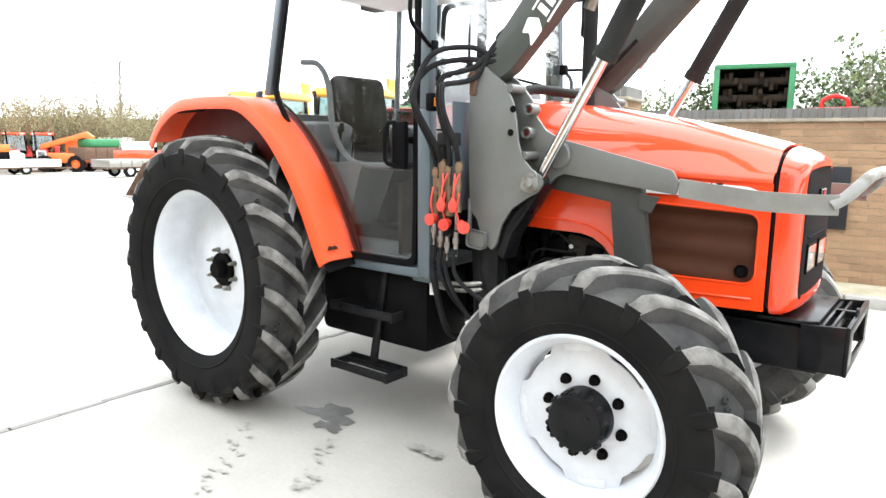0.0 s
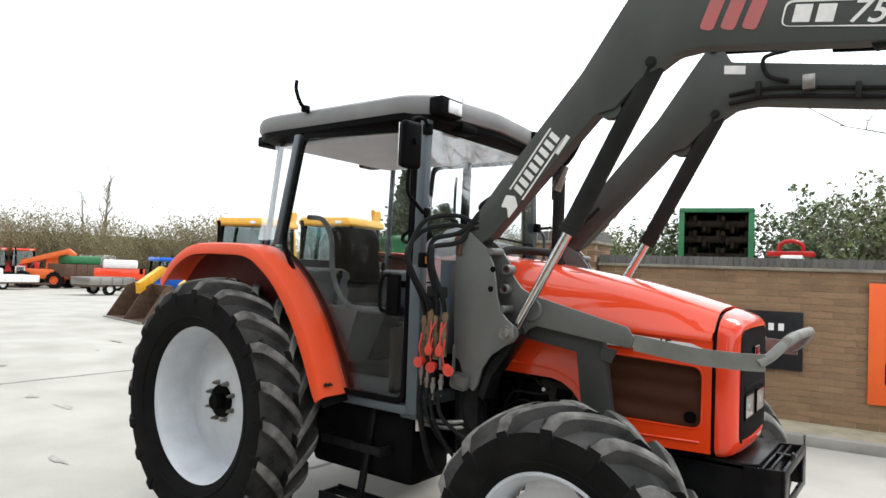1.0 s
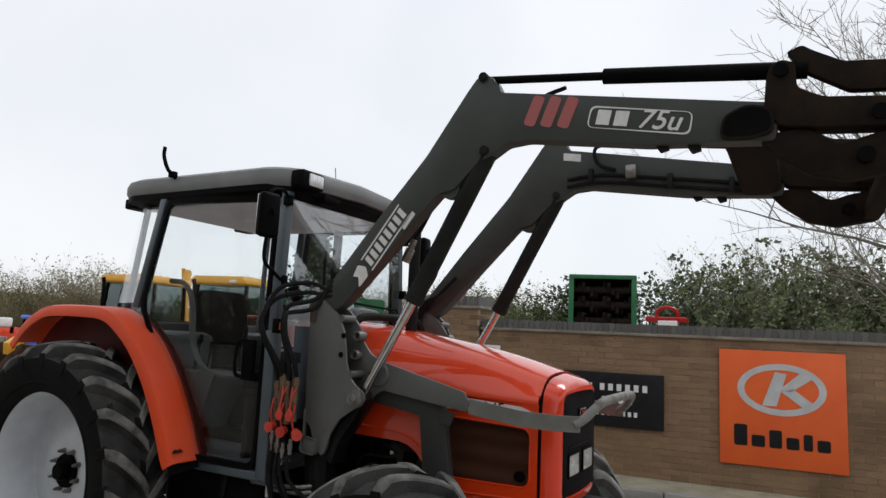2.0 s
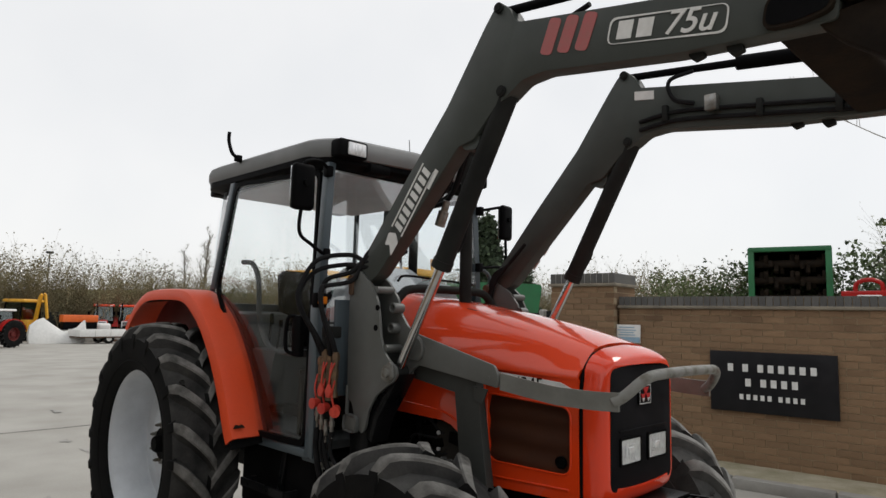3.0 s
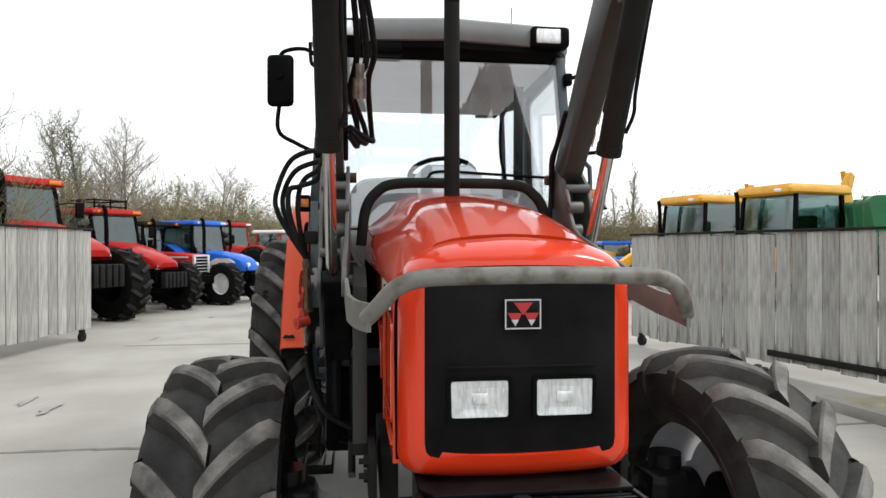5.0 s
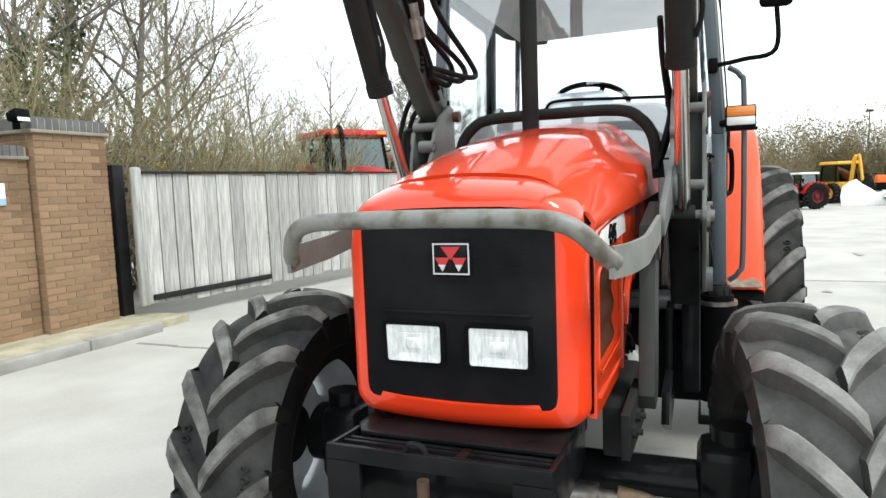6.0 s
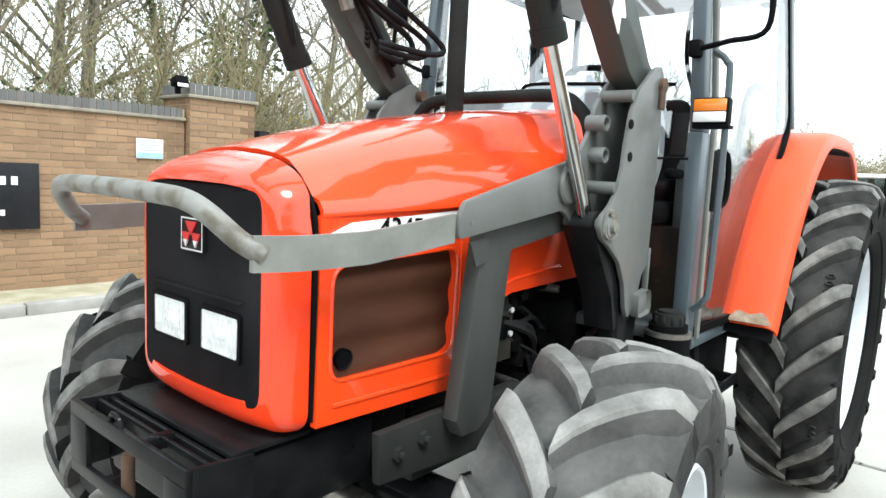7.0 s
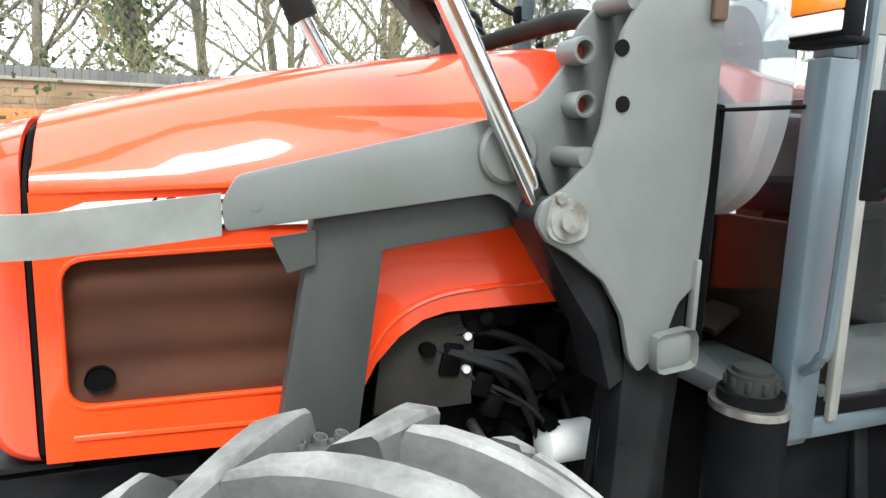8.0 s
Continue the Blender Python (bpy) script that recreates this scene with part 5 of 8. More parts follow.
    plate(bm, [(-0.78, 1.00), (-0.66, 0.98), (-0.64, 0.74), (-0.40, 0.72), (-0.33, 0.62), (-0.50, 0.54), (-0.74, 0.58)], s * 0.468, 0.03, bevel=0.004)
    part("bracket_column", bm, BLACK_PAINT, bracket, "steel column below the bracket, blackened for shade")
    bm = bmesh.new()
    box(bm, (-0.725, s * 0.618, 1.105), (0.105, 0.012, 0.085), 0.02, Matrix.Rotation(0.1, 3, "Y"))
    box(bm, (-0.775, s * 0.606, 1.19), (0.012, 0.02, 0.20), 0.003)
    part("stop_tab", bm, GREY, bracket, "grey bent stop tab")
    bm = bmesh.new()
    box(bm, (-0.15, s * 0.34, 0.75), (0.56, 0.06, 0.16), 0.01)
    part("side_rail", bm, GREY_DARK, bracket, "dark side rail of the frame")
    # guard strap
    bm = bmesh.new()
    line = [(0.14, 0.480, 1.378), (0.38, 0.470, 1.348), (0.45, 0.466, 1.343), (0.58, 0.444, 1.339), (0.675, 0.416, 1.340)]
    secs = []
    for x, y, z in curve_points([(a, s * b, c) for a, b, c in line], 4):
        secs.append([(x, y - 0.006, z - 0.036), (x, y + 0.006, z - 0.036), (x, y + 0.006, z + 0.036), (x, y - 0.006, z + 0.036)])
    loft(bm, secs, closed=True)
    part("guard_strap", bm, STRAP, bracket, "pale scuffed grey strap of the grille guard")
bm = bmesh.new()
tube(bm, [(0.650, -0.420, 1.336), (0.690, -0.395, 1.366), (0.728, -0.356, 1.412), (0.745, -0.305, 1.436), (0.750, -0.22, 1.443), (0.754, 0.0, 1.446), (0.750, 0.22, 1.443), (0.745, 0.305, 1.436), (0.728, 0.356, 1.412), (0.690, 0.395, 1.366), (0.650, 0.420, 1.336)], 0.0215, 14)
part("grille_guard", bm, GREY_WORN, tractor, "worn grey tubular grille guard")

# booms
for s, yc in ((-1, -0.550), (1, 0.530)):
    low = [(-0.79, 1.80), (-0.80, 1.86), (-0.73, 1.905), (-0.415, 2.28), (-0.105, 2.63), (0.115, 2.94), (0.17, 3.01), (0.215, 3.025), (0.262, 2.99), (0.30, 2.915), (1.52, 2.70), (1.50, 2.545), (1.0, 2.578), (0.44, 2.658), (0.33, 2.648),
           (0.255, 2.60), (0.17, 2.55), (0.06, 2.44), (-0.03, 2.425), (-0.58, 1.855), (-0.70, 1.79)]
    bm = bmesh.new()
    plate(bm, rounded(low, 0.02, 3), yc, 0.090, bevel=0.006)
    boom = part("loader_boom", bm, BOOM, tractor, "charcoal bent loader boom")
    for x, z in ((0.205, 3.005), (0.225, 2.625)):
        bm = bmesh.new()
        cyl(bm, (x, yc - 0.062, z), (x, yc + 0.062, z), 0.016, n=16)
        cyl(bm, (x, yc - 0.057, z), (x, yc + 0.057, z), 0.024, n=20)
        part("boom_pin", bm, GREY_DARK, boom, "dark steel pin")
    bm = bmesh.new()
    plate(bm, rounded([(-0.035, 2.44), (0.0, 2.405), (0.06, 2.400), (0.085, 2.43), (0.085, 2.475), (0.0, 2.485)], 0.012), yc, 0.060)
    part("boom_lug", bm, BOOM, boom, "grey lug with holes")
    # lift cylinder
    bm = bmesh.new()
    cyl(bm, (-0.155, yc, 1.905), (0.225, yc, 2.620), 0.046, n=24)
    cyl(bm, (-0.170, yc, 1.877), (-0.150, yc, 1.915), 0.050, n=24)
    ram = part("lift_cylinder", bm, GREY_DARK, boom, "dark lift cylinder")
    bm = bmesh.new()
    cyl(bm, (-0.445, yc, 1.395), (-0.16, yc, 1.896), 0.024, n=20)
    part("piston_rod", bm, CHROME, ram, "polished piston rod")
    bm = bmesh.new()
    cyl(bm, (-0.455, yc - 0.04, 1.377), (-0.455, yc + 0.04, 1.377), 0.040, n=20)
    part("rod_eye", bm, GREY_DARK, ram, "dark rod eye")
    bm = bmesh.new()
    tube(bm, [(-0.11, yc + 0.045, 1.95), (-0.08, yc + 0.065, 2.02), (-0.05, yc + 0.06, 2.10), (0.08, yc + 0.05, 2.34), (0.16, yc + 0.05, 2.50)], 0.008, 6)
    part("cylinder_hose", bm, HOSE, ram, "thin black hose")
    # crowd cylinder on top
    bm = bmesh.new()
    cyl(bm, (0.205, yc, 3.005), (0.90, yc, 2.925), 0.020, n=14)
    cyl(bm, (0.80, yc, 2.935), (1.62, yc, 2.835), 0.036, n=18)
    part("crowd_cylinder", bm, BLACK, boom, "black crowd cylinder above the boom")
    bm = bmesh.new()
    plate(bm, rounded([(1.47, 2.80), (1.485, 2.855), (1.53, 2.875), (1.575, 2.85), (1.58, 2.75), (1.67, 2.70), (1.93, 2.67), (1.96, 2.61), (1.91, 2.56), (1.66, 2.58), (1.52, 2.60), (1.46, 2.66)], 0.02), yc, 0.115, bevel=0.005)
    link = part("carriage_plate", bm, DARK_STEEL_SHADE, boom, "dark link plate of the loader carriage")
    bm = bmesh.new()
    plate(bm, rounded([(1.43, 2.57), (1.60, 2.59), (1.72, 2.51), (1.82, 2.54), (1.95, 2.56), (1.97, 2.46), (1.93, 2.40), (1.75, 2.37), (1.62, 2.40), (1.50, 2.49)], 0.025), yc, 0.07, bevel=0.005)
    part("lower_arm", bm, DARK_STEEL_SHADE, link, "dark lower carriage arm")
    bm = bmesh.new()
    plate(bm, rounded([(1.545, 2.915), (1.60, 2.935), (1.64, 2.905), (1.74, 2.845), (2.02, 2.815), (2.04, 2.70), (1.76, 2.725), (1.60, 2.83), (1.57, 2.88)], 0.012), yc, 0.05, bevel=0.004)
    part("tool_hook", bm, DARK_STEEL_SHADE, link, "rusty dark tool hook")
    for x, z, r in ((1.525, 2.825, 0.028), (1.85, 2.615, 0.03), (1.80, 2.455, 0.03)):
        bm = bmesh.new()
        cyl(bm, (x, yc - 0.075, z), (x, yc + 0.075, z), r, n=18)
        part("pivot_pin", bm, BLACK, link, "black pivot pin")
    # pipes and hoses on the inner side
    yi = yc - s * 0.054
    bm = bmesh.new()
    for k in range(2):
        z = -0.045 * k
        tube(bm, [(0.30, yi, 2.72 + z), (0.50, yi, 2.735 + z), (0.80, yi, 2.70 + z), (1.40, yi, 2.615 + z)], 0.011, 6)
        if s < 0:
            tube(bm, [(-0.62, yi, 1.90 - z), (-0.30, yi, 2.27 - z), (0.0, yi, 2.60 - z), (0.18, yi, 2.70 + z), (0.30, yi, 2.72 + z)], 0.011, 6)
    tube(bm, [(0.60, yi, 2.76), (0.50, yi - s * 0.02, 2.80), (0.48, yi - s * 0.02, 2.90), (0.60, yi, 2.93)], 0.012, 6)
    part("boom_pipe", bm, HOSE, boom, "black pipes along the boom")
    bm = bmesh.new()
    box(bm, (0.70, yi - s * 0.02, 2.735), (0.06, 0.05, 0.08), 0.006)
    part("valve_block", bm, STEEL, boom, "pale valve block")
    for x in (0.45, 0.92, 1.25):
        bm = bmesh.new()
        box(bm, (x, yi - s * 0.005, 2.735 - 0.14 * (x - 0.45)), (0.028, 0.035, 0.085), 0.004)
        part("pipe_clamp", bm, GREY_DARK, boom, "dark pipe clamp")
    if s < 0:                                               # loose hoses that hang inside the right boom
        for k, (o, sag) in enumerate(((0.05, 0.03), (0.085, 0.06), (0.115, 0.02))):
            bm = bmesh.new()
            tube(bm, [(-0.50, yi + 0.02, 1.98 + 0.02 * k), (-0.62 - 0.05 * k, yi + o, 1.96 + 0.02 * k), (-0.66 - 0.06 * k, yi + o, 2.05), (-0.45, yi + o - sag, 2.16 + 0.02 * k), (-0.26, yi + o, 2.30 - sag), (-0.10, yi + o * 0.6, 2.50), (0.06, yi + 0.01, 2.66)], 0.0125, 8)
            part("boom_hose", bm, HOSE, boom, "loose black hydraulic hose")
        bm = bmesh.new()
        cyl(bm, (-0.30, yi + 0.06, 2.10), (-0.27, yi + 0.06, 2.17), 0.026, n=14)
        cyl(bm, (-0.27, yi + 0.06, 2.17), (-0.25, yi + 0.06, 2.22), 0.018, n=12)
        part("hose_joint", bm, STEEL, boom, "steel hose joint")
    for x, z in ((1.03, 2.598), (1.16, 2.582)):
        bm = bmesh.new()
        plate(bm, rounded([(x, z + 0.03), (x + 0.035, z + 0.02), (x + 0.030, z - 0.018), (x + 0.055, z - 0.016), (x + 0.060, z - 0.040), (x + 0.022, z - 0.050), (x + 0.008, z - 0.030)], 0.006, 2), yc, 0.03)
        part("hook", bm, GREY_DARK, boom, "small hook below the boom")
    if s > 0:
        bm = bmesh.new()
        plate(bm, [(0.268, 2.898), (0.380, 2.880), (0.380, 2.832), (0.268, 2.850)], yc - 0.047, 0.004)
        part("white_sticker", bm, DECAL_WHITE, boom, "blank white sticker")
    # decals on the outer side
    yo = yc + s * 0.0468
    bm = bmesh.new()
    for k in range(3):
        x = 0.425 + 0.083 * k
        plate(bm, rounded([(x, 2.735 - 0.014 * k), (x + 0.055, 2.715 - 0.014 * k), (x + 0.11, 2.855 - 0.014 * k), (x + 0.055, 2.875 - 0.014 * k)], 0.018), yo, 0.003)
    part("stripe_decal", bm, DECAL_RED, boom, "three faded red slanted stripes")
    ang = -0.185
    frame_pts = rounded([(0.755, 2.785), (1.195, 2.70), (1.18, 2.60), (0.735, 2.685)], 0.03)
    cx, cz = 0.966, 2.692
    bm = bmesh.new()
    loft(bm, [[(x, yo, z) for x, z in frame_pts], [(x, yo + s * 0.002, z) for x, z in frame_pts],
              [(cx + (x - cx) * 0.975, yo + s * 0.002, cz + (z - cz) * 0.90) for x, z in frame_pts], [(cx + (x - cx) * 0.975, yo, cz + (z - cz) * 0.90) for x, z in frame_pts]], closed=True, cap=False)
    plate(bm, [(0.775, 2.695), (0.835, 2.684), (0.850, 2.751), (0.79, 2.762)], yo, 0.002)
    plate(bm, [(0.855, 2.680), (0.915, 2.669), (0.930, 2.736), (0.87, 2.747)], yo, 0.002)
    plate_decal = part("number_frame", bm, DECAL_WHITE, boom, "white-outlined number plate decal")
    text_part("number", "75u", 0.122, Matrix.Translation((1.055, yo + s * 0.001, 2.678)) @ Euler((math.pi / 2, -ang * -s * -1 if s > 0 else -ang, 0 if s < 0 else math.pi)).to_matrix().to_4x4(),
              DECAL_WHITE, plate_decal, "white number", shear=0.22, bold=0.0012)
    # maker's bar along the lower limb
    bm = bmesh.new()
    slant = math.atan2(0.82, 0.62)
    dx, dz = math.cos(slant), math.sin(slant)
    nx, nz = -dz, dx

    def on_limb(a, b):
        return (-0.33 + dx * a + nx * b, 2.21 + dz * a + nz * b)
    for b0, b1 in ((0.042, 0.050), (-0.050, -0.042)):
        plate(bm, [on_limb(-0.18, b0), on_limb(0.18, b0), on_limb(0.18, b1), on_limb(-0.18, b1)], yo, 0.003)
    for k in range(8):
        a = -0.155 + 0.044 * k
        plate(bm, [on_limb(a - 0.014, -0.028), on_limb(a + 0.014, -0.028), on_limb(a + 0.018, 0.03), on_limb(a - 0.008, 0.03)], yo, 0.003)
    plate(bm, [on_limb(0.10, -0.070), on_limb(0.20, -0.070), on_limb(0.20, -0.045), on_limb(0.10, -0.045)], yo, 0.003)
    plate(bm, rounded([on_limb(-0.30, -0.04), on_limb(-0.22, -0.045), on_limb(-0.19, 0.0), on_limb(-0.215, 0.045), on_limb(-0.28, 0.03), on_limb(-0.26, 0.0)], 0.01), yo, 0.003)
    part("maker_decal", bm, DECAL_WHITE, boom, "white decal bars along the boom")
bm = bmesh.new()
oval = rounded([(1.295, 2.565), (1.31, 2.66), (1.40, 2.70), (1.49, 2.675), (1.50, 2.575), (1.40, 2.555)], 0.035, 5)
loft(bm, [[(x, y, z) for x, z in oval] for y in (-0.622, 0.582)], closed=True)
part("cross_tube", bm, DARK_STEEL_SHADE, tractor, "dark cross tube between the booms")
# black plates painted in for the dark inside of the open tube
for y in (-0.62, 0.58):
    bm = bmesh.new()
    plate(bm, [(1.40 + (x - 1.40) * 0.9, 2.625 + (z - 2.625) * 0.86) for x, z in oval], y, 0.008)
    part("tube_end", bm, BLACK, tractor, "black plate in place of the tube's dark inside")
bm = bmesh.new()
box(bm, (1.90, -0.02, 2.61), (0.08, 1.05, 0.09), 0.01)
box(bm, (1.90, -0.02, 2.44), (0.07, 1.05, 0.08), 0.01)
for y in (-0.42, 0.38):
    box(bm, (1.91, y, 2.52), (0.05, 0.05, 0.22), 0.006)
part("tool_carriage", bm, DARK_STEEL_SHADE, tractor, "dark tool carriage at the loader's end")

# hydraulic couplers and hoses beside the right front post
bm = bmesh.new()
box(bm, (-0.90, -0.655, 1.30), (0.04, 0.05, 0.50), 0.006)
box(bm, (-0.86, -0.66, 1.56), (0.10, 0.06, 0.06), 0.008)
valve = part("coupler_bracket", bm, GREY_DARK, tractor, "dark bracket carrying hydraulic couplers")
# pale shield plate behind the couplers
bm = bmesh.new()
box(bm, (-0.835, -0.585, 1.48), (0.012, 0.16, 0.50), 0.004)
part("shield_plate", bm, CAB_GREY, valve, "blue-grey shield plate")
for k, (x, z0, lean) in enumerate(((-0.925, 1.30, 0.00), (-0.89, 1.34, 0.01), (-0.845, 1.31, -0.01), (-0.795, 1.33, 0.01))):
    bm = bmesh.new()
    y = -0.672 - 0.008 * (k % 2)
    cyl(bm, (x, y, z0 - 0.10), (x + lean, y, z0 + 0.13), 0.0155, n=12)
    cyl(bm, (x, y, z0), (x, y, z0 + 0.04), 0.022, n=6)
    cyl(bm, (x + lean, y, z0 + 0.09), (x + lean, y, z0 + 0.12), 0.020, n=6)
    cyl(bm, (x, y, z0 - 0.10), (x, y, z0 - 0.07), 0.021, n=12)
    part("coupler", bm, BRASS, valve, "tarnished metal quick coupler")
for k, (x, z, turn) in enumerate(((-0.925, 1.19, 0.0), (-0.855, 1.172, 0.012), (-0.775, 1.168, 0.045))):
    bm = bmesh.new()
    cyl(bm, (x, -0.675, z + 0.006), (x + turn, -0.715, z), 0.023, n=16)
    cyl(bm, (x + turn, -0.715, z), (x + turn * 1.1, -0.722, z), 0.028, n=16)
    cyl(bm, (x + turn * 1.1, -0.7225, z), (x + turn * 1.1, -0.7235, z), 0.012, n=12)
    tube(bm, [(x - 0.004, -0.69, z + 0.02), (x - 0.008, -0.70, z + 0.08), (x, -0.69, z + 0.15)], 0.005, 6)
    part("dust_cap", bm, COUPLER, valve, "red plastic dust cap on a strap")
for k, (x, z) in enumerate(((-0.862, 1.262), (-0.795, 1.262))):
    bm = bmesh.new()
    for e in (-1, 1):
        tube(bm, [(x + 0.016 + e * 0.014, -0.70, z + 0.145), (x + 0.012 + e * 0.006, -0.708, z + 0.115), (x + 0.006, -0.712, z + 0.07), (x, -0.712, z + 0.02)], 0.0045, 6)
    plate(bm, rounded([(x - 0.026, z), (x, z + 0.042), (x + 0.026, z), (x + 0.015, z - 0.030), (x - 0.015, z - 0.030)], 0.007), -0.712, 0.014, bevel=0.002)
    part("dust_cap", bm, COUPLER, valve, "red plastic dust cap hanging on a forked strap")
for k, (x, z) in enumerate(((-0.93, 1.14), (-0.89, 1.10), (-0.85, 1.075), (-0.80, 1.10))):
    bm = bmesh.new()
    cyl(bm, (x, -0.68, z - 0.04), (x + 0.006, -0.685, z + 0.04), 0.011, n=8)
    cyl(bm, (x, -0.68, z - 0.015), (x + 0.002, -0.682, z + 0.01), 0.015, n=6)
    cyl(bm, (x, -0.68, z - 0.075), (x, -0.68, z - 0.04), 0.006, n=8)
    part("nipple", bm, STEEL, valve, "pale metal hose nipple")
for k, (x, bulge, top) in enumerate(((-0.925, 0.13, 1.88), (-0.89, 0.16, 1.93), (-0.845, 0.05, 1.84), (-0.795, 0.09, 1.80))):
    bm = bmesh.new()
    tube(bm, [(x, -0.672, 1.44), (x + 0.012, -0.685 - bulge * 0.35, 1.54), (x - 0.02, -0.68 - bulge * 0.9, 1.68), (x - 0.03, -0.67 - bulge, 1.78), (-0.90 + 0.02 * k, -0.66 - bulge * 0.6, top), (-0.80 + 0.02 * k, -0.62, top + 0.035), (-0.66, -0.585, 1.90 + 0.026 * k), (-0.52, -0.54, 1.965 + 0.02 * k), (-0.46, -0.50, 2.02 + 0.02 * k)], 0.0125, 10)
    part("hydraulic_hose", bm, HOSE, tractor, "black hydraulic hose")
for k, (x, low, fwd) in enumerate(((-0.93, 0.62, 0.02), (-0.885, 0.74, 0.10), (-0.85, 0.68, 0.16), (-0.80, 0.78, 0.26))):
    bm = bmesh.new()
    tube(bm, [(x, -0.68, 1.06), (x - 0.01, -0.675, 0.95), (x + fwd * 0.2, -0.645, 0.5 * (0.95 + low)), (x + fwd * 0.7, -0.58, low), (x + fwd, -0.45, low - 0.06)], 0.0105 if k else 0.016, 8)
    part("hydraulic_hose", bm, HOSE, tractor, "black hydraulic hose")
for k in range(2):
    bm = bmesh.new()
    tube(bm, [(-1.10, -0.56, 0.88 - 0.03 * k), (-0.95, -0.60, 0.87 - 0.025 * k), (-0.80, -0.60, 0.88 - 0.03 * k), (-0.68, -0.56, 0.90 - 0.03 * k)], 0.012, 8)
    part("steel_pipe", bm, STEEL, tractor, "pale steel pipe below the cab corner")
for k in range(4):
    bm = bmesh.new()
    tube(bm, [(-0.70 + 0.03 * k, 0.42, 1.55), (-0.74, 0.47, 1.72 + 0.02 * k), (-0.70, 0.46, 1.86 + 0.02 * k), (-0.58, 0.45, 1.98), (-0.45, 0.45, 2.10)], 0.011, 8)
    part("hydraulic_hose", bm, HOSE, tractor, "black hydraulic hose")
# fuse box and duct seen through the lower front glass
for s in (-1, 1):
    duct = rounded([(0.14, 1.34), (0.36, 1.345), (0.46, 1.43), (0.505, 1.58), (0.50, 1.76), (0.44, 1.86), (0.14, 1.88)], 0.09, 5)
    bm = bmesh.new()
    loft(bm, [[(-1.10, s * y, z) for y, z in duct], [(-1.045, s * y, z) for y, z in duct], [(-1.025, s * (0.14 + (y - 0.14) * 0.95), 1.6 + (z - 1.6) * 0.95) for y, z in duct]], closed=True)
    part("dash_shell", bm, DASH, tractor, "pale grey moulded dash shell behind the glass")
    bm = bmesh.new()
    tube(bm, [(-0.985, s * 0.64, 1.605), (-0.985, s * 0.40, 1.605), (-0.985, s * 0.12, 1.612)], 0.005, 6)
    part("glass_joint", bm, BLACK, tractor, "thin black joint between the panes")


# ---------------------------------------------------------------- ground, kerbs and verges
bm = bmesh.new()
loft(bm, [[(x, -400, z), (x, 400, z)] for x, z in ((400, 0), (-17, 0), (-20, -0.06), (-25, -0.26), (-36, -0.52), (-50, -0.74), (-400, -0.74))])
ground = tagged(part("ground", bm, CONCRETE), "pale weathered concrete yard", "ground", kind="structure")
rng = random.Random(11)


def ground_z(x):
    """The yard falls gently away from the gate."""
    return float(np.interp(-x, [17, 20, 25, 36, 50], [0, -0.06, -0.26, -0.52, -0.74]))



def blot(cx, cy, rx, ry, seed, z, n=26):
    """An uneven flat outline lying on the ground."""
    r = random.Random(seed)
    ph = [r.uniform(0, 6.28) for _ in range(4)]
    pts = []
    for k in range(n):
        a = 2 * math.pi * k / n
        w = 1 + 0.28 * math.sin(3 * a + ph[0]) + 0.18 * math.sin(5 * a + ph[1]) + 0.12 * math.sin(9 * a + ph[2]) + r.uniform(-0.08, 0.08)
        pts.append((cx + rx * w * math.cos(a), cy + ry * w * math.sin(a), z))
    return pts


def stain(name, patches, mat, label):
    bm = bmesh.new()
    for i, (cx, cy, rx, ry) in enumerate(patches):
        bm.faces.new([bm.verts.new(p) for p in blot(cx, cy, rx, ry, 31 * i + len(name), 0.004 + 0.0004 * i)])
    return tagged(part(name, bm, mat), label, "stain", kind="structure")


stain("oil_stain", [(-1.70, -0.66, 0.17, 0.10), (-1.58, -0.78, 0.09, 0.06)], STAIN, "dark damp patch on the concrete beside the steps")
STAIN_PALE = material("faint damp mark", (0.25, 0.24, 0.22), 0.7, second=(0.34, 0.33, 0.31), scale=18, grain=0.2)
drips = []
for k in range(26):
    t = k / 25
    drips.append((-1.95 + 1.15 * t * 0.55 + rng.uniform(-0.05, 0.05), -1.05 - 0.75 * t + rng.uniform(-0.03, 0.03), rng.uniform(0.008, 0.030), rng.uniform(0.006, 0.018)))
for k in range(16):
    t = k / 15
    drips.append((-1.45 + 0.30 * t + rng.uniform(-0.05, 0.05), -0.93 - 0.40 * t + rng.uniform(-0.03, 0.03), rng.uniform(0.008, 0.030), rng.uniform(0.006, 0.018)))
for k in range(8):
    drips.append((-0.95 + rng.uniform(-0.10, 0.10), -0.70 + rng.uniform(-0.03, 0.03), rng.uniform(0.02, 0.04), rng.uniform(0.012, 0.03)))
stain("drip_trail", drips, STAIN_PALE, "faint trails of drips on the concrete")
patches = [(rng.uniform(-14, -3.2), rng.uniform(-4.0, 4.0), rng.uniform(0.05, 0.22), rng.uniform(0.02, 0.06)) for _ in range(26)]
stain("worn_mark", patches, STAIN_PALE, "scattered worn marks on the concrete")
bm = bmesh.new()
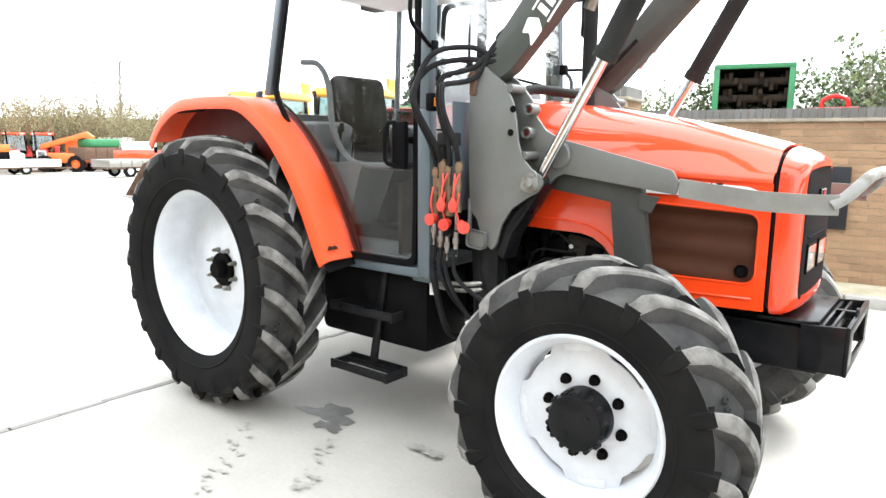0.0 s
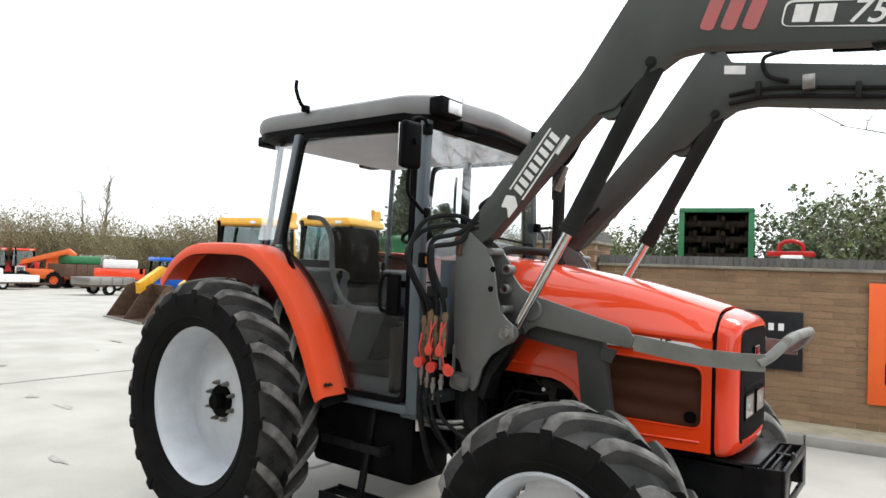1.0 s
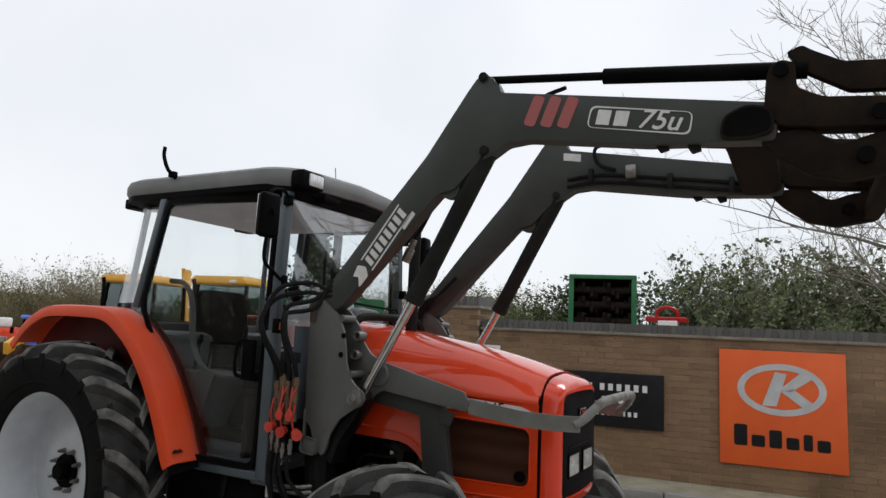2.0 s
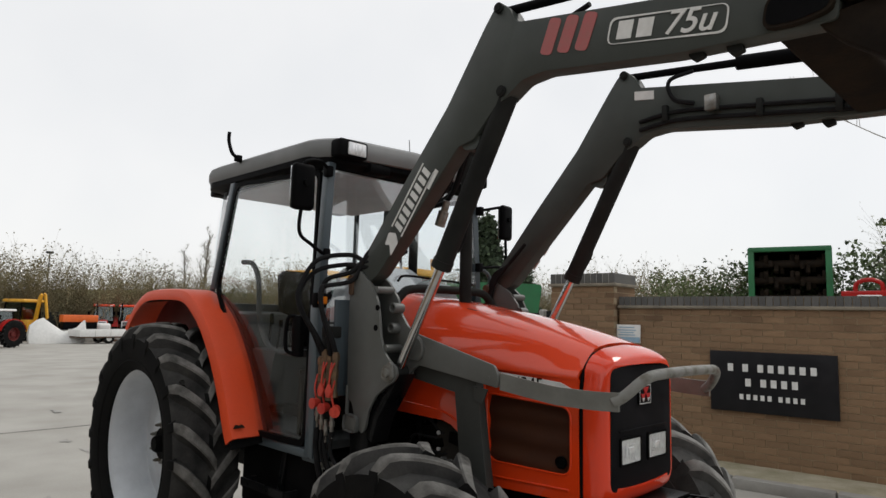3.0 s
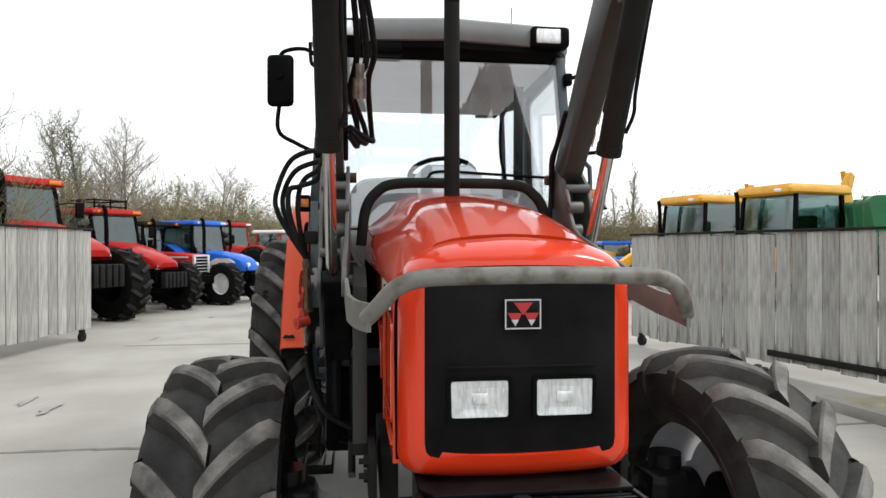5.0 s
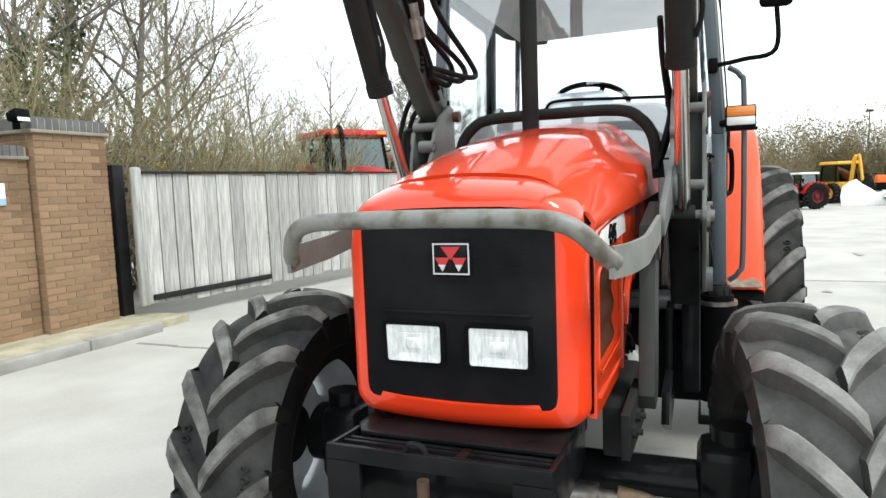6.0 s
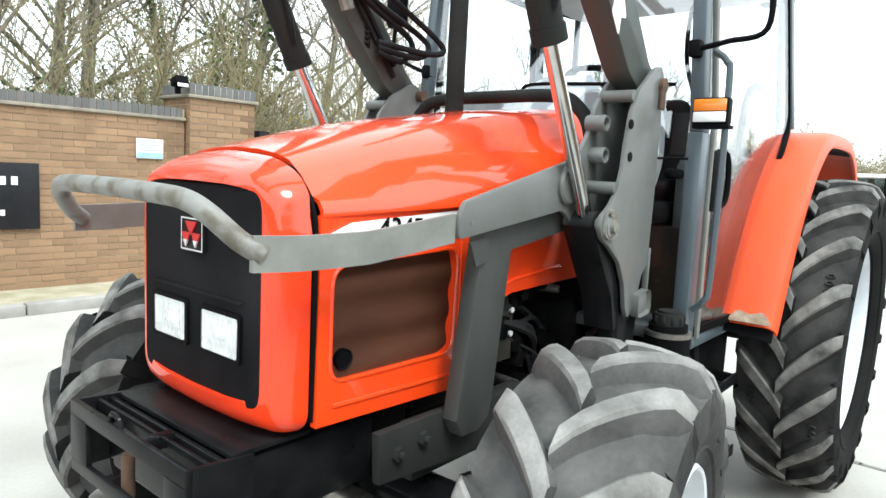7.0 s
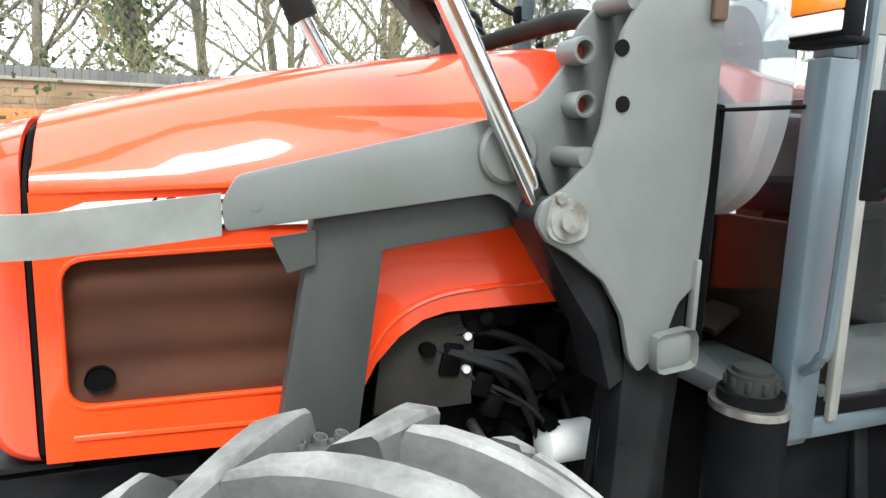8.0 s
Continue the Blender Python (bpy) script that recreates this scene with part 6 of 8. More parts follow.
for x, y, dx, dy, length, w in ((-2.92, -4.9, 0.012, 1.0, 9.2, 0.045), (-8.3, -4.0, 0.0, 1.0, 8.0, 0.05), (2.6, -5.0, 0.0, 1.0, 9.2, 0.05)):
    for k in range(int(length / 0.25)):
        o = rng.uniform(-0.012, 0.012)
        a, b = k * 0.25, (k + 1) * 0.25
        ww = w * rng.uniform(0.7, 1.2)
        box(bm, (x + dx * (a + b) / 2 + o, y + dy * (a + b) / 2, 0.002), (ww, 0.26, 0.004))
tagged(part("expansion_joint", bm, JOINT), "dark filled joints between concrete slabs", "joint", kind="structure")


def wall_y1(x):
    return 5.10 + 0.11 * x


def wall_y2(x):
    return -6.10 - 0.03 * x


def strip(name, ya, yb, x0, x1, z0, z1, mat, label, n=24):
    """A raised strip between two lines along x."""
    bm = bmesh.new()
    secs = []
    for k in range(n + 1):
        x = x0 + (x1 - x0) * k / n
        secs.append([(x, ya(x), z0), (x, ya(x), z1), (x, yb(x), z1), (x, yb(x), z0)])
    loft(bm, secs, closed=True)
    return tagged(part(name, bm, mat), label, "verge" if "verge" in name else "kerb", kind="structure")


strip("verge_1", lambda x: wall_y1(x) - 0.70, lambda x: wall_y1(x) + 0.4, -3.4, 9, -0.02, 0.085, VERGE, "dusty gravel verge below the brick wall")
strip("verge_2", lambda x: wall_y2(x) + 0.75, lambda x: wall_y2(x) - 0.4, -4.0, 9, -0.02, 0.085, VERGE, "dusty gravel verge below the brick wall")
for name, yf in (("kerb_1", lambda x: wall_y1(x) - 0.78), ("kerb_2", lambda x: wall_y2(x) + 0.83)):
    kerb = thing(name, "row of pale concrete kerb stones", "kerb", kind="structure")
    bm = bmesh.new()
    box(bm, (0, 0, 0.045), (0.905, 0.14, 0.13), 0.015)
    first = part("kerb_stone", bm, KERB, kerb)
    for k in range(13):
        x = -3.0 + 0.915 * k
        st = first if k == 0 else new("kerb_stone", first.data)
        st.parent = kerb
        st.matrix_basis = pose(x, yf(x) + rng.uniform(-0.006, 0.006), rng.uniform(-0.006, 0.006), 0, 0, math.degrees(math.atan2(yf(1) - yf(0), 1)) + rng.uniform(-0.4, 0.4))


# ---------------------------------------------------------------- signs and banners on the walls
def sign_board(m, group_label):
    sign = thing("name_sign", group_label, "sign")
    bm = bmesh.new()
    box(bm, (0, 0, 0), (1.28, 0.03, 0.67), 0.004)
    part("board", bm, SIGN_BLACK, sign)
    for z, words, h, pitch in ((0.155, (1, 1, 6), 0.095, 0.104), (-0.005, (1, 4), 0.095, 0.104), (-0.165, (5, 4), 0.065, 0.072)):
        x = -(sum(words) * pitch + 0.5 * pitch * (len(words) - 1)) / 2
        for letters in words:
            for k in range(letters):
                bm = bmesh.new()
                box(bm, (x + pitch / 2, -0.018, z), (pitch * 0.55, 0.006, h * 0.88))
                part("writing_bar", bm, DECAL_WHITE, sign)
                x += pitch
            x += 0.5 * pitch
    sign.matrix_basis = m
    return sign


def plaque(m):
    pl = thing("wall_plaque", "small white plaque with a blue foot on brick wall", "sign", group="wall plaques")
    bm = bmesh.new()
    box(bm, (0, 0, 0), (0.31, 0.012, 0.225), 0.002)
    part("plate", bm, WHITE, pl)
    bm = bmesh.new()
    box(bm, (0.0, -0.008, -0.075), (0.30, 0.004, 0.065))
    part("blue_band", bm, BLUE_PLAQUE, pl, "pale blue band")
    bm = bmesh.new()
    for z, w in ((0.08, 0.20), (0.045, 0.24), (0.015, 0.18), (-0.015, 0.22)):
        box(bm, (-0.02, -0.008, z), (w, 0.004, 0.012))
    part("writing_bar", bm, BLUE_PLAQUE, pl, "faint bars in place of writing")
    pl.matrix_basis = m
    return pl


def banner(m):
    bn = thing("dealer_banner", "bright orange banner with an oval emblem on brick wall", "banner", group="dealer banners")
    bm = bmesh.new()
    box(bm, (0, 0, 0), (1.31, 0.015, 1.32), 0.003)
    part("sheet", bm, BANNER, bn)

    def ellipse(rx, rz, n=56):
        return [(rx * math.cos(2 * math.pi * k / n), 0.22 + rz * math.sin(2 * math.pi * k / n)) for k in range(n)]
    bm = bmesh.new()
    o, i = ellipse(0.46, 0.295), ellipse(0.385, 0.225)
    loft(bm, [[(x, -0.008, z) for x, z in o], [(x, -0.014, z) for x, z in o], [(x, -0.014, z) for x, z in i], [(x, -0.008, z) for x, z in i]], closed=True, cap=False)
    for pts in (((-0.20, 0.03), (-0.05, 0.03), (0.06, 0.40), (-0.06, 0.42)), ((-0.02, 0.22), (0.20, 0.42), (0.32, 0.36), (0.10, 0.20)), ((0.0, 0.20), (0.12, 0.24), (0.33, 0.08), (0.22, 0.03))):
        plate(bm, pts, -0.011, 0.007)
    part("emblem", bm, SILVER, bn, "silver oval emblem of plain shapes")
    bm = bmesh.new()
    x = -0.50
    for w, h in ((0.14, 0.24), (0.14, 0.13), (0.13, 0.20), (0.13, 0.13), (0.09, 0.18), (0.13, 0.13)):
        plate(bm, rounded([(x, -0.44), (x + w, -0.44), (x + w, -0.44 + h), (x, -0.44 + h)], 0.02, 2), -0.010, 0.006)
        x += w + 0.045
    part("lettering_bar", bm, SIGN_BLACK, bn, "black bars in place of lettering")
    bn.matrix_basis = m
    return bn


ang1, ang2 = math.degrees(math.atan(0.11)), 180 + math.degrees(math.atan(-0.03))
sign_board(pose(-0.565, wall_y1(-0.565) - 0.035, 0.995, 0, 0, ang1), "black name board with white writing on brick wall")
sign_board(pose(-0.48, wall_y2(-0.48) + 0.035, 1.05, 0, 0, ang2), "black name board with white writing on brick wall")
plaque(pose(-2.19, wall_y1(-2.19) - 0.02, 1.485, 0, 0, ang1))
plaque(pose(-2.27, wall_y2(-2.27) + 0.02, 1.60, 0, 0, ang2))
banner(pose(1.345, wall_y1(1.345) - 0.03, 1.035, 0, 0, ang1))
banner(pose(1.78, wall_y2(1.78) + 0.03, 1.015, 0, 0, ang2))

# lamp on the wall by the second pillar
lamp = thing("flood_light", "black flood light on the wall's coping", "lamp", at=(-2.58, -5.98, 2.30))
bm = bmesh.new()
box(bm, (0, 0.06, 0.10), (0.16, 0.16, 0.10), 0.02, Matrix.Rotation(0.3, 3, "X"))
part("housing", bm, BLACK, lamp)
bm = bmesh.new()
box(bm, (0, 0.135, 0.075), (0.13, 0.012, 0.08), 0.004, Matrix.Rotation(0.3, 3, "X"))
part("lens", bm, DECAL_WHITE, lamp, "white lamp glass")
bm = bmesh.new()
box(bm, (0, 0.02, 0.02), (0.05, 0.06, 0.12), 0.005)
part("bracket", bm, BLACK, lamp)


# ---------------------------------------------------------------- gates
def board_gate(name, a, b, top, low, label, boards, rail_side=-1):
    g = thing(name, label, "gate", at=(a[0], a[1], 0), group="entrance gates")
    d = Vector((b[0] - a[0], b[1] - a[1]))
    length, ang = d.length, math.atan2(d.y, d.x)
    g.rotation_euler = (0, 0, ang)
    w = length / boards
    r = random.Random(int(length * 10))
    shapes = []
    for k in range(4):
        bm = bmesh.new()
        box(bm, (0, 0, (top + low) / 2), (w * 0.94, 0.022, top - low), 0.004, seg=1)
        shapes.append(part("board", bm, BOARD, g))
    for k in range(boards):
        ob = shapes[k] if k < 4 else new("board", shapes[k % 4].data)
        ob.parent = g
        ob.location = (w * (k + 0.5), r.uniform(-0.007, 0.007), r.uniform(-0.03, 0.03))
        ob.rotation_euler = (0, r.uniform(-0.006, 0.006), 0)
    for z in (top - 0.12, (top + low) / 2, low + 0.15):
        bm = bmesh.new()
        box(bm, (length / 2, 0.045 * rail_side, z), (length, 0.05, 0.09), 0.006)
        part("rail", bm, BOARD, g)
    bm = bmesh.new()
    box(bm, (length / 2, 0, top + 0.015), (length, 0.09, 0.03), 0.006)
    part("cap_rail", bm, GREY_DARK, g, "mossy dark cap rail")
    bm = bmesh.new()
    box(bm, (length * 0.19, -0.035 * rail_side, low + 0.10), (length * 0.36, 0.04, 0.07), 0.006)
    part("bottom_rail", bm, GREY_DARK, g, "dark bottom rail")
    bm = bmesh.new()
    cyl(bm, (length - 0.25, -0.03, 0.075), (length - 0.25, 0.03, 0.075), 0.075, n=18)
    box(bm, (length - 0.25, 0, 0.13), (0.06, 0.08, 0.12), 0.005)
    part("jockey_wheel", bm, POST_BLACK, g, "small black gate wheel")
    bm = bmesh.new()
    box(bm, (-0.05, 0, (top + 0.08 + low) / 2), (0.12, 0.10, top + 0.08 - low), 0.035, seg=3)
    part("end_post", bm, BOARD, g, "rounded weathered end post")
    return g


board_gate("yard_gate", (-3.62, 4.93), (-7.60, 3.85), 1.70, 0.14, "weathered grey boarded gate standing open", 20)
board_gate("yard_gate", (-3.82, -5.665), (-9.13, -4.82), 1.80, 0.20, "long weathered grey boarded gate standing open", 24, 1)
for x, y, h in ((-3.42, 4.98, 1.76), (-3.79, -6.04, 1.92)):
    post = thing("gate_post", "black painted steel gate post beside pillar", "post", at=(x, y, 0), group="gate posts")
    bm = bmesh.new()
    box(bm, (0, 0, h / 2), (0.16, 0.16, h), 0.008)
    part("shaft", bm, POST_BLACK, post)
    for z in (0.4, h - 0.3):
        bm = bmesh.new()
        box(bm, (-0.12, 0, z), (0.12, 0.05, 0.06), 0.008)
        part("hinge", bm, POST_BLACK, post)


# ---------------------------------------------------------------- machines in the yard
def machine_wheel(radius, width, parent, at, rim_mat, name="wheel", lugs=16):
    bm = bmesh.new()
    h, rim = width / 2, radius * 0.50
    lathe(bm, [(rim, -h * 0.8), (radius * 0.80, -h), (radius * 0.93, -h * 0.9), (radius * 0.95, 0), (radius * 0.93, h * 0.9), (radius * 0.80, h), (rim, h * 0.8)], n=28)
    wheel = part(name, bm, RUBBER, parent, "black tyre with chevron lugs")
    wheel.location = at
    shapes = {}
    for side in (-1, 1):
        for k in range(lugs):
            if side not in shapes:
                bm = bmesh.new()
                box(bm, (0, side * h * 0.5, radius * 0.955), (radius * 0.09, h * 1.0, radius * 0.10), rot=Matrix.Rotation(side * 0.55, 3, "Z"))
                lug = shapes[side] = part("lug", bm, RUBBER_TREAD, wheel)
            else:
                lug = new("lug", shapes[side].data)
                lug.parent = wheel
            lug.rotation_euler = (0, 2 * math.pi * (k + (0.5 if side > 0 else 0)) / lugs, 0)
    bm = bmesh.new()
    lathe(bm, [(rim, -h * 0.7), (rim * 0.9, -h * 0.5), (rim * 0.85, 0), (0.02, h * 0.1), (0.02, -h * 0.1), (rim * 0.8, -h * 0.2)], n=24, closed=False)
    lathe(bm, [(rim, h * 0.7), (rim * 0.9, h * 0.5), (rim * 0.85, 0.0)], n=24, closed=False)
    cyl(bm, (0, -h * 0.45, 0), (0, h * 0.45, 0), rim * 0.35, n=14)
    part("rim", bm, rim_mat, wheel, "painted rim")
    return wheel


BONNETS = {
    # x, half width, underside, top along the bonnet
    "sloped": ((-0.6, 0.46, 1.02, 1.72), (-0.1, 0.45, 1.02, 1.66), (0.4, 0.42, 1.02, 1.55), (0.9, 0.37, 1.04, 1.39), (1.18, 0.33, 1.08, 1.28), (1.25, 0.28, 1.10, 1.20)),
    "curved": ((-0.6, 0.44, 1.00, 1.60), (0.0, 0.43, 0.98, 1.56), (0.5, 0.41, 0.97, 1.49), (0.9, 0.38, 0.97, 1.38), (1.10, 0.33, 0.98, 1.25), (1.20, 0.26, 1.00, 1.12)),
    "boxy": ((-0.6, 0.31, 1.08, 1.60), (0.2, 0.31, 1.00, 1.57), (1.0, 0.30, 0.92, 1.52), (1.06, 0.29, 0.94, 1.48)),
}


def farm_tractor(at, heading, paint, roof_mat, rim_mat, label, scale=1.0, style="sloped", rf=0.62, cab_high=1.0, loader=False, stripe=None, cab_frame=BLACK, amber=False, rack=False):
    """A tractor parked in the yard, facing +x before it is turned by heading degrees."""
    t = thing("farm_tractor", label, "tractor", group="parked farm tractors")

    def zc(z):
        return 1.45 + (z - 1.45) * cab_high

    bm = bmesh.new()
    secs = []
    for x, w, low, top in BONNETS[style]:
        e = 0.10 if style != "boxy" else 0.05
        secs.append([(x, -w, low), (x, -w, top - e * 1.6), (x, -w * 0.92, top - e * 0.6), (x, -w * 0.6, top), (x, w * 0.6, top), (x, w * 0.92, top - e * 0.6), (x, w, top - e * 1.6), (x, w, low)])
    loft(bm, secs, closed=True)
    part("bonnet", bm, paint, t)
    if style == "boxy":
        bm = bmesh.new()
        box(bm, (1.08, 0, 1.20), (0.06, 0.46, 0.50), 0.01)
        grille_part = part("grille", bm, BLACK, t, "black grille in a silver frame")
        for y, z, w, h in ((-0.26, 1.20, 0.07, 0.62), (0.26, 1.20, 0.07, 0.62), (0, 1.48, 0.58, 0.06), (0, 0.92, 0.58, 0.06)):
            bm = bmesh.new()
            box(bm, (1.09, y, z), (0.08, w, h), 0.01)
            part("grille_frame", bm, LENS, grille_part, "silver surround")
        for k in range(5):
            bm = bmesh.new()
            box(bm, (1.113, 0, 1.02 + 0.09 * k), (0.012, 0.44, 0.022))
            part("grille_bar", bm, LENS, grille_part)
    else:
        bm = bmesh.new()
        loft(bm, [[(x, y * w, z) for y, z in ((-1, 0.72), (-1, top), (1, top), (1, 0.72))] for x, w, top in ((0.0, 0.30, 1.03), (0.9, 0.33, 1.05), (1.16, 0.30, 1.10))], closed=True)
        grille_part = part("grille", bm, BLACK, t, "black grille and engine sides")
        for s in (-1, 1):
            bm = bmesh.new()
            if style == "sloped":
                box(bm, (1.17, s * 0.20, 1.09), (0.10, 0.22, 0.10), 0.02)
            else:
                box(bm, (1.13, s * 0.20, 1.13), (0.10, 0.13, 0.20), 0.03)
            part("headlight", bm, LENS, grille_part, "bright headlight")
    if style == "curved":
        for s in (-1, 1):
            bm = bmesh.new()
            plate(bm, rounded([(-0.42, 0.98), (-0.25, 1.20), (0.10, 1.36), (0.62, 1.36), (0.85, 1.22), (0.40, 1.22), (0.10, 1.12), (-0.12, 0.98)], 0.03, 3), s * 0.43, 0.02)
            part("swoosh", bm, WHITE, t, "pale flash on the bonnet side")
    bm = bmesh.new()
    box(bm, (0.1, 0, 0.80), (2.3, 0.42, 0.40), 0.05)
    box(bm, (-1.3, 0, 0.82), (0.8, 0.60, 0.50), 0.06)
    cyl(bm, (0.75, -0.75, rf - 0.05), (0.75, 0.75, rf - 0.05), 0.08, n=12)
    cyl(bm, (-1.55, -0.8, 0.82), (-1.55, 0.8, 0.82), 0.11, n=12)
    box(bm, (1.25, 0, 0.78), (0.25, 0.5, 0.25), 0.03)
    part("chassis", bm, ENGINE, t, "dark chassis")
    if style == "sloped":
        for k in range(6):
            bm = bmesh.new()
            box(bm, (1.42, (k - 2.5) * 0.115, 0.80), (0.16, 0.085, 0.36), 0.02)
            part("front_weight", bm, GREY_DARK, t, "dark cast front weight")
    if stripe:
        for s in (-1, 1):
            bm = bmesh.new()
            box(bm, (0.25, s * 0.318, 1.44), (1.3, 0.016, 0.05))
            part("stripe", bm, stripe, t)
    for s in (-1, 1):
        machine_wheel(rf, 0.24 if style == "boxy" else 0.42, t, (0.75, s * (0.66 if style == "boxy" else 0.80), rf), rim_mat, "front_wheel", 14)
        machine_wheel(0.86, 0.46, t, (-1.55, s * 0.86, 0.86), rim_mat, "rear_wheel", 18)
        bm = bmesh.new()
        secs = []
        for k in range(9):
            a = math.radians(-75 + 150 * k / 8)
            x, z = -1.55 + 0.97 * math.sin(a), 0.86 + 0.97 * math.cos(a)
            secs.append([(x, s * 0.60, z), (x, s * 1.02, z), (x, s * 1.02, z - 0.05), (x, s * 0.60, z - 0.04)])
        loft(bm, secs, closed=True)
        part("fender", bm, paint, t)
    # cab
    for x0, x1, s in ((-0.55, -0.65, -1), (-0.55, -0.65, 1), (-1.75, -1.70, -1), (-1.75, -1.70, 1)):
        bm = bmesh.new()
        post_bar(bm, (x0, s * 0.70, 1.45), (x1, s * 0.62, zc(2.62)), 0.07, 0.06, 0)
        part("cab_post", bm, cab_frame, t)
    bm = bmesh.new()
    box(bm, (-1.18, 0, 1.38), (1.25, 1.40, 0.22), 0.05)
    box(bm, (-1.55, 0, 1.72), (0.30, 0.5, 0.6), 0.08)
    part("cab_base", bm, BLACK, t, "black cab base and seat")
    for s in (-1, 1):
        bm = bmesh.new()
        bm.faces.new([bm.verts.new(p) for p in ((-0.58, s * 0.69, 1.5), (-0.66, s * 0.61, zc(2.58)), (-1.69, s * 0.61, zc(2.58)), (-1.74, s * 0.69, 1.5))])
        solid(bm, 0.006)
        part("side_pane", bm, TINTED, t, "cab side glass").visible_shadow = False
    for x0, x1 in ((-0.54, -0.63), (-1.76, -1.71)):
        bm = bmesh.new()
        bm.faces.new([bm.verts.new(p) for p in ((x0, -0.68, 1.52), (x0, 0.68, 1.52), (x1, 0.60, zc(2.58)), (x1, -0.60, zc(2.58)))])
        solid(bm, 0.006)
        part("pane", bm, TINTED, t, "cab glass").visible_shadow = False
    bm = bmesh.new()
    loft(bm, [[(-1.19 + (x + 1.19) * k, y * k, zc(z)) for x, y in rounded([(-0.45, -0.74), (-0.45, 0.74), (-1.92, 0.74), (-1.92, -0.74)], 0.12)] for k, z in ((0.96, 2.60), (1.0, 2.64), (1.0, 2.70), (0.94, 2.78))], closed=True)
    roof_part = part("roof", bm, roof_mat, t)
    for s in (-1, 1):
        bm = bmesh.new()
        box(bm, (-0.45, s * 0.5, zc(2.69)), (0.06, 0.22, 0.07), 0.01)
        part("roof_light", bm, AMBER if amber else LENS, roof_part, "amber roof lamp" if amber else "roof work light")
        bm = bmesh.new()
        tube(bm, [(-0.60, s * 0.68, zc(2.2)), (-0.50, s * 0.85, zc(2.25)), (-0.48, s * 0.98, zc(2.2))], 0.012, 6, 3)
        box(bm, (-0.48, s * 1.0, zc(2.08)), (0.05, 0.16, 0.28), 0.02)
        part("mirror", bm, BLACK, t, "black mirror on an arm")
    bm = bmesh.new()
    tube(bm, [(-0.35, -0.42, 1.5), (-0.35, -0.44, zc(2.4)), (-0.36, -0.46, zc(2.75)), (-0.42, -0.48, zc(2.85))], 0.05, 10, 4)
    part("exhaust_pipe", bm, BLACK, t, "black exhaust pipe")
    if rack:
        bm = bmesh.new()
        for x in (-1.75, -0.75):
            for y in (-0.45, 0, 0.45):
                box(bm, (x, y, zc(2.92)), (0.03, 0.03, 0.30))
        for x in (-1.75, -0.75):
            for z in (2.86, 3.06):
                box(bm, (x, 0, zc(z)), (0.035, 0.94, 0.035))
        for y in (-0.45, 0.45):
            box(bm, (-1.25, y, zc(3.06)), (1.03, 0.035, 0.035))
        part("roof_rack", bm, BLACK, roof_part, "black tube rack on the roof")
    if loader:
        for s in (-1, 1):
            bm = bmesh.new()
            plate(bm, [(-0.35, 1.0), (-0.10, 1.0), (0.05, 2.1), (0.25, 2.75), (1.55, 3.05), (1.55, 3.22), (0.10, 2.95), (-0.20, 2.2)], s * 0.52, 0.10, bevel=0.006)
            part("loader_arm", bm, BLACK_PAINT, t, "black loader arm")
        bm = bmesh.new()
        plate(bm, [(1.45, 2.95), (1.75, 2.90), (2.05, 3.25), (1.50, 3.38)], 0, 1.25, bevel=0.006)
        part("loader_carriage", bm, BLACK_PAINT, t, "black loader carriage")
    t.matrix_basis = pose(at[0], at[1], ground_z(at[0]), 0, 0, heading) @ Matrix.Scale(scale, 4)
    return t


farm_tractor((-11.75, -6.72), 58, CASE_RED, CASE_RED, BLACK, "large crimson tractor parked in a row on concrete", 1.22, cab_high=0.74, amber=True)
farm_tractor((-14.12, -5.81), 58, CASE_RED, CASE_RED, BLACK, "crimson tractor with black cab and roof rack parked in a row", 0.97, cab_high=0.80, amber=True, rack=True)
farm_tractor((-15.9, -5.3), 56, YARD_RED, GREY_DARK, WHITE, "older red tractor with silver grille parked in a row", 0.88, "boxy", rf=0.46, cab_high=0.80, stripe=WHITE, amber=True)
farm_tractor((-16.54, -4.19), 60, BLUE, BLUE, WHITE, "bright blue tractor with white wheel rims", 0.90, "curved", cab_high=0.80)
farm_tractor((-20.6, -4.2), 55, CASE_RED, CASE_RED, RED_DARK, "red tractor with red cab roof among the row", 0.98, cab_high=0.80, cab_frame=CASE_RED)
farm_tractor((-19.61, -2.17), 58, YARD_RED, WHITE, WHITE, "red tractor with white cab roof and grey wheel rims", 0.90, "boxy", rf=0.42, cab_high=0.70, stripe=WHITE, cab_frame=YARD_RED)
farm_tractor((-26.85, -0.62), 74, YARD_RED, WHITE, WHITE, "red tractor with a raised black front loader", 0.99, "boxy", rf=0.74, cab_high=0.80, loader=True, stripe=WHITE)
farm_tractor((-39.5, 1.7), -70, YARD_RED, WHITE, WHITE, "red tractor with a white cab frame far off", 0.90, "boxy", rf=0.42, cab_high=0.72, cab_frame=WHITE)
farm_tractor((-41.2, 5.0), -60, CASE_RED, WHITE, RED_DARK, "dark red tractor far off by the trees", 0.88, cab_high=0.75)
farm_tractor((-51.5, 14.6), -20, YARD_RED, RED, ORANGE, "red tractor with red roof far off", 1.0, "boxy", rf=0.42)
farm_tractor((-51.0, 16.2), -25, YARD_RED, RED, ORANGE, "red tractor with red roof far off", 1.0, "boxy", rf=0.42)
farm_tractor((-17.6, 7.4), 172, BLUE, BLUE, WHITE, "small blue tractor half hidden behind a bucket", 0.62, "curved")


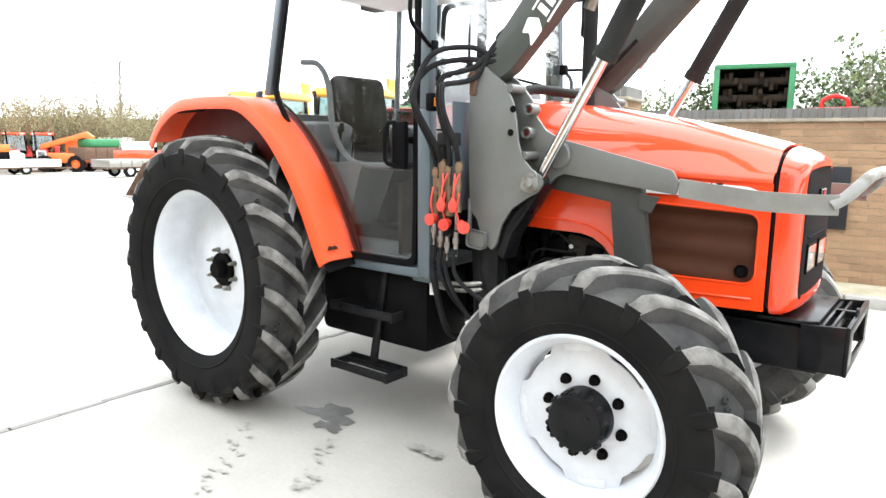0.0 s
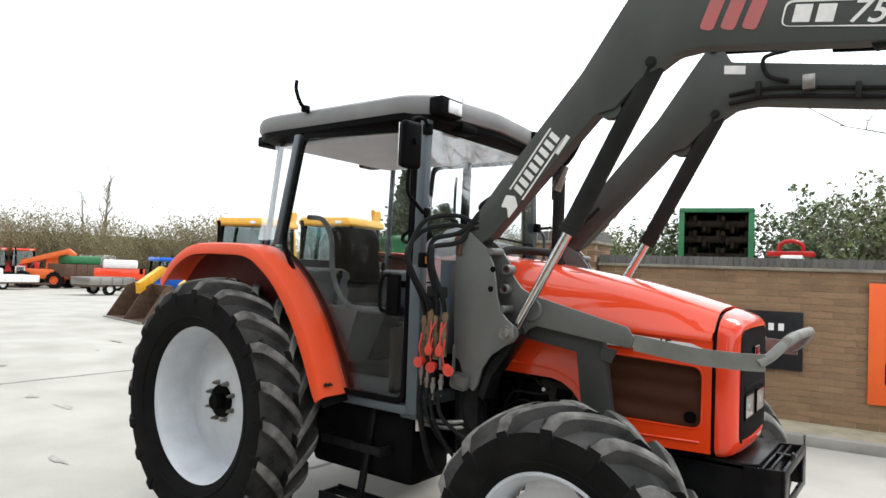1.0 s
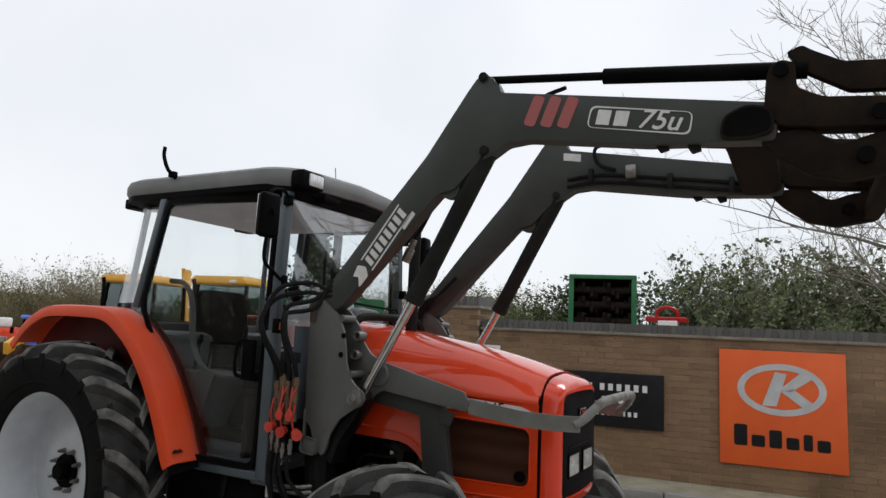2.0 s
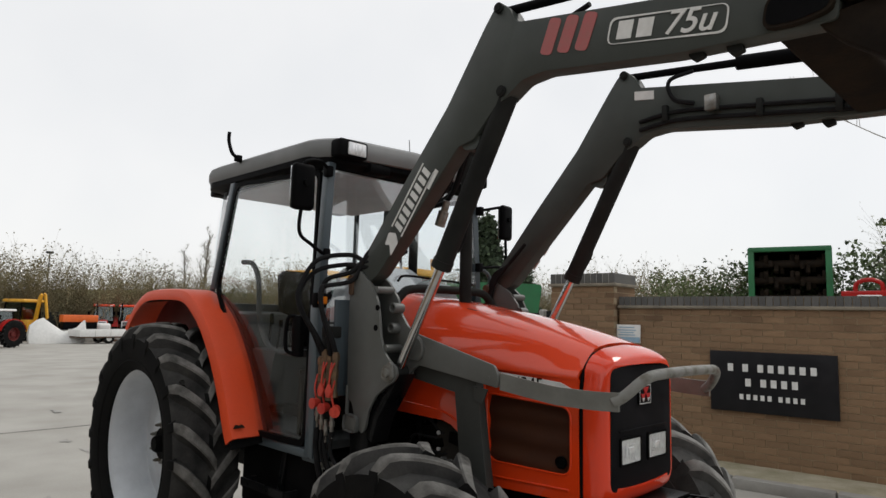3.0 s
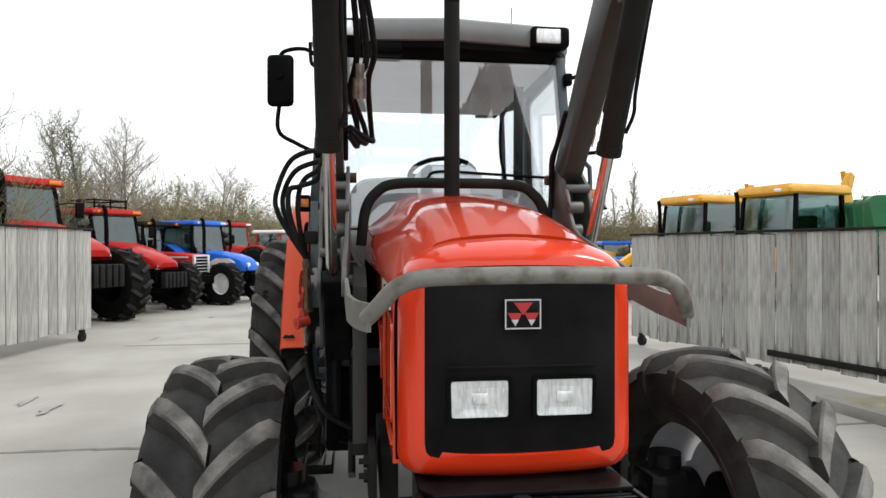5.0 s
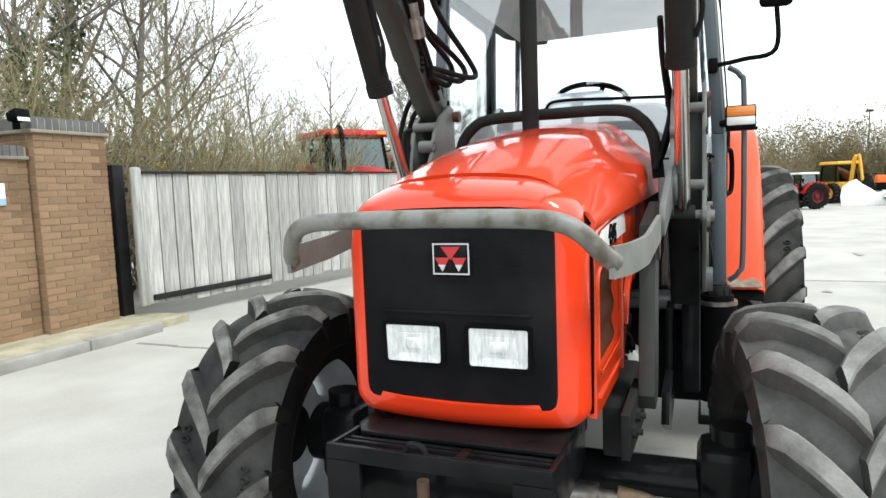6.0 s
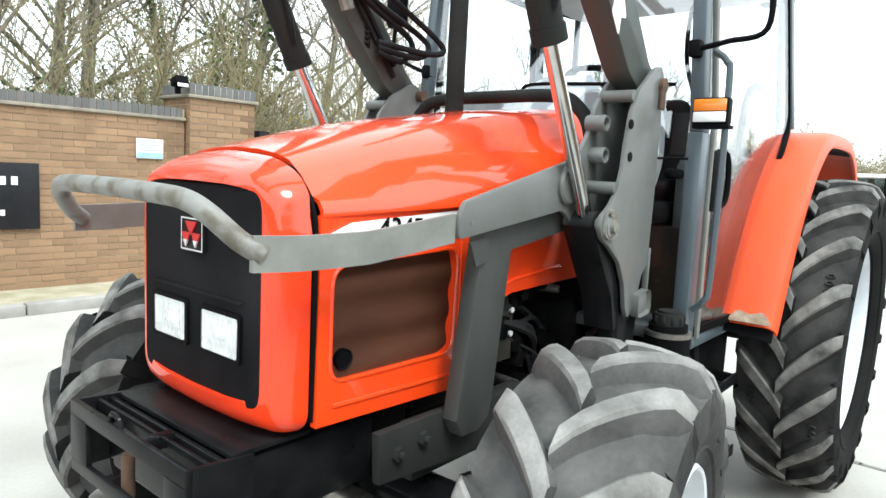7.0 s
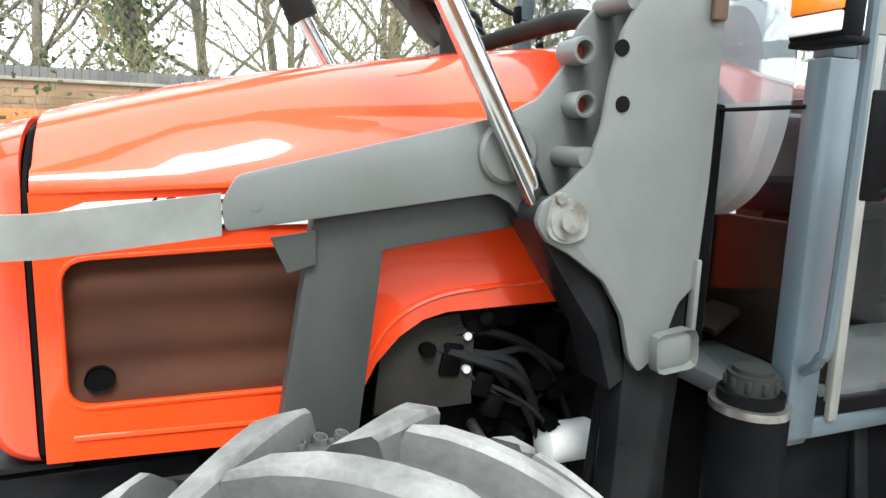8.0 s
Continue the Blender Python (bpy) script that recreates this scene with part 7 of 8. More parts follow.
def backhoe(at, heading, label):
    t = thing("backhoe_loader", label, "digger", group="yellow diggers")
    bm = bmesh.new()
    box(bm, (0.0, 0, 1.05), (3.0, 1.3, 0.8), 0.10)
    box(bm, (1.2, 0, 1.35), (1.1, 1.0, 0.35), 0.08)
    part("body", bm, YELLOW, t)
    for s in (-1, 1):
        machine_wheel(0.70, 0.45, t, (-0.7, s * 0.85, 0.70), YELLOW, "rear_wheel", 16)
        machine_wheel(0.50, 0.34, t, (1.35, s * 0.80, 0.50), YELLOW, "front_wheel", 14)
        for x0, x1 in ((0.45, 0.35), (-1.0, -1.0)):
            bm = bmesh.new()
            post_bar(bm, (x0, s * 0.80, 1.45), (x1, s * 0.74, 2.66), 0.08, 0.07, 0)
            part("cab_post", bm, BLACK, t)
        bm = bmesh.new()
        bm.faces.new([bm.verts.new(p) for p in ((0.42, s * 0.78, 1.5), (0.34, s * 0.73, 2.62), (-0.98, s * 0.73, 2.62), (-0.98, s * 0.78, 1.5))])
        solid(bm, 0.006)
        part("side_pane", bm, TINTED, t, "cab side glass").visible_shadow = False
    for x0, x1 in ((0.44, 0.36), (-1.0, -1.0)):
        bm = bmesh.new()
        bm.faces.new([bm.verts.new(p) for p in ((x0, -0.78, 1.5), (x0, 0.78, 1.5), (x1, 0.72, 2.62), (x1, -0.72, 2.62))])
        solid(bm, 0.006)
        part("pane", bm, TINTED, t, "cab glass").visible_shadow = False
    bm = bmesh.new()
    box(bm, (-0.75, 0, 1.85), (0.30, 0.5, 0.7), 0.08)
    part("seat", bm, BLACK, t)
    bm = bmesh.new()
    loft(bm, [[(-0.33 + (x + 0.33) * k, y * k, z) for x, y in rounded([(0.62, -0.85), (0.62, 0.85), (-1.25, 0.85), (-1.25, -0.85)], 0.12)] for k, z in ((0.96, 2.64), (1.0, 2.68), (1.0, 2.76), (0.92, 2.86))], closed=True)
    roof_part = part("roof", bm, YELLOW, t)
    bm = bmesh.new()
    box(bm, (0.60, 0.5, 2.72), (0.06, 0.2, 0.08), 0.01)
    part("roof_light", bm, LENS, roof_part)
    bm = bmesh.new()
    plate(bm, [(-1.6, 0.9), (-1.40, 0.9), (-1.78, 3.0), (-1.95, 3.25), (-2.06, 3.15), (-1.95, 2.8)], 0.16, 0.16, bevel=0.01)
    part("boom", bm, YELLOW, t, "yellow folded boom")
    bm = bmesh.new()
    plate(bm, [(-1.98, 3.30), (-2.15, 3.2), (-2.45, 1.6), (-2.32, 1.5), (-2.12, 2.6)], -0.04, 0.13, bevel=0.01)
    part("dipper", bm, YELLOW, t, "yellow dipper arm")
    bm = bmesh.new()
    tube(bm, [(0.75, -0.55, 1.5), (0.75, -0.55, 2.5), (0.80, -0.55, 2.75)], 0.05, 8, 3)
    part("exhaust_pipe", bm, BLACK, t)
    t.matrix_basis = pose(at[0], at[1], ground_z(at[0]), 0, 0, heading) @ Matrix.Scale(1.05, 4)
    return t


backhoe((-12.5, 9.8), -78, "yellow backhoe digger parked behind the boarded gate")
backhoe((-15.7, 9.3), -74, "yellow backhoe digger parked behind the boarded gate")
backhoe((-53.0, 9.4), -150, "yellow digger far off by the trees")

# green tank trailer behind the pillar
t = thing("tank_trailer", "green steel trailer behind the brick pillar", "trailer")
bm = bmesh.new()
loft(bm, [[(-2.2, y, z) for y, z in rounded([(-0.9, 1.35), (0.9, 1.35), (1.1, 2.55), (-1.1, 2.55)], 0.15)], [(2.0, y, z) for y, z in rounded([(-0.9, 1.35), (0.9, 1.35), (1.1, 2.55), (-1.1, 2.55)], 0.15)], [(2.5, y * 0.7, z * 0.9 + 0.3) for y, z in rounded([(-0.9, 1.35), (0.9, 1.35), (1.1, 2.55), (-1.1, 2.55)], 0.15)]], closed=True)
for x in (-1.6, -0.6, 0.4, 1.4):
    box(bm, (x, 0, 1.95), (0.08, 2.16, 1.24), 0.01)
part("body", bm, GREEN, t)
bm = bmesh.new()
box(bm, (0, 0, 1.15), (5.0, 0.9, 0.2), 0.02)
box(bm, (3.0, 0, 0.9), (1.4, 0.15, 0.15), 0.02)
part("chassis", bm, RUST, t)
for s in (-1, 1):
    machine_wheel(0.60, 0.42, t, (-0.5, s * 0.95, 0.60), WHITE)
t.matrix_basis = pose(-10.8, 11.6, ground_z(-10.8), 0, 0, 150)

# muck spreader with an open back, seen over the wall
t = thing("muck_spreader", "green open-backed muck spreader with rusty beaters over the wall", "trailer")
bm = bmesh.new()
for s in (-1, 1):
    box(bm, (0, s * 0.92, 2.6), (3.2, 0.08, 1.7), 0.02)
    box(bm, (-1.55, s * 0.88, 2.6), (0.12, 0.14, 1.75), 0.015)
box(bm, (0, 0, 1.75), (3.2, 1.84, 0.10), 0.02)
box(bm, (1.55, 0, 2.6), (0.08, 1.84, 1.7), 0.02)
box(bm, (-1.55, 0, 3.42), (0.14, 1.9, 0.12), 0.015)
part("body", bm, GREEN, t)
# added dark sheets on sides, back and top: the deep shade inside, as colour
bm = bmesh.new()
for s in (-1, 1):
    box(bm, (0.0, s * 0.865, 2.6), (2.9, 0.02, 1.55), 0.004)
box(bm, (1.48, 0, 2.6), (0.02, 1.7, 1.55), 0.004)
box(bm, (0.0, 0, 3.40), (3.1, 1.86, 0.05), 0.01)
part("lining", bm, DARK_STEEL_SHADE, t, "dark sheets put in for the shaded inside")
# rusty beaters, coloured near-black to paint in the shade
for z in (2.15, 2.62, 3.05):
    bm = bmesh.new()
    cyl(bm, (-1.35, -0.85, z), (-1.35, 0.85, z), 0.10, n=12)
    for k in range(14):
        a = k * 1.1
        rot = Matrix.Rotation(a, 3, "Y")
        box(bm, Vector((-1.35, -0.78 + 0.12 * k, z)) + rot @ Vector((0, 0, 0.14)), (0.16, 0.10, 0.22), 0.01, rot)
    part("beater", bm, DARK_STEEL_SHADE, t, "rusty beater drum darkened for the inside's shade")
bm = bmesh.new()
box(bm, (0, 0, 1.55), (4.2, 0.9, 0.2), 0.02)
part("chassis", bm, RUST, t)
for s in (-1, 1):
    machine_wheel(0.75, 0.45, t, (0, s * 1.15, 0.75), WHITE)
t.matrix_basis = pose(-3.86, 16.9, 0.14, 0, 0, 104)
t = thing("hay_tedder", "red and white implement standing behind the wall", "implement", at=(-1.3, 13.2, 0))
bm = bmesh.new()
box(bm, (0, 0, 2.30), (0.95, 0.4, 0.12), 0.03)
box(bm, (0, 0, 1.15), (0.15, 0.15, 2.3), 0.01)
tube(bm, [(-0.25, 0, 2.33), (-0.22, 0, 2.52), (0, 0, 2.60), (0.22, 0, 2.52), (0.25, 0, 2.33)], 0.045, 8, 4)
part("frame", bm, CASE_RED, t)
bm = bmesh.new()
box(bm, (0.05, -0.1, 2.18), (0.45, 0.35, 0.18), 0.03)
part("cover", bm, WHITE, t)

# brown bucket and loader arms beside the yard's middle
t = thing("loader_bucket", "rusty brown digger bucket resting on the concrete", "bucket", at=(-15.95, 5.50, ground_z(-15.95)))
prof = [(0.0, 0.0), (0.85, 0.02), (0.95, 0.15), (0.92, 0.60), (0.75, 0.98)]
bm = bmesh.new()
loft(bm, [[(x, -1.3, z) for x, z in prof], [(x, 1.3, z) for x, z in prof]])
solid(bm, 0.03)
for y in (-1.3, 0.0, 1.3):
    plate(bm, [(0.0, 0.0), (0.85, 0.02), (0.95, 0.15), (0.92, 0.60), (0.75, 0.98), (0.55, 0.90)], y, 0.03)
part("shell", bm, RUST, t)
bm = bmesh.new()
box(bm, (0.02, 0, 0.02), (0.16, 2.62, 0.035), 0.005)
part("cutting_edge", bm, STEEL, t, "worn bare cutting edge")
t.rotation_euler = (0, 0, radians(82))
t = thing("loader_mast", "yellow and blue loader frame behind the bucket", "implement", at=(-15.9, 7.2, ground_z(-15.9)))
for y in (-0.6, 0.6):
    bm = bmesh.new()
    plate(bm, [(-1.6, 0.75), (-1.5, 1.15), (0.2, 1.45), (1.3, 1.0), (1.25, 0.72), (0.2, 1.18)], y, 0.14, bevel=0.01)
    part("arm", bm, YELLOW, t, "yellow loader arm")
bm = bmesh.new()
box(bm, (-0.1, 0, 1.0), (0.9, 0.8, 0.5), 0.08)
box(bm, (-0.1, 0, 0.4), (0.3, 1.2, 0.8), 0.05)
part("mount", bm, BLUE, t)
t.rotation_euler = (0, 0, radians(-60))


def flat_trailer(at, heading, side_mat, label, z0=0.75, h=0.5, length=3.2, load=None):
    t = thing("farm_trailer", label, "trailer", group="parked trailers")
    for s in (-1, 1):
        bm = bmesh.new()
        box(bm, (0, s * 0.9, z0 + h / 2), (length, 0.05, h), 0.01)
        for k in range(5):
            box(bm, (-length / 2 + length * k / 4, s * 0.94, z0 + h / 2), (0.06, 0.05, h), 0.005)
        part("side_board", bm, side_mat, t)
    for x in (-length / 2, length / 2):
        bm = bmesh.new()
        box(bm, (x, 0, z0 + h / 2), (0.05, 1.8, h), 0.01)
        part("end_board", bm, side_mat, t)
    bm = bmesh.new()
    box(bm, (0, 0, z0 - 0.05), (length, 1.8, 0.1), 0.01)
    box(bm, (length / 2 + 0.6, 0, z0 - 0.15), (1.2, 0.12, 0.12), 0.01)
    part("bed", bm, RUST, t)
    for s in (-1, 1):
        machine_wheel(0.36, 0.22, t, (-0.1, s * 0.8, 0.36), WHITE, "wheel", 10)
    if load:
        bm = bmesh.new()
        box(bm, (0, 0, z0 + h + 0.3), (length * 0.7, 1.5, 0.6), 0.12)
        part("load", bm, load, t)
    t.matrix_basis = pose(at[0], at[1], ground_z(at[0]), 0, 0, heading)
    return t


flat_trailer((-36.6, 15.0), 95, STEEL, "galvanised low trailer parked on the yard", 0.6, 0.42, 2.6)
flat_trailer((-48.4, 19.0), 100, RUST, "brown tipping trailer with a green load parked far off", 0.95, 0.8, 3.4, GREEN)
flat_trailer((-43.5, 19.5), 60, RED, "red trailer with white sheet parked far off", 0.8, 0.7, 3.0, WHITE)
flat_trailer((-52.0, 22.0), 60, WHITE, "white trailer parked far off", 1.0, 0.9, 3.6, WHITE)


flat_trailer((-46.5, 13.2), 95, WHITE, "low white trailer parked far off", 0.5, 0.45, 4.0)

# orange telehandler
t = thing("telehandler", "orange telescopic handler parked far off", "handler")
bm = bmesh.new()
box(bm, (0, 0, 1.0), (3.2, 1.4, 0.7), 0.12)
box(bm, (0.4, 0.4, 1.75), (1.0, 0.7, 1.0), 0.1)
part("body", bm, ORANGE, t)
bm = bmesh.new()
plate(bm, [(-1.6, 1.6), (-1.5, 1.95), (1.7, 2.85), (2.2, 2.5), (2.1, 2.25), (1.6, 2.45)], -0.3, 0.32, bevel=0.02)
part("boom", bm, ORANGE, t, "raised orange boom")
for s in (-1, 1):
    for x in (-1.1, 1.1):
        machine_wheel(0.60, 0.42, t, (x, s * 0.85, 0.60), ORANGE, "wheel", 14)
t.matrix_basis = pose(-49.5, 17.2, ground_z(-49.5), 0, 0, 40)

# a lamp post and stacked goods at the far edge of the yard
t = thing("lamp_post", "slim grey lamp post by the far hedge", "lamp", at=(-60.0, 12.8, -0.74))
bm = bmesh.new()
cyl(bm, (0, 0, 0), (0, 0, 7.0), 0.07, 0.045, 10)
part("pole", bm, GREY_DARK, t)
bm = bmesh.new()
box(bm, (0, 0, 7.05), (0.5, 0.5, 0.18), 0.04)
part("lamp_head", bm, GREY_DARK, t)
t = thing("crate_stack", "stack of dark crates under a sheet far off", "crates", at=(-53.8, 11.2, -0.74))
bm = bmesh.new()
for k, (y, w, h) in enumerate(((-0.9, 1.1, 1.5), (0.3, 1.2, 2.1), (1.4, 0.9, 1.7))):
    box(bm, (0.1 * k, y, h / 2), (1.0, w, h), 0.04)
part("crates", bm, GREY_DARK, t)
t = thing("salt_spreader", "orange and black implement on a pale concrete block", "implement", at=(-49.3, 12.3, -0.74))
bm = bmesh.new()
box(bm, (0, 0, 0.45), (1.0, 2.6, 0.9), 0.03)
part("block", bm, KERB, t, "pale concrete block")
bm = bmesh.new()
box(bm, (0, 0, 1.70), (0.9, 2.3, 0.5), 0.05)
part("hopper", bm, ORANGE, t)
bm = bmesh.new()
box(bm, (0.05, 0, 1.18), (0.8, 2.2, 0.55), 0.04)
part("frame", bm, BLACK, t)
t = thing("bagged_goods", "white wrapped bags on a pallet far off", "bags", at=(-50.4, 14.4, -0.74))
bm = bmesh.new()
for dx, dy, z in ((0, -0.7, 0.45), (0, 0.35, 0.45), (0.1, -0.2, 1.05), (-0.1, 1.1, 0.4)):
    box(bm, (dx, dy, z), (1.0, 0.95, 0.62), 0.18, seg=3)
part("sacks", bm, WHITE, t)
bm = bmesh.new()
box(bm, (0, 0.2, 0.08), (1.2, 2.6, 0.14), 0.02)
part("pallet", bm, RUST, t)

# long pale planks and a wrapped machine beside the white trailer
t = thing("wrapped_machine", "machine under a pale crumpled sheet far off", "machine", at=(-48.0, 10.6, -0.74))
bm = bmesh.new()
r = random.Random(8)
secs = []
for k in range(9):
    x = -1.6 + 0.4 * k
    hgt = 1.25 + 0.45 * math.sin(k * 0.9) + r.uniform(-0.12, 0.12)
    w = 0.85 + r.uniform(-0.08, 0.08)
    secs.append([(x, -w, 0.0), (x + r.uniform(-0.1, 0.1), -w * 0.95, hgt * 0.55), (x, -w * 0.55, hgt), (x, w * 0.5, hgt + r.uniform(-0.1, 0.1)), (x + r.uniform(-0.1, 0.1), w * 0.95, hgt * 0.5), (x, w, 0.0)])
loft(bm, secs, closed=True)
part("sheet", bm, WHITE, t)
t.rotation_euler = (0, 0, radians(80))


# ---------------------------------------------------------------- trees and hedges
def ring_mesh(segs, sides):
    """Tapered limbs as one mesh: rows of (start, end, radius at start, radius at end)."""
    verts, faces = [], []
    for p, q, r0, r1 in segs:
        d = q - p
        if d.length < 1e-5:
            continue
        u, v = ring_frame(d)
        base = len(verts)
        for c, r in ((p, r0), (q, r1)):
            for k in range(sides):
                a = 2 * math.pi * k / sides
                verts.append(c + r * (math.cos(a) * u + math.sin(a) * v))
        for k in range(sides):
            faces.append((base + k, base + (k + 1) % sides, base + sides + (k + 1) % sides, base + sides + k))
    return verts, faces


def grow(seed, height, spread=0.5, start=0.25, limbs=16, up=0.35, twigs=7, trunk_r=0.014, steep=0.0):
    """Limbs and twigs of a bare tree, standing at the origin."""
    r = random.Random(seed)
    thick, thin = [], []
    tips = []

    def jitter(v, k):
        return (v + Vector((r.uniform(-k, k), r.uniform(-k, k), r.uniform(-k, k)))).normalized()

    def limb(p, d, length, rad, level):
        n = 4 if level < 2 else 3
        pts = [p]
        for i in range(n):
            d = jitter(d, 0.16 + 0.05 * level)
            d = (d + Vector((0, 0, up * 0.22))).normalized()
            pts.append(pts[-1] + d * length / n)
        for i in range(n):
            a, b = rad * (1 - 0.8 * i / n), rad * (1 - 0.8 * (i + 1) / n)
            (thick if level < 2 else thin).append((pts[i], pts[i + 1], a, b))
        if level < 3:
            kids = (7, 9, twigs)[level]
            for k in range(kids):
                t = r.uniform(0.25, 1.0)
                i = min(int(t * n), n - 1)
                q = pts[i].lerp(pts[i + 1], t * n - i)
                side = Vector((r.uniform(-1, 1), r.uniform(-1, 1), r.uniform(-0.2, 0.9))).normalized()
                limb(q, (d * 0.55 + side * 0.75).normalized(), length * r.uniform(0.35, 0.6), rad * 0.42, level + 1)
        else:
            tips.append(pts[-1])

    h = height
    p, d = Vector((0, 0, -0.1)), Vector((r.uniform(-0.05, 0.05), r.uniform(-0.05, 0.05), 1)).normalized()
    trunk = [p]
    for i in range(8):
        d = jitter(d, 0.06)
        trunk.append(trunk[-1] + d * h * 0.85 / 8)
    rad = h * trunk_r
    for i in range(8):
        thick.append((trunk[i], trunk[i + 1], rad * (1 - 0.85 * i / 8), rad * (1 - 0.85 * (i + 1) / 8)))
    for k in range(limbs):
        t = start + (0.97 - start) * k / (limbs - 1)
        i = min(int(t * 8), 7)
        q = trunk[i].lerp(trunk[i + 1], t * 8 - i)
        a = k * 2.4 + r.uniform(-0.4, 0.4)
        out = Vector((math.cos(a), math.sin(a), 0.45 + steep + 0.6 * t)).normalized()
        limb(q, out, h * spread * (1.15 - 0.75 * t) * r.uniform(0.75, 1.15), rad * 0.42 * (1.1 - 0.7 * t), 1)
    return thick, thin, tips


def leaf_cards(points, size, n, seed, jitter):
    """Small folded leaves round the given points: each is two triangles with a fold."""
    r = random.Random(seed)
    verts, faces = [], []
    for p in points:
        for _ in range(n):
            c = p + Vector((r.gauss(0, jitter), r.gauss(0, jitter), r.gauss(0, jitter)))
            a = Vector((r.uniform(-1, 1), r.uniform(-1, 1), r.uniform(-1, 1))).normalized()
            b = a.orthogonal().normalized()
            s = size * r.uniform(0.6, 1.3)
            base = len(verts)
            verts += [c - a * s * 0.5, c + b * s * 0.35 + a.cross(b) * s * 0.1, c + a * s * 0.5, c - b * s * 0.35 + a.cross(b) * s * 0.1]
            faces += [(base, base + 1, base + 2), (base, base + 2, base + 3)]
    return verts, faces


def bare_tree(seed, height, label, twig_mat=TWIG, ivy=False, buds=None, bud_size=0.05, **kw):
    t = thing("tree", label, "tree", group="bare winter trees")
    thick, thin, tips = grow(seed, height, **kw)
    v, f = ring_mesh(thick, 6)
    raw("trunk", v, f, BARK, t, smooth=True)
    v, f = ring_mesh([(a, b, max(ra, 0.006), max(rb, 0.004)) for a, b, ra, rb in thin], 3)
    raw("crown", v, f, twig_mat, t, "fine bare twigs")
    if ivy:
        pts = [a.lerp(b, k / 5) for a, b, ra, rb in thick[:11] for k in range(6)]
        v, f = leaf_cards(pts, 0.14, 34, seed, 0.22)
        raw("ivy", v, f, IVY, t, "dark ivy on the trunk")
    if buds:
        v, f = leaf_cards(tips, bud_size, 2, seed, 0.12)
        raw("young_foliage", v, f, buds, t, "sparse young leaves")
    return t


def shrub(seed, w, h, label, leaf, stems=70, leaves=2600, size=0.07, twig=TWIG, name="shrub"):
    t = thing(name, label, "shrub", group="shrubs behind the walls")
    r = random.Random(seed)
    segs, pts = [], []
    for k in range(stems):
        p = Vector((r.gauss(0, w * 0.16), r.gauss(0, w * 0.16), 0))
        a = r.uniform(0, 6.28)
        d = Vector((math.cos(a) * r.uniform(0.1, 0.6), math.sin(a) * r.uniform(0.1, 0.6), 1)).normalized()
        length = h * r.uniform(0.6, 1.05)
        rad = 0.022
        for i in range(5):
            d = (d + Vector((r.uniform(-0.2, 0.2), r.uniform(-0.2, 0.2), r.uniform(-0.08, 0.05)))).normalized()
            q = p + d * length / 5
            segs.append((p, q, rad, rad * 0.75))
            if i > 0:
                for _ in range(8):
                    e = (d + Vector((r.uniform(-1, 1), r.uniform(-1, 1), r.uniform(-0.3, 0.7)))).normalized()
                    p2 = p.lerp(q, r.random())
                    q2 = p2 + e * length * 0.15
                    segs.append((p2, q2, rad * 0.5, rad * 0.3))
                    pts.append(q2)
            p, rad = q, rad * 0.75
        pts.append(p)
    v, f = ring_mesh(segs, 3)
    raw("branchwork", v, f, twig, t, "tangled thin stems")
    if leaf:
        r.shuffle(pts)
        v, f = leaf_cards(pts, size, max(1, leaves // max(len(pts), 1)), seed + 1, 0.045 * h / 3)
        raw("foliage", v, f, leaf, t, "small scattered leaves")
    return t


def place(ob, x, y, z=0.0, turn=0.0, s=1.0):
    ob.matrix_basis = pose(x, y, z, 0, 0, turn) @ Matrix.Scale(s, 4)
    return ob


def again(ob, x, y, z=0.0, turn=0.0, s=1.0):
    c = copy_thing(ob, pose(x, y, z, 0, 0, turn))
    c.scale = (s, s, s)
    return c


rt = random.Random(77)
oak = bare_tree(3, 11.0, "tall bare tree with spreading limbs", spread=0.42)
ivy_tree = bare_tree(8, 10.5, "bare tree with ivy up its trunk", ivy=True, spread=0.34, steep=0.3)
pale_tree = bare_tree(15, 8.5, "slender bare tree with budding twigs", TWIG_GREEN, spread=0.40, buds=BUSH, steep=0.3)
poplar = bare_tree(21, 13.0, "narrow upright bare poplar", TWIG, spread=0.20, steep=1.6, start=0.12, limbs=16)
old_tree = bare_tree(33, 9.0, "broad bare tree with drooping twigs", spread=0.62, up=0.1, twigs=8)
place(old_tree, 5.2, 14.0, 0, 40, 1.05)
again(old_tree, 8.0, 17.0, 0, 160, 1.1)
again(old_tree, 3.9, 12.6, 0, 215, 1.0)

# behind the second wall
place(oak, -3.6, -11.5, 0, 0, 1.0)
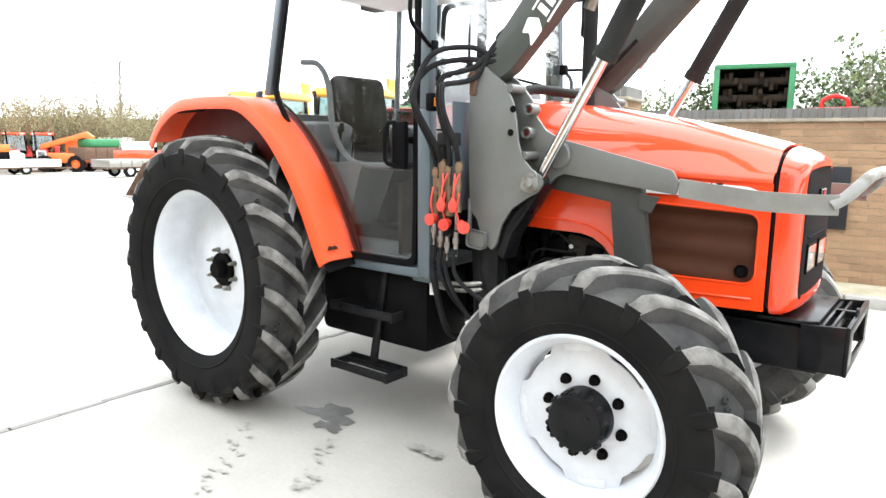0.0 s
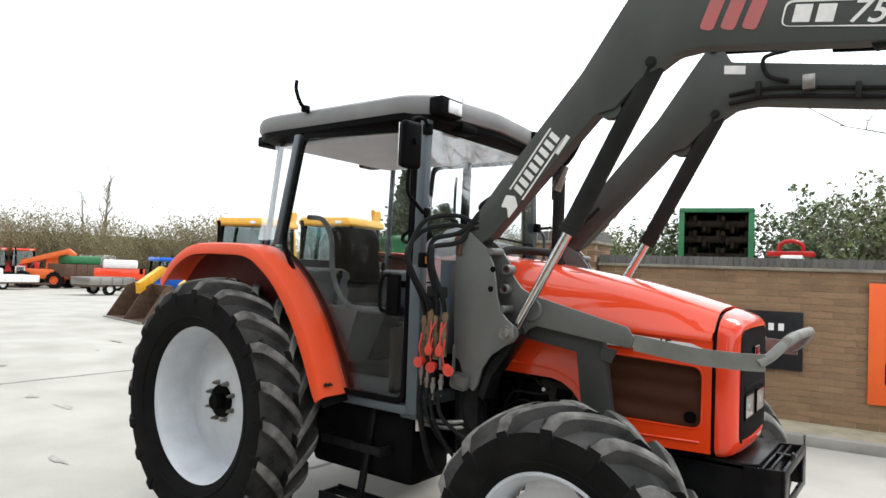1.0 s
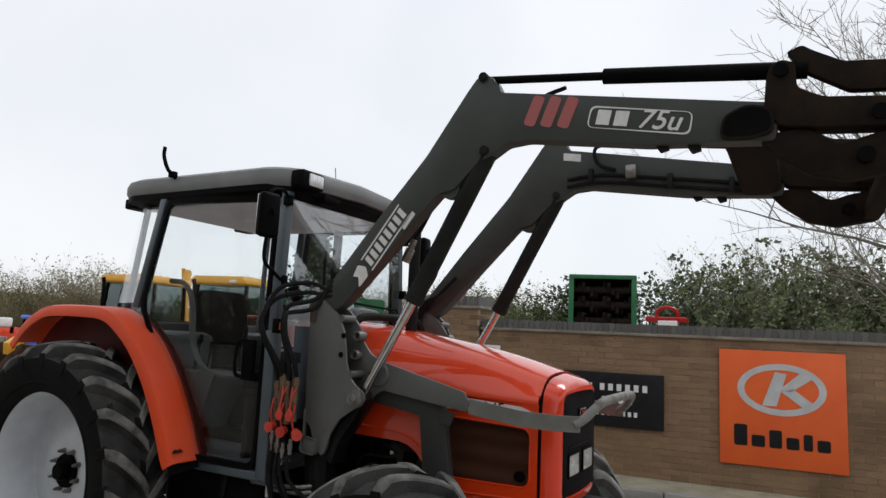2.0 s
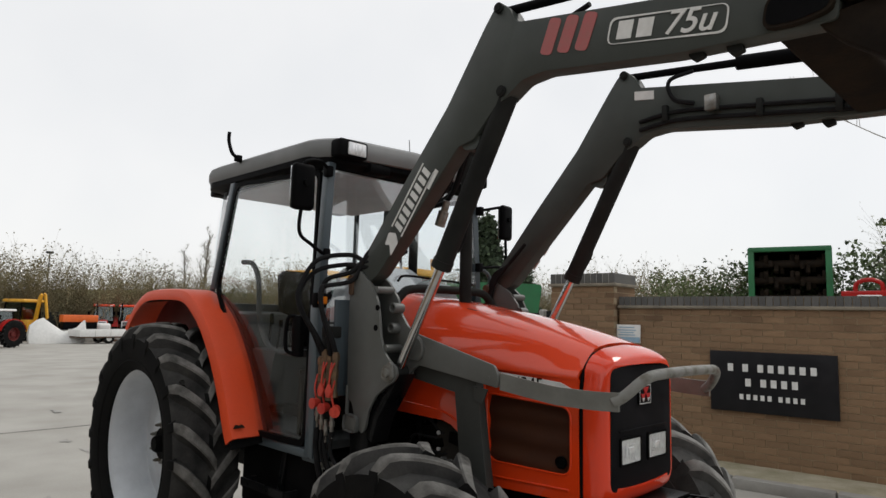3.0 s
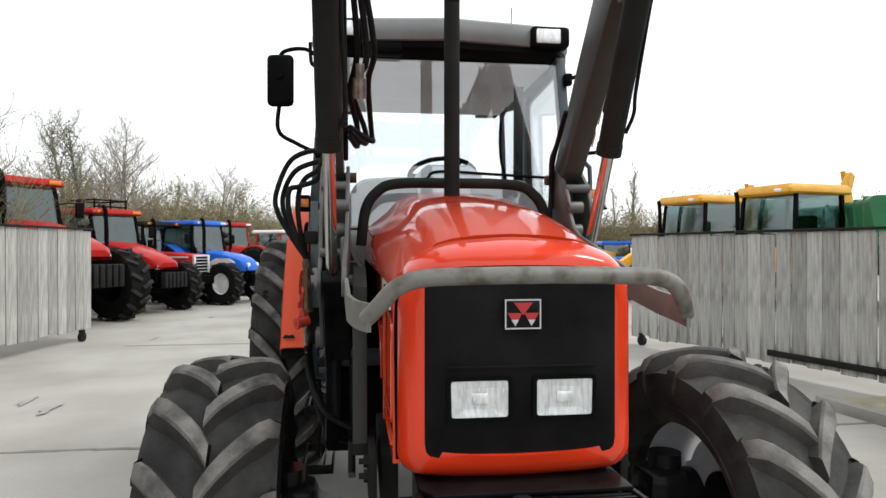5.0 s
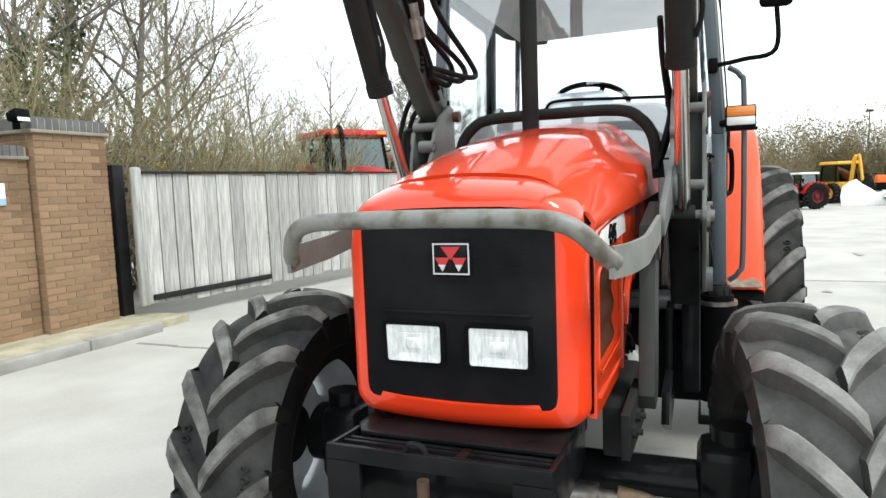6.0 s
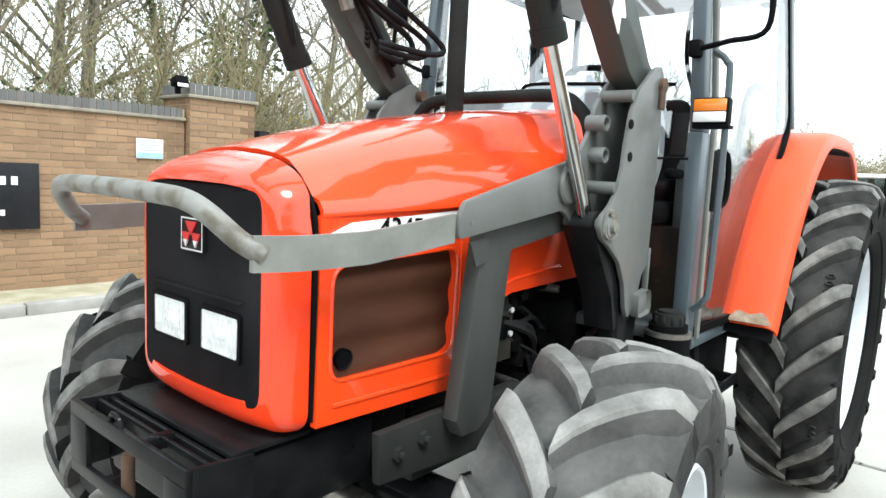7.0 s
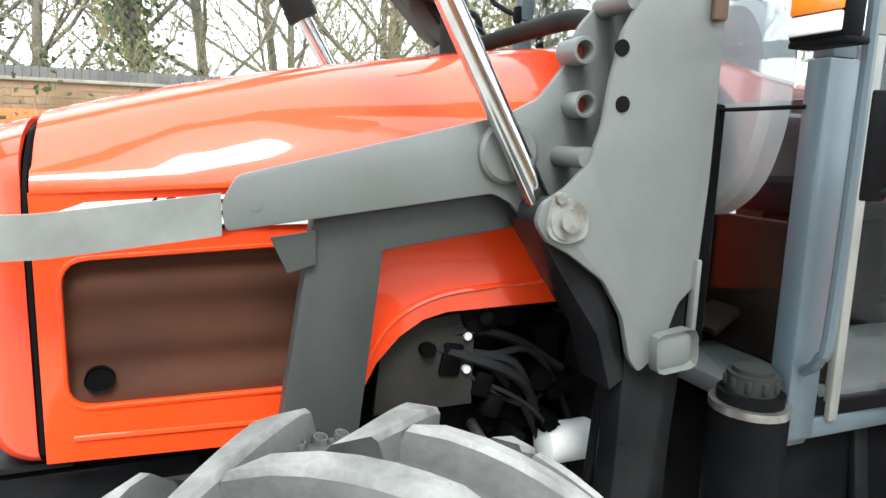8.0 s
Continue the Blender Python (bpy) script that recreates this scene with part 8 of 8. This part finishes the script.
for x, y, kind, s in ((-6.2, -10.5, ivy_tree, 0.95), (0.6, -10.8, ivy_tree, 1.0), (3.2, -12.5, oak, 0.9), (-1.6, -9.6, pale_tree, 0.85), (2.0, -9.4, pale_tree, 0.9), (-9.5, -12.0, oak, 0.95), (-4.6, -14.5, pale_tree, 1.15),
                      (-7.5, -15.0, ivy_tree, 1.05), (-0.4, -14.0, oak, 1.0), (5.5, -11.0, pale_tree, 1.0), (-12.5, -13.5, pale_tree, 1.1), (4.6, -15.5, ivy_tree, 1.1), (-2.4, -17.5, oak, 1.1), (1.4, -18.0, pale_tree, 1.2),
                      (7.5, -14.5, oak, 1.0), (-10.5, -17.5, oak, 1.1), (9.5, -11.5, ivy_tree, 0.95), (-5.6, -19.0, oak, 1.15)):
    again(kind, x, y, 0, rt.uniform(0, 360), s) if not (kind is ivy_tree and (x, y) == (-6.2, -10.5) or kind is pale_tree and (x, y) == (-1.6, -9.6)) else place(kind, x, y, 0, 30, s)
brown_shrub = place(shrub(5, 3.0, 3.9, "dense brown thorny shrub behind the wall", BUSH, 90, 1500, 0.045, TWIG_GREEN), -5.0, -8.4)
for x, y, s in ((-6.8, -8.0, 0.95), (-3.3, -8.6, 1.0), (-1.2, -8.2, 0.75), (0.8, -8.4, 0.8), (2.8, -8.3, 0.75), (4.8, -8.5, 0.8), (-8.8, -8.2, 0.9), (-11.0, -8.0, 0.85), (-13.5, -8.2, 0.9)):
    again(brown_shrub, x, y, 0, rt.uniform(0, 360), s)
again(brown_shrub, -4.2, -7.6, 0, 77, 0.8)
gold = place(shrub(9, 1.2, 1.9, "yellow forsythia in flower behind the gate", FORSYTHIA, 26, 700, 0.05, name="flowering_shrub"), -5.5, -7.0, 0.5)
green_hedge = place(shrub(12, 2.2, 2.4, "green hedge shrub above the wall", IVY, 60, 3400, 0.085), 2.6, -7.4)
for x, s in ((0.4, 0.98), (-1.4, 0.9), (4.6, 1.0), (6.6, 1.0)):
    again(green_hedge, x, -7.3, 0, rt.uniform(0, 360), s)

# behind the first wall: evergreen shrubs and white blossom
ever = place(shrub(14, 3.6, 4.3, "evergreen shrub with dense leaves", BUSH, 80, 10500, 0.15), 0.9, 17.8)
white_tree = place(shrub(16, 3.4, 4.9, "blackthorn shrub in white blossom", BLOSSOM, 80, 4600, 0.09, name="flowering_shrub"), 2.3, 18.5)
dark_ever = place(shrub(18, 3.4, 4.2, "dark evergreen shrub with dense leaves", IVY, 80, 11000, 0.16), -1.6, 21.0)
for ob, x, y, s in ((ever, 4.6, 16.5, 0.95), (white_tree, 0.2, 20.5, 1.05), (dark_ever, 3.4, 19.8, 1.0), (ever, 6.8, 17.5, 1.0), (ever, -6.6, 19.5, 0.75), (dark_ever, -4.9, 19.0, 0.85), (white_tree, 5.4, 20.0, 0.95), (dark_ever, 8.6, 18.5, 1.05),
                    (ever, 10.5, 17.5, 1.0), (ever, 2.6, 14.8, 0.62), (ever, 5.6, 13.6, 0.62), (ever, 8.2, 13.5, 0.7), (dark_ever, 12.5, 18.0, 1.1), (ever, -10.0, 24.0, 0.8), (white_tree, 8.0, 21.0, 1.0)):
    again(ob, x, y, 0, rt.uniform(0, 360), s)


# conifer
def conifer(seed, height, label):
    t = thing("conifer", label, "tree")
    r = random.Random(seed)
    segs, pts = [(Vector((0, 0, 0)), Vector((0, 0, height)), 0.22, 0.02)], []
    for k in range(150):
        z = height * (0.12 + 0.86 * k / 150)
        a = k * 2.4
        length = (1 - z / height) ** 0.8 * height * 0.27 * r.uniform(0.7, 1.2) + 0.15
        d = Vector((math.cos(a), math.sin(a), r.uniform(0.05, 0.35)))
        segs.append((Vector((0, 0, z)), Vector((0, 0, z)) + d * length, 0.035, 0.01))
        pts += [Vector((0, 0, z)) + d * length * f for f in (0.3, 0.5, 0.65, 0.8, 0.9, 1.0)]
    v, f = ring_mesh(segs, 5)
    raw("trunk", v, f, BARK, t)
    v, f = leaf_cards(pts, 0.34, 9, seed, 0.20)
    raw("crown", v, f, CONIFER, t, "dark green needles")
    return t


big_fir = place(conifer(4, 8.6, "dark green conifer beyond the yard"), -26.0, 29.5, -0.5)
again(big_fir, -25.6, 32.6, -0.5, 50, 0.75)

# far trees round the yard
ring = []
for k in range(96):
    a = radians(105 + 150 * k / 95)
    d = rt.uniform(58, 84)
    ring.append((d * math.cos(a), d * math.sin(a) * 1.05))
for i, (x, y) in enumerate(ring):
    kind = (oak, pale_tree, ivy_tree, pale_tree, old_tree)[i % 5]
    again(kind, x, y, ground_z(x), rt.uniform(0, 360), rt.uniform(0.40, 0.60) if y > -8 else rt.uniform(0.8, 1.2))
for x, y, kind, s in ((-29.0, -13.0, ivy_tree, 0.82), (-27.0, -11.5, ivy_tree, 0.78), (-24.0, -15.0, oak, 0.80), (-33.0, -12.0, oak, 0.78), (-38.0, -8.0, pale_tree, 0.72), (-41.0, -5.0, pale_tree, 0.60), (-20.0, -16.0, oak, 0.75), (-36.0, -14.0, oak, 0.85),
                      (-44.0, -1.0, pale_tree, 0.50), (-46.0, 3.0, pale_tree, 0.62), (-16.0, -15.5, oak, 0.75)):
    again(kind, x, y, ground_z(x), rt.uniform(0, 360), s)
place(poplar, -67.0, 29.5, -0.8, 0, 1.0)
again(poplar, -68.5, 30.5, -0.8, 70, 0.9)
again(poplar, -70.0, 29.0, -0.8, 150, 0.85)
hedge_far = place(shrub(41, 6.0, 5.6, "overgrown pale olive hedge far off", HEDGE_FAR, 90, 2600, 0.13, TWIG_GREEN), -58.0, -16.0, -0.8)
for k in range(80):
    a = radians(112 + 118 * k / 79)
    d = rt.uniform(56, 62)
    again(hedge_far, d * math.cos(a), d * math.sin(a), -0.8, rt.uniform(0, 360), rt.uniform(0.65, 1.4))
for k in range(26):                                        # thicket of brown scrub behind the row of tractors
    t = k / 25
    again(hedge_far, -36 - 12 * t + rt.uniform(-1.5, 1.5), -12 + 16 * t + rt.uniform(-0.8, 0.8), -0.7, rt.uniform(0, 360), (1.0 - 0.35 * t) * rt.uniform(0.78, 1.0))
# wooded rise that closes the distance all round
bm = bmesh.new()
secs = []
for k in range(73):
    a = 2 * math.pi * k / 72
    hgt = 3.2 + 1.0 * math.sin(3 * a) + 0.8 * math.sin(7 * a + 1)
    c, s = math.cos(a), math.sin(a)
    secs.append([(84 * c, 84 * s, -0.9), (92 * c, 92 * s, hgt * 0.5), (110 * c, 110 * s, hgt), (200 * c, 200 * s, hgt)])
loft(bm, secs)
tagged(part("grass_bank", bm, GRASS), "low rough grassy bank round the yard", "bank", kind="structure")


# ---------------------------------------------------------------- brick walls, laid last
BRICK_L, BRICK_H, BRICK_D, MORTAR_W = 0.215, 0.065, 0.10, 0.010


def brick_verts(l, d, h, r=0.003):
    return [(x, y, z) for x in (0, l) for y in (0, d) for z in (0, h)]


BRICK_FACES = [(0, 1, 3, 2), (4, 6, 7, 5), (0, 4, 5, 1), (2, 3, 7, 6), (0, 2, 6, 4), (1, 5, 7, 3)]


def brick_wall(name, origin, turn, length, courses, label, near, thick=0.215, seed=1, ends=False):
    """A wall that starts at origin and runs along its own +x; its face is at y = 0 and looks to -y. near: the stretch of x whose bricks are laid singly."""
    wall = thing(name, label, "wall", kind="structure")
    wall.matrix_basis = pose(*origin, 0, 0, turn)
    r = random.Random(seed)
    step = BRICK_H + MORTAR_W
    height = courses * step
    bm = bmesh.new()
    box(bm, (length / 2, thick / 2 + 0.004, height / 2), (length - 0.004, thick - 0.006, height))
    part("mortar_core", bm, MORTAR, wall, "sandy mortar")
    full = bpy.data.meshes.new("brick")
    full.from_pydata(brick_verts(BRICK_L, BRICK_D, BRICK_H), [], BRICK_FACES)
    full.materials.append(BRICK)
    half = bpy.data.meshes.new("half_brick")
    half.from_pydata(brick_verts(0.1025, BRICK_D, BRICK_H), [], BRICK_FACES)
    half.materials.append(BRICK)
    verts, faces, singles = [], [], 0
    for c in range(courses):
        x = 0.0
        first = (c % 2 == 1)
        while x < length - 0.03:
            l = 0.1025 if (first and x == 0.0) else BRICK_L
            l = min(l, length - x)
            y, z = r.uniform(-0.004, 0.002), c * step + r.uniform(-0.002, 0.002)
            if l in (BRICK_L, 0.1025) and near[0] <= x <= near[1] and singles < 300:
                ob = new("brick", full if l == BRICK_L else half)
                ob.parent = wall
                ob.location = (x, y, z)
                singles += 1
            else:
                base = len(verts)
                verts += [(x + a, y + b, z + d) for a, b, d in brick_verts(l, BRICK_D, BRICK_H)]
                faces += [tuple(base + i for i in f) for f in BRICK_FACES]
            x += l + MORTAR_W
    if verts:
        tagged(raw("brickwork", verts, faces, BRICK_FAR, wall, "the rest of the brown brickwork"), kind="stuff")
    if ends:                                                # returns at both ends
        verts, faces = [], []
        for c in range(courses):
            for x in (-0.001, length + 0.001 - BRICK_D):
                y = 0.02 if c % 2 else 0.108
                while y < thick - 0.05:
                    base = len(verts)
                    verts += [(x + b, y + a, c * step + d) for a, b, d in brick_verts(min(BRICK_L, thick - y), BRICK_D, BRICK_H)]
                    faces += [tuple(base + i for i in f) for f in BRICK_FACES]
                    y += BRICK_L + MORTAR_W
        tagged(raw("brickwork", verts, faces, BRICK_FAR, wall, "brown brick returns"), kind="stuff")
    return wall, height


def coping(wall, length, z, thick=0.215):
    """A creasing course of stone and a row of dark bricks on edge."""
    bm = bmesh.new()
    box(bm, (length / 2, thick / 2, z + 0.018), (length + 0.02, thick + 0.07, 0.036), 0.008)
    part("creasing_course", bm, TILE, wall, "stone creasing course")
    me = bpy.data.meshes.new("coping_brick")
    v = [(x, y, zz) for x in (0, 0.066) for y in (-0.012, thick + 0.012) for zz in (0, 0.11)]
    me.from_pydata(v, [], BRICK_FACES)
    me.materials.append(COPING)
    bm = bmesh.new()
    box(bm, (length / 2, thick / 2, z + 0.036 + 0.05), (length, thick, 0.10))
    part("coping_bed", bm, MORTAR, wall, "mortar bed")
    for k in range(int(length / 0.075)):
        ob = new("coping_brick", me)
        ob.parent = wall
        ob.location = (0.004 + 0.075 * k, 0, z + 0.036)


w1, h1 = brick_wall("wall_north", (-2.32, wall_y1(-2.32), 0.08), ang1, 9.6, 23, "brown brick wall with a dark coping", (0.0, 3.1), seed=3)
coping(w1, 9.6, h1)
w2, h2 = brick_wall("wall_south", (6.4, wall_y2(6.4), 0.08), ang2, 9.1, 25, "brown brick wall with a dark coping", (5.4, 9.0), seed=4)
coping(w2, 9.1, h2)
for name, x, y, turn, courses, seed, wd in (("pillar_north", -3.24, 4.66, ang1, 27, 5, 0.90), ("pillar_south", -2.72, -5.93, ang2, 29, 6, 0.87)):
    p, hp = brick_wall(name, (x, y, 0.06), turn, wd, courses, "square brown brick gate pillar", (0, 2), 0.68, seed, True)
    bm = bmesh.new()
    box(bm, (wd / 2, 0.34, hp + 0.02), (wd + 0.08, 0.76, 0.04), 0.01)
    part("creasing_course", bm, TILE, p, "stone creasing course")
    bm = bmesh.new()
    box(bm, (wd / 2, 0.34, hp + 0.10), (wd + 0.01, 0.688, 0.12), 0.01)
    part("cap", bm, CAP_MORTAR, p, "pale mortar between the cap bricks")
    n = 11
    for k in range(n):                                      # dark bricks on edge
        bm = bmesh.new()
        box(bm, ((wd + 0.03) * (k + 0.5) / n - 0.015, 0.34, hp + 0.105), ((wd + 0.03) / n - 0.008, 0.70, 0.128), 0.005, seg=1)
        part("cap_brick", bm, COPING, p)
# plain wall added out of view, behind the camera on the road side
bm = bmesh.new()
box(bm, (24, 0, 1.0), (0.3, 60, 2.0), 0.02)
tagged(part("wall_east", bm, BRICK_FAR), "plain brown brick wall added out of view", "wall", kind="structure")
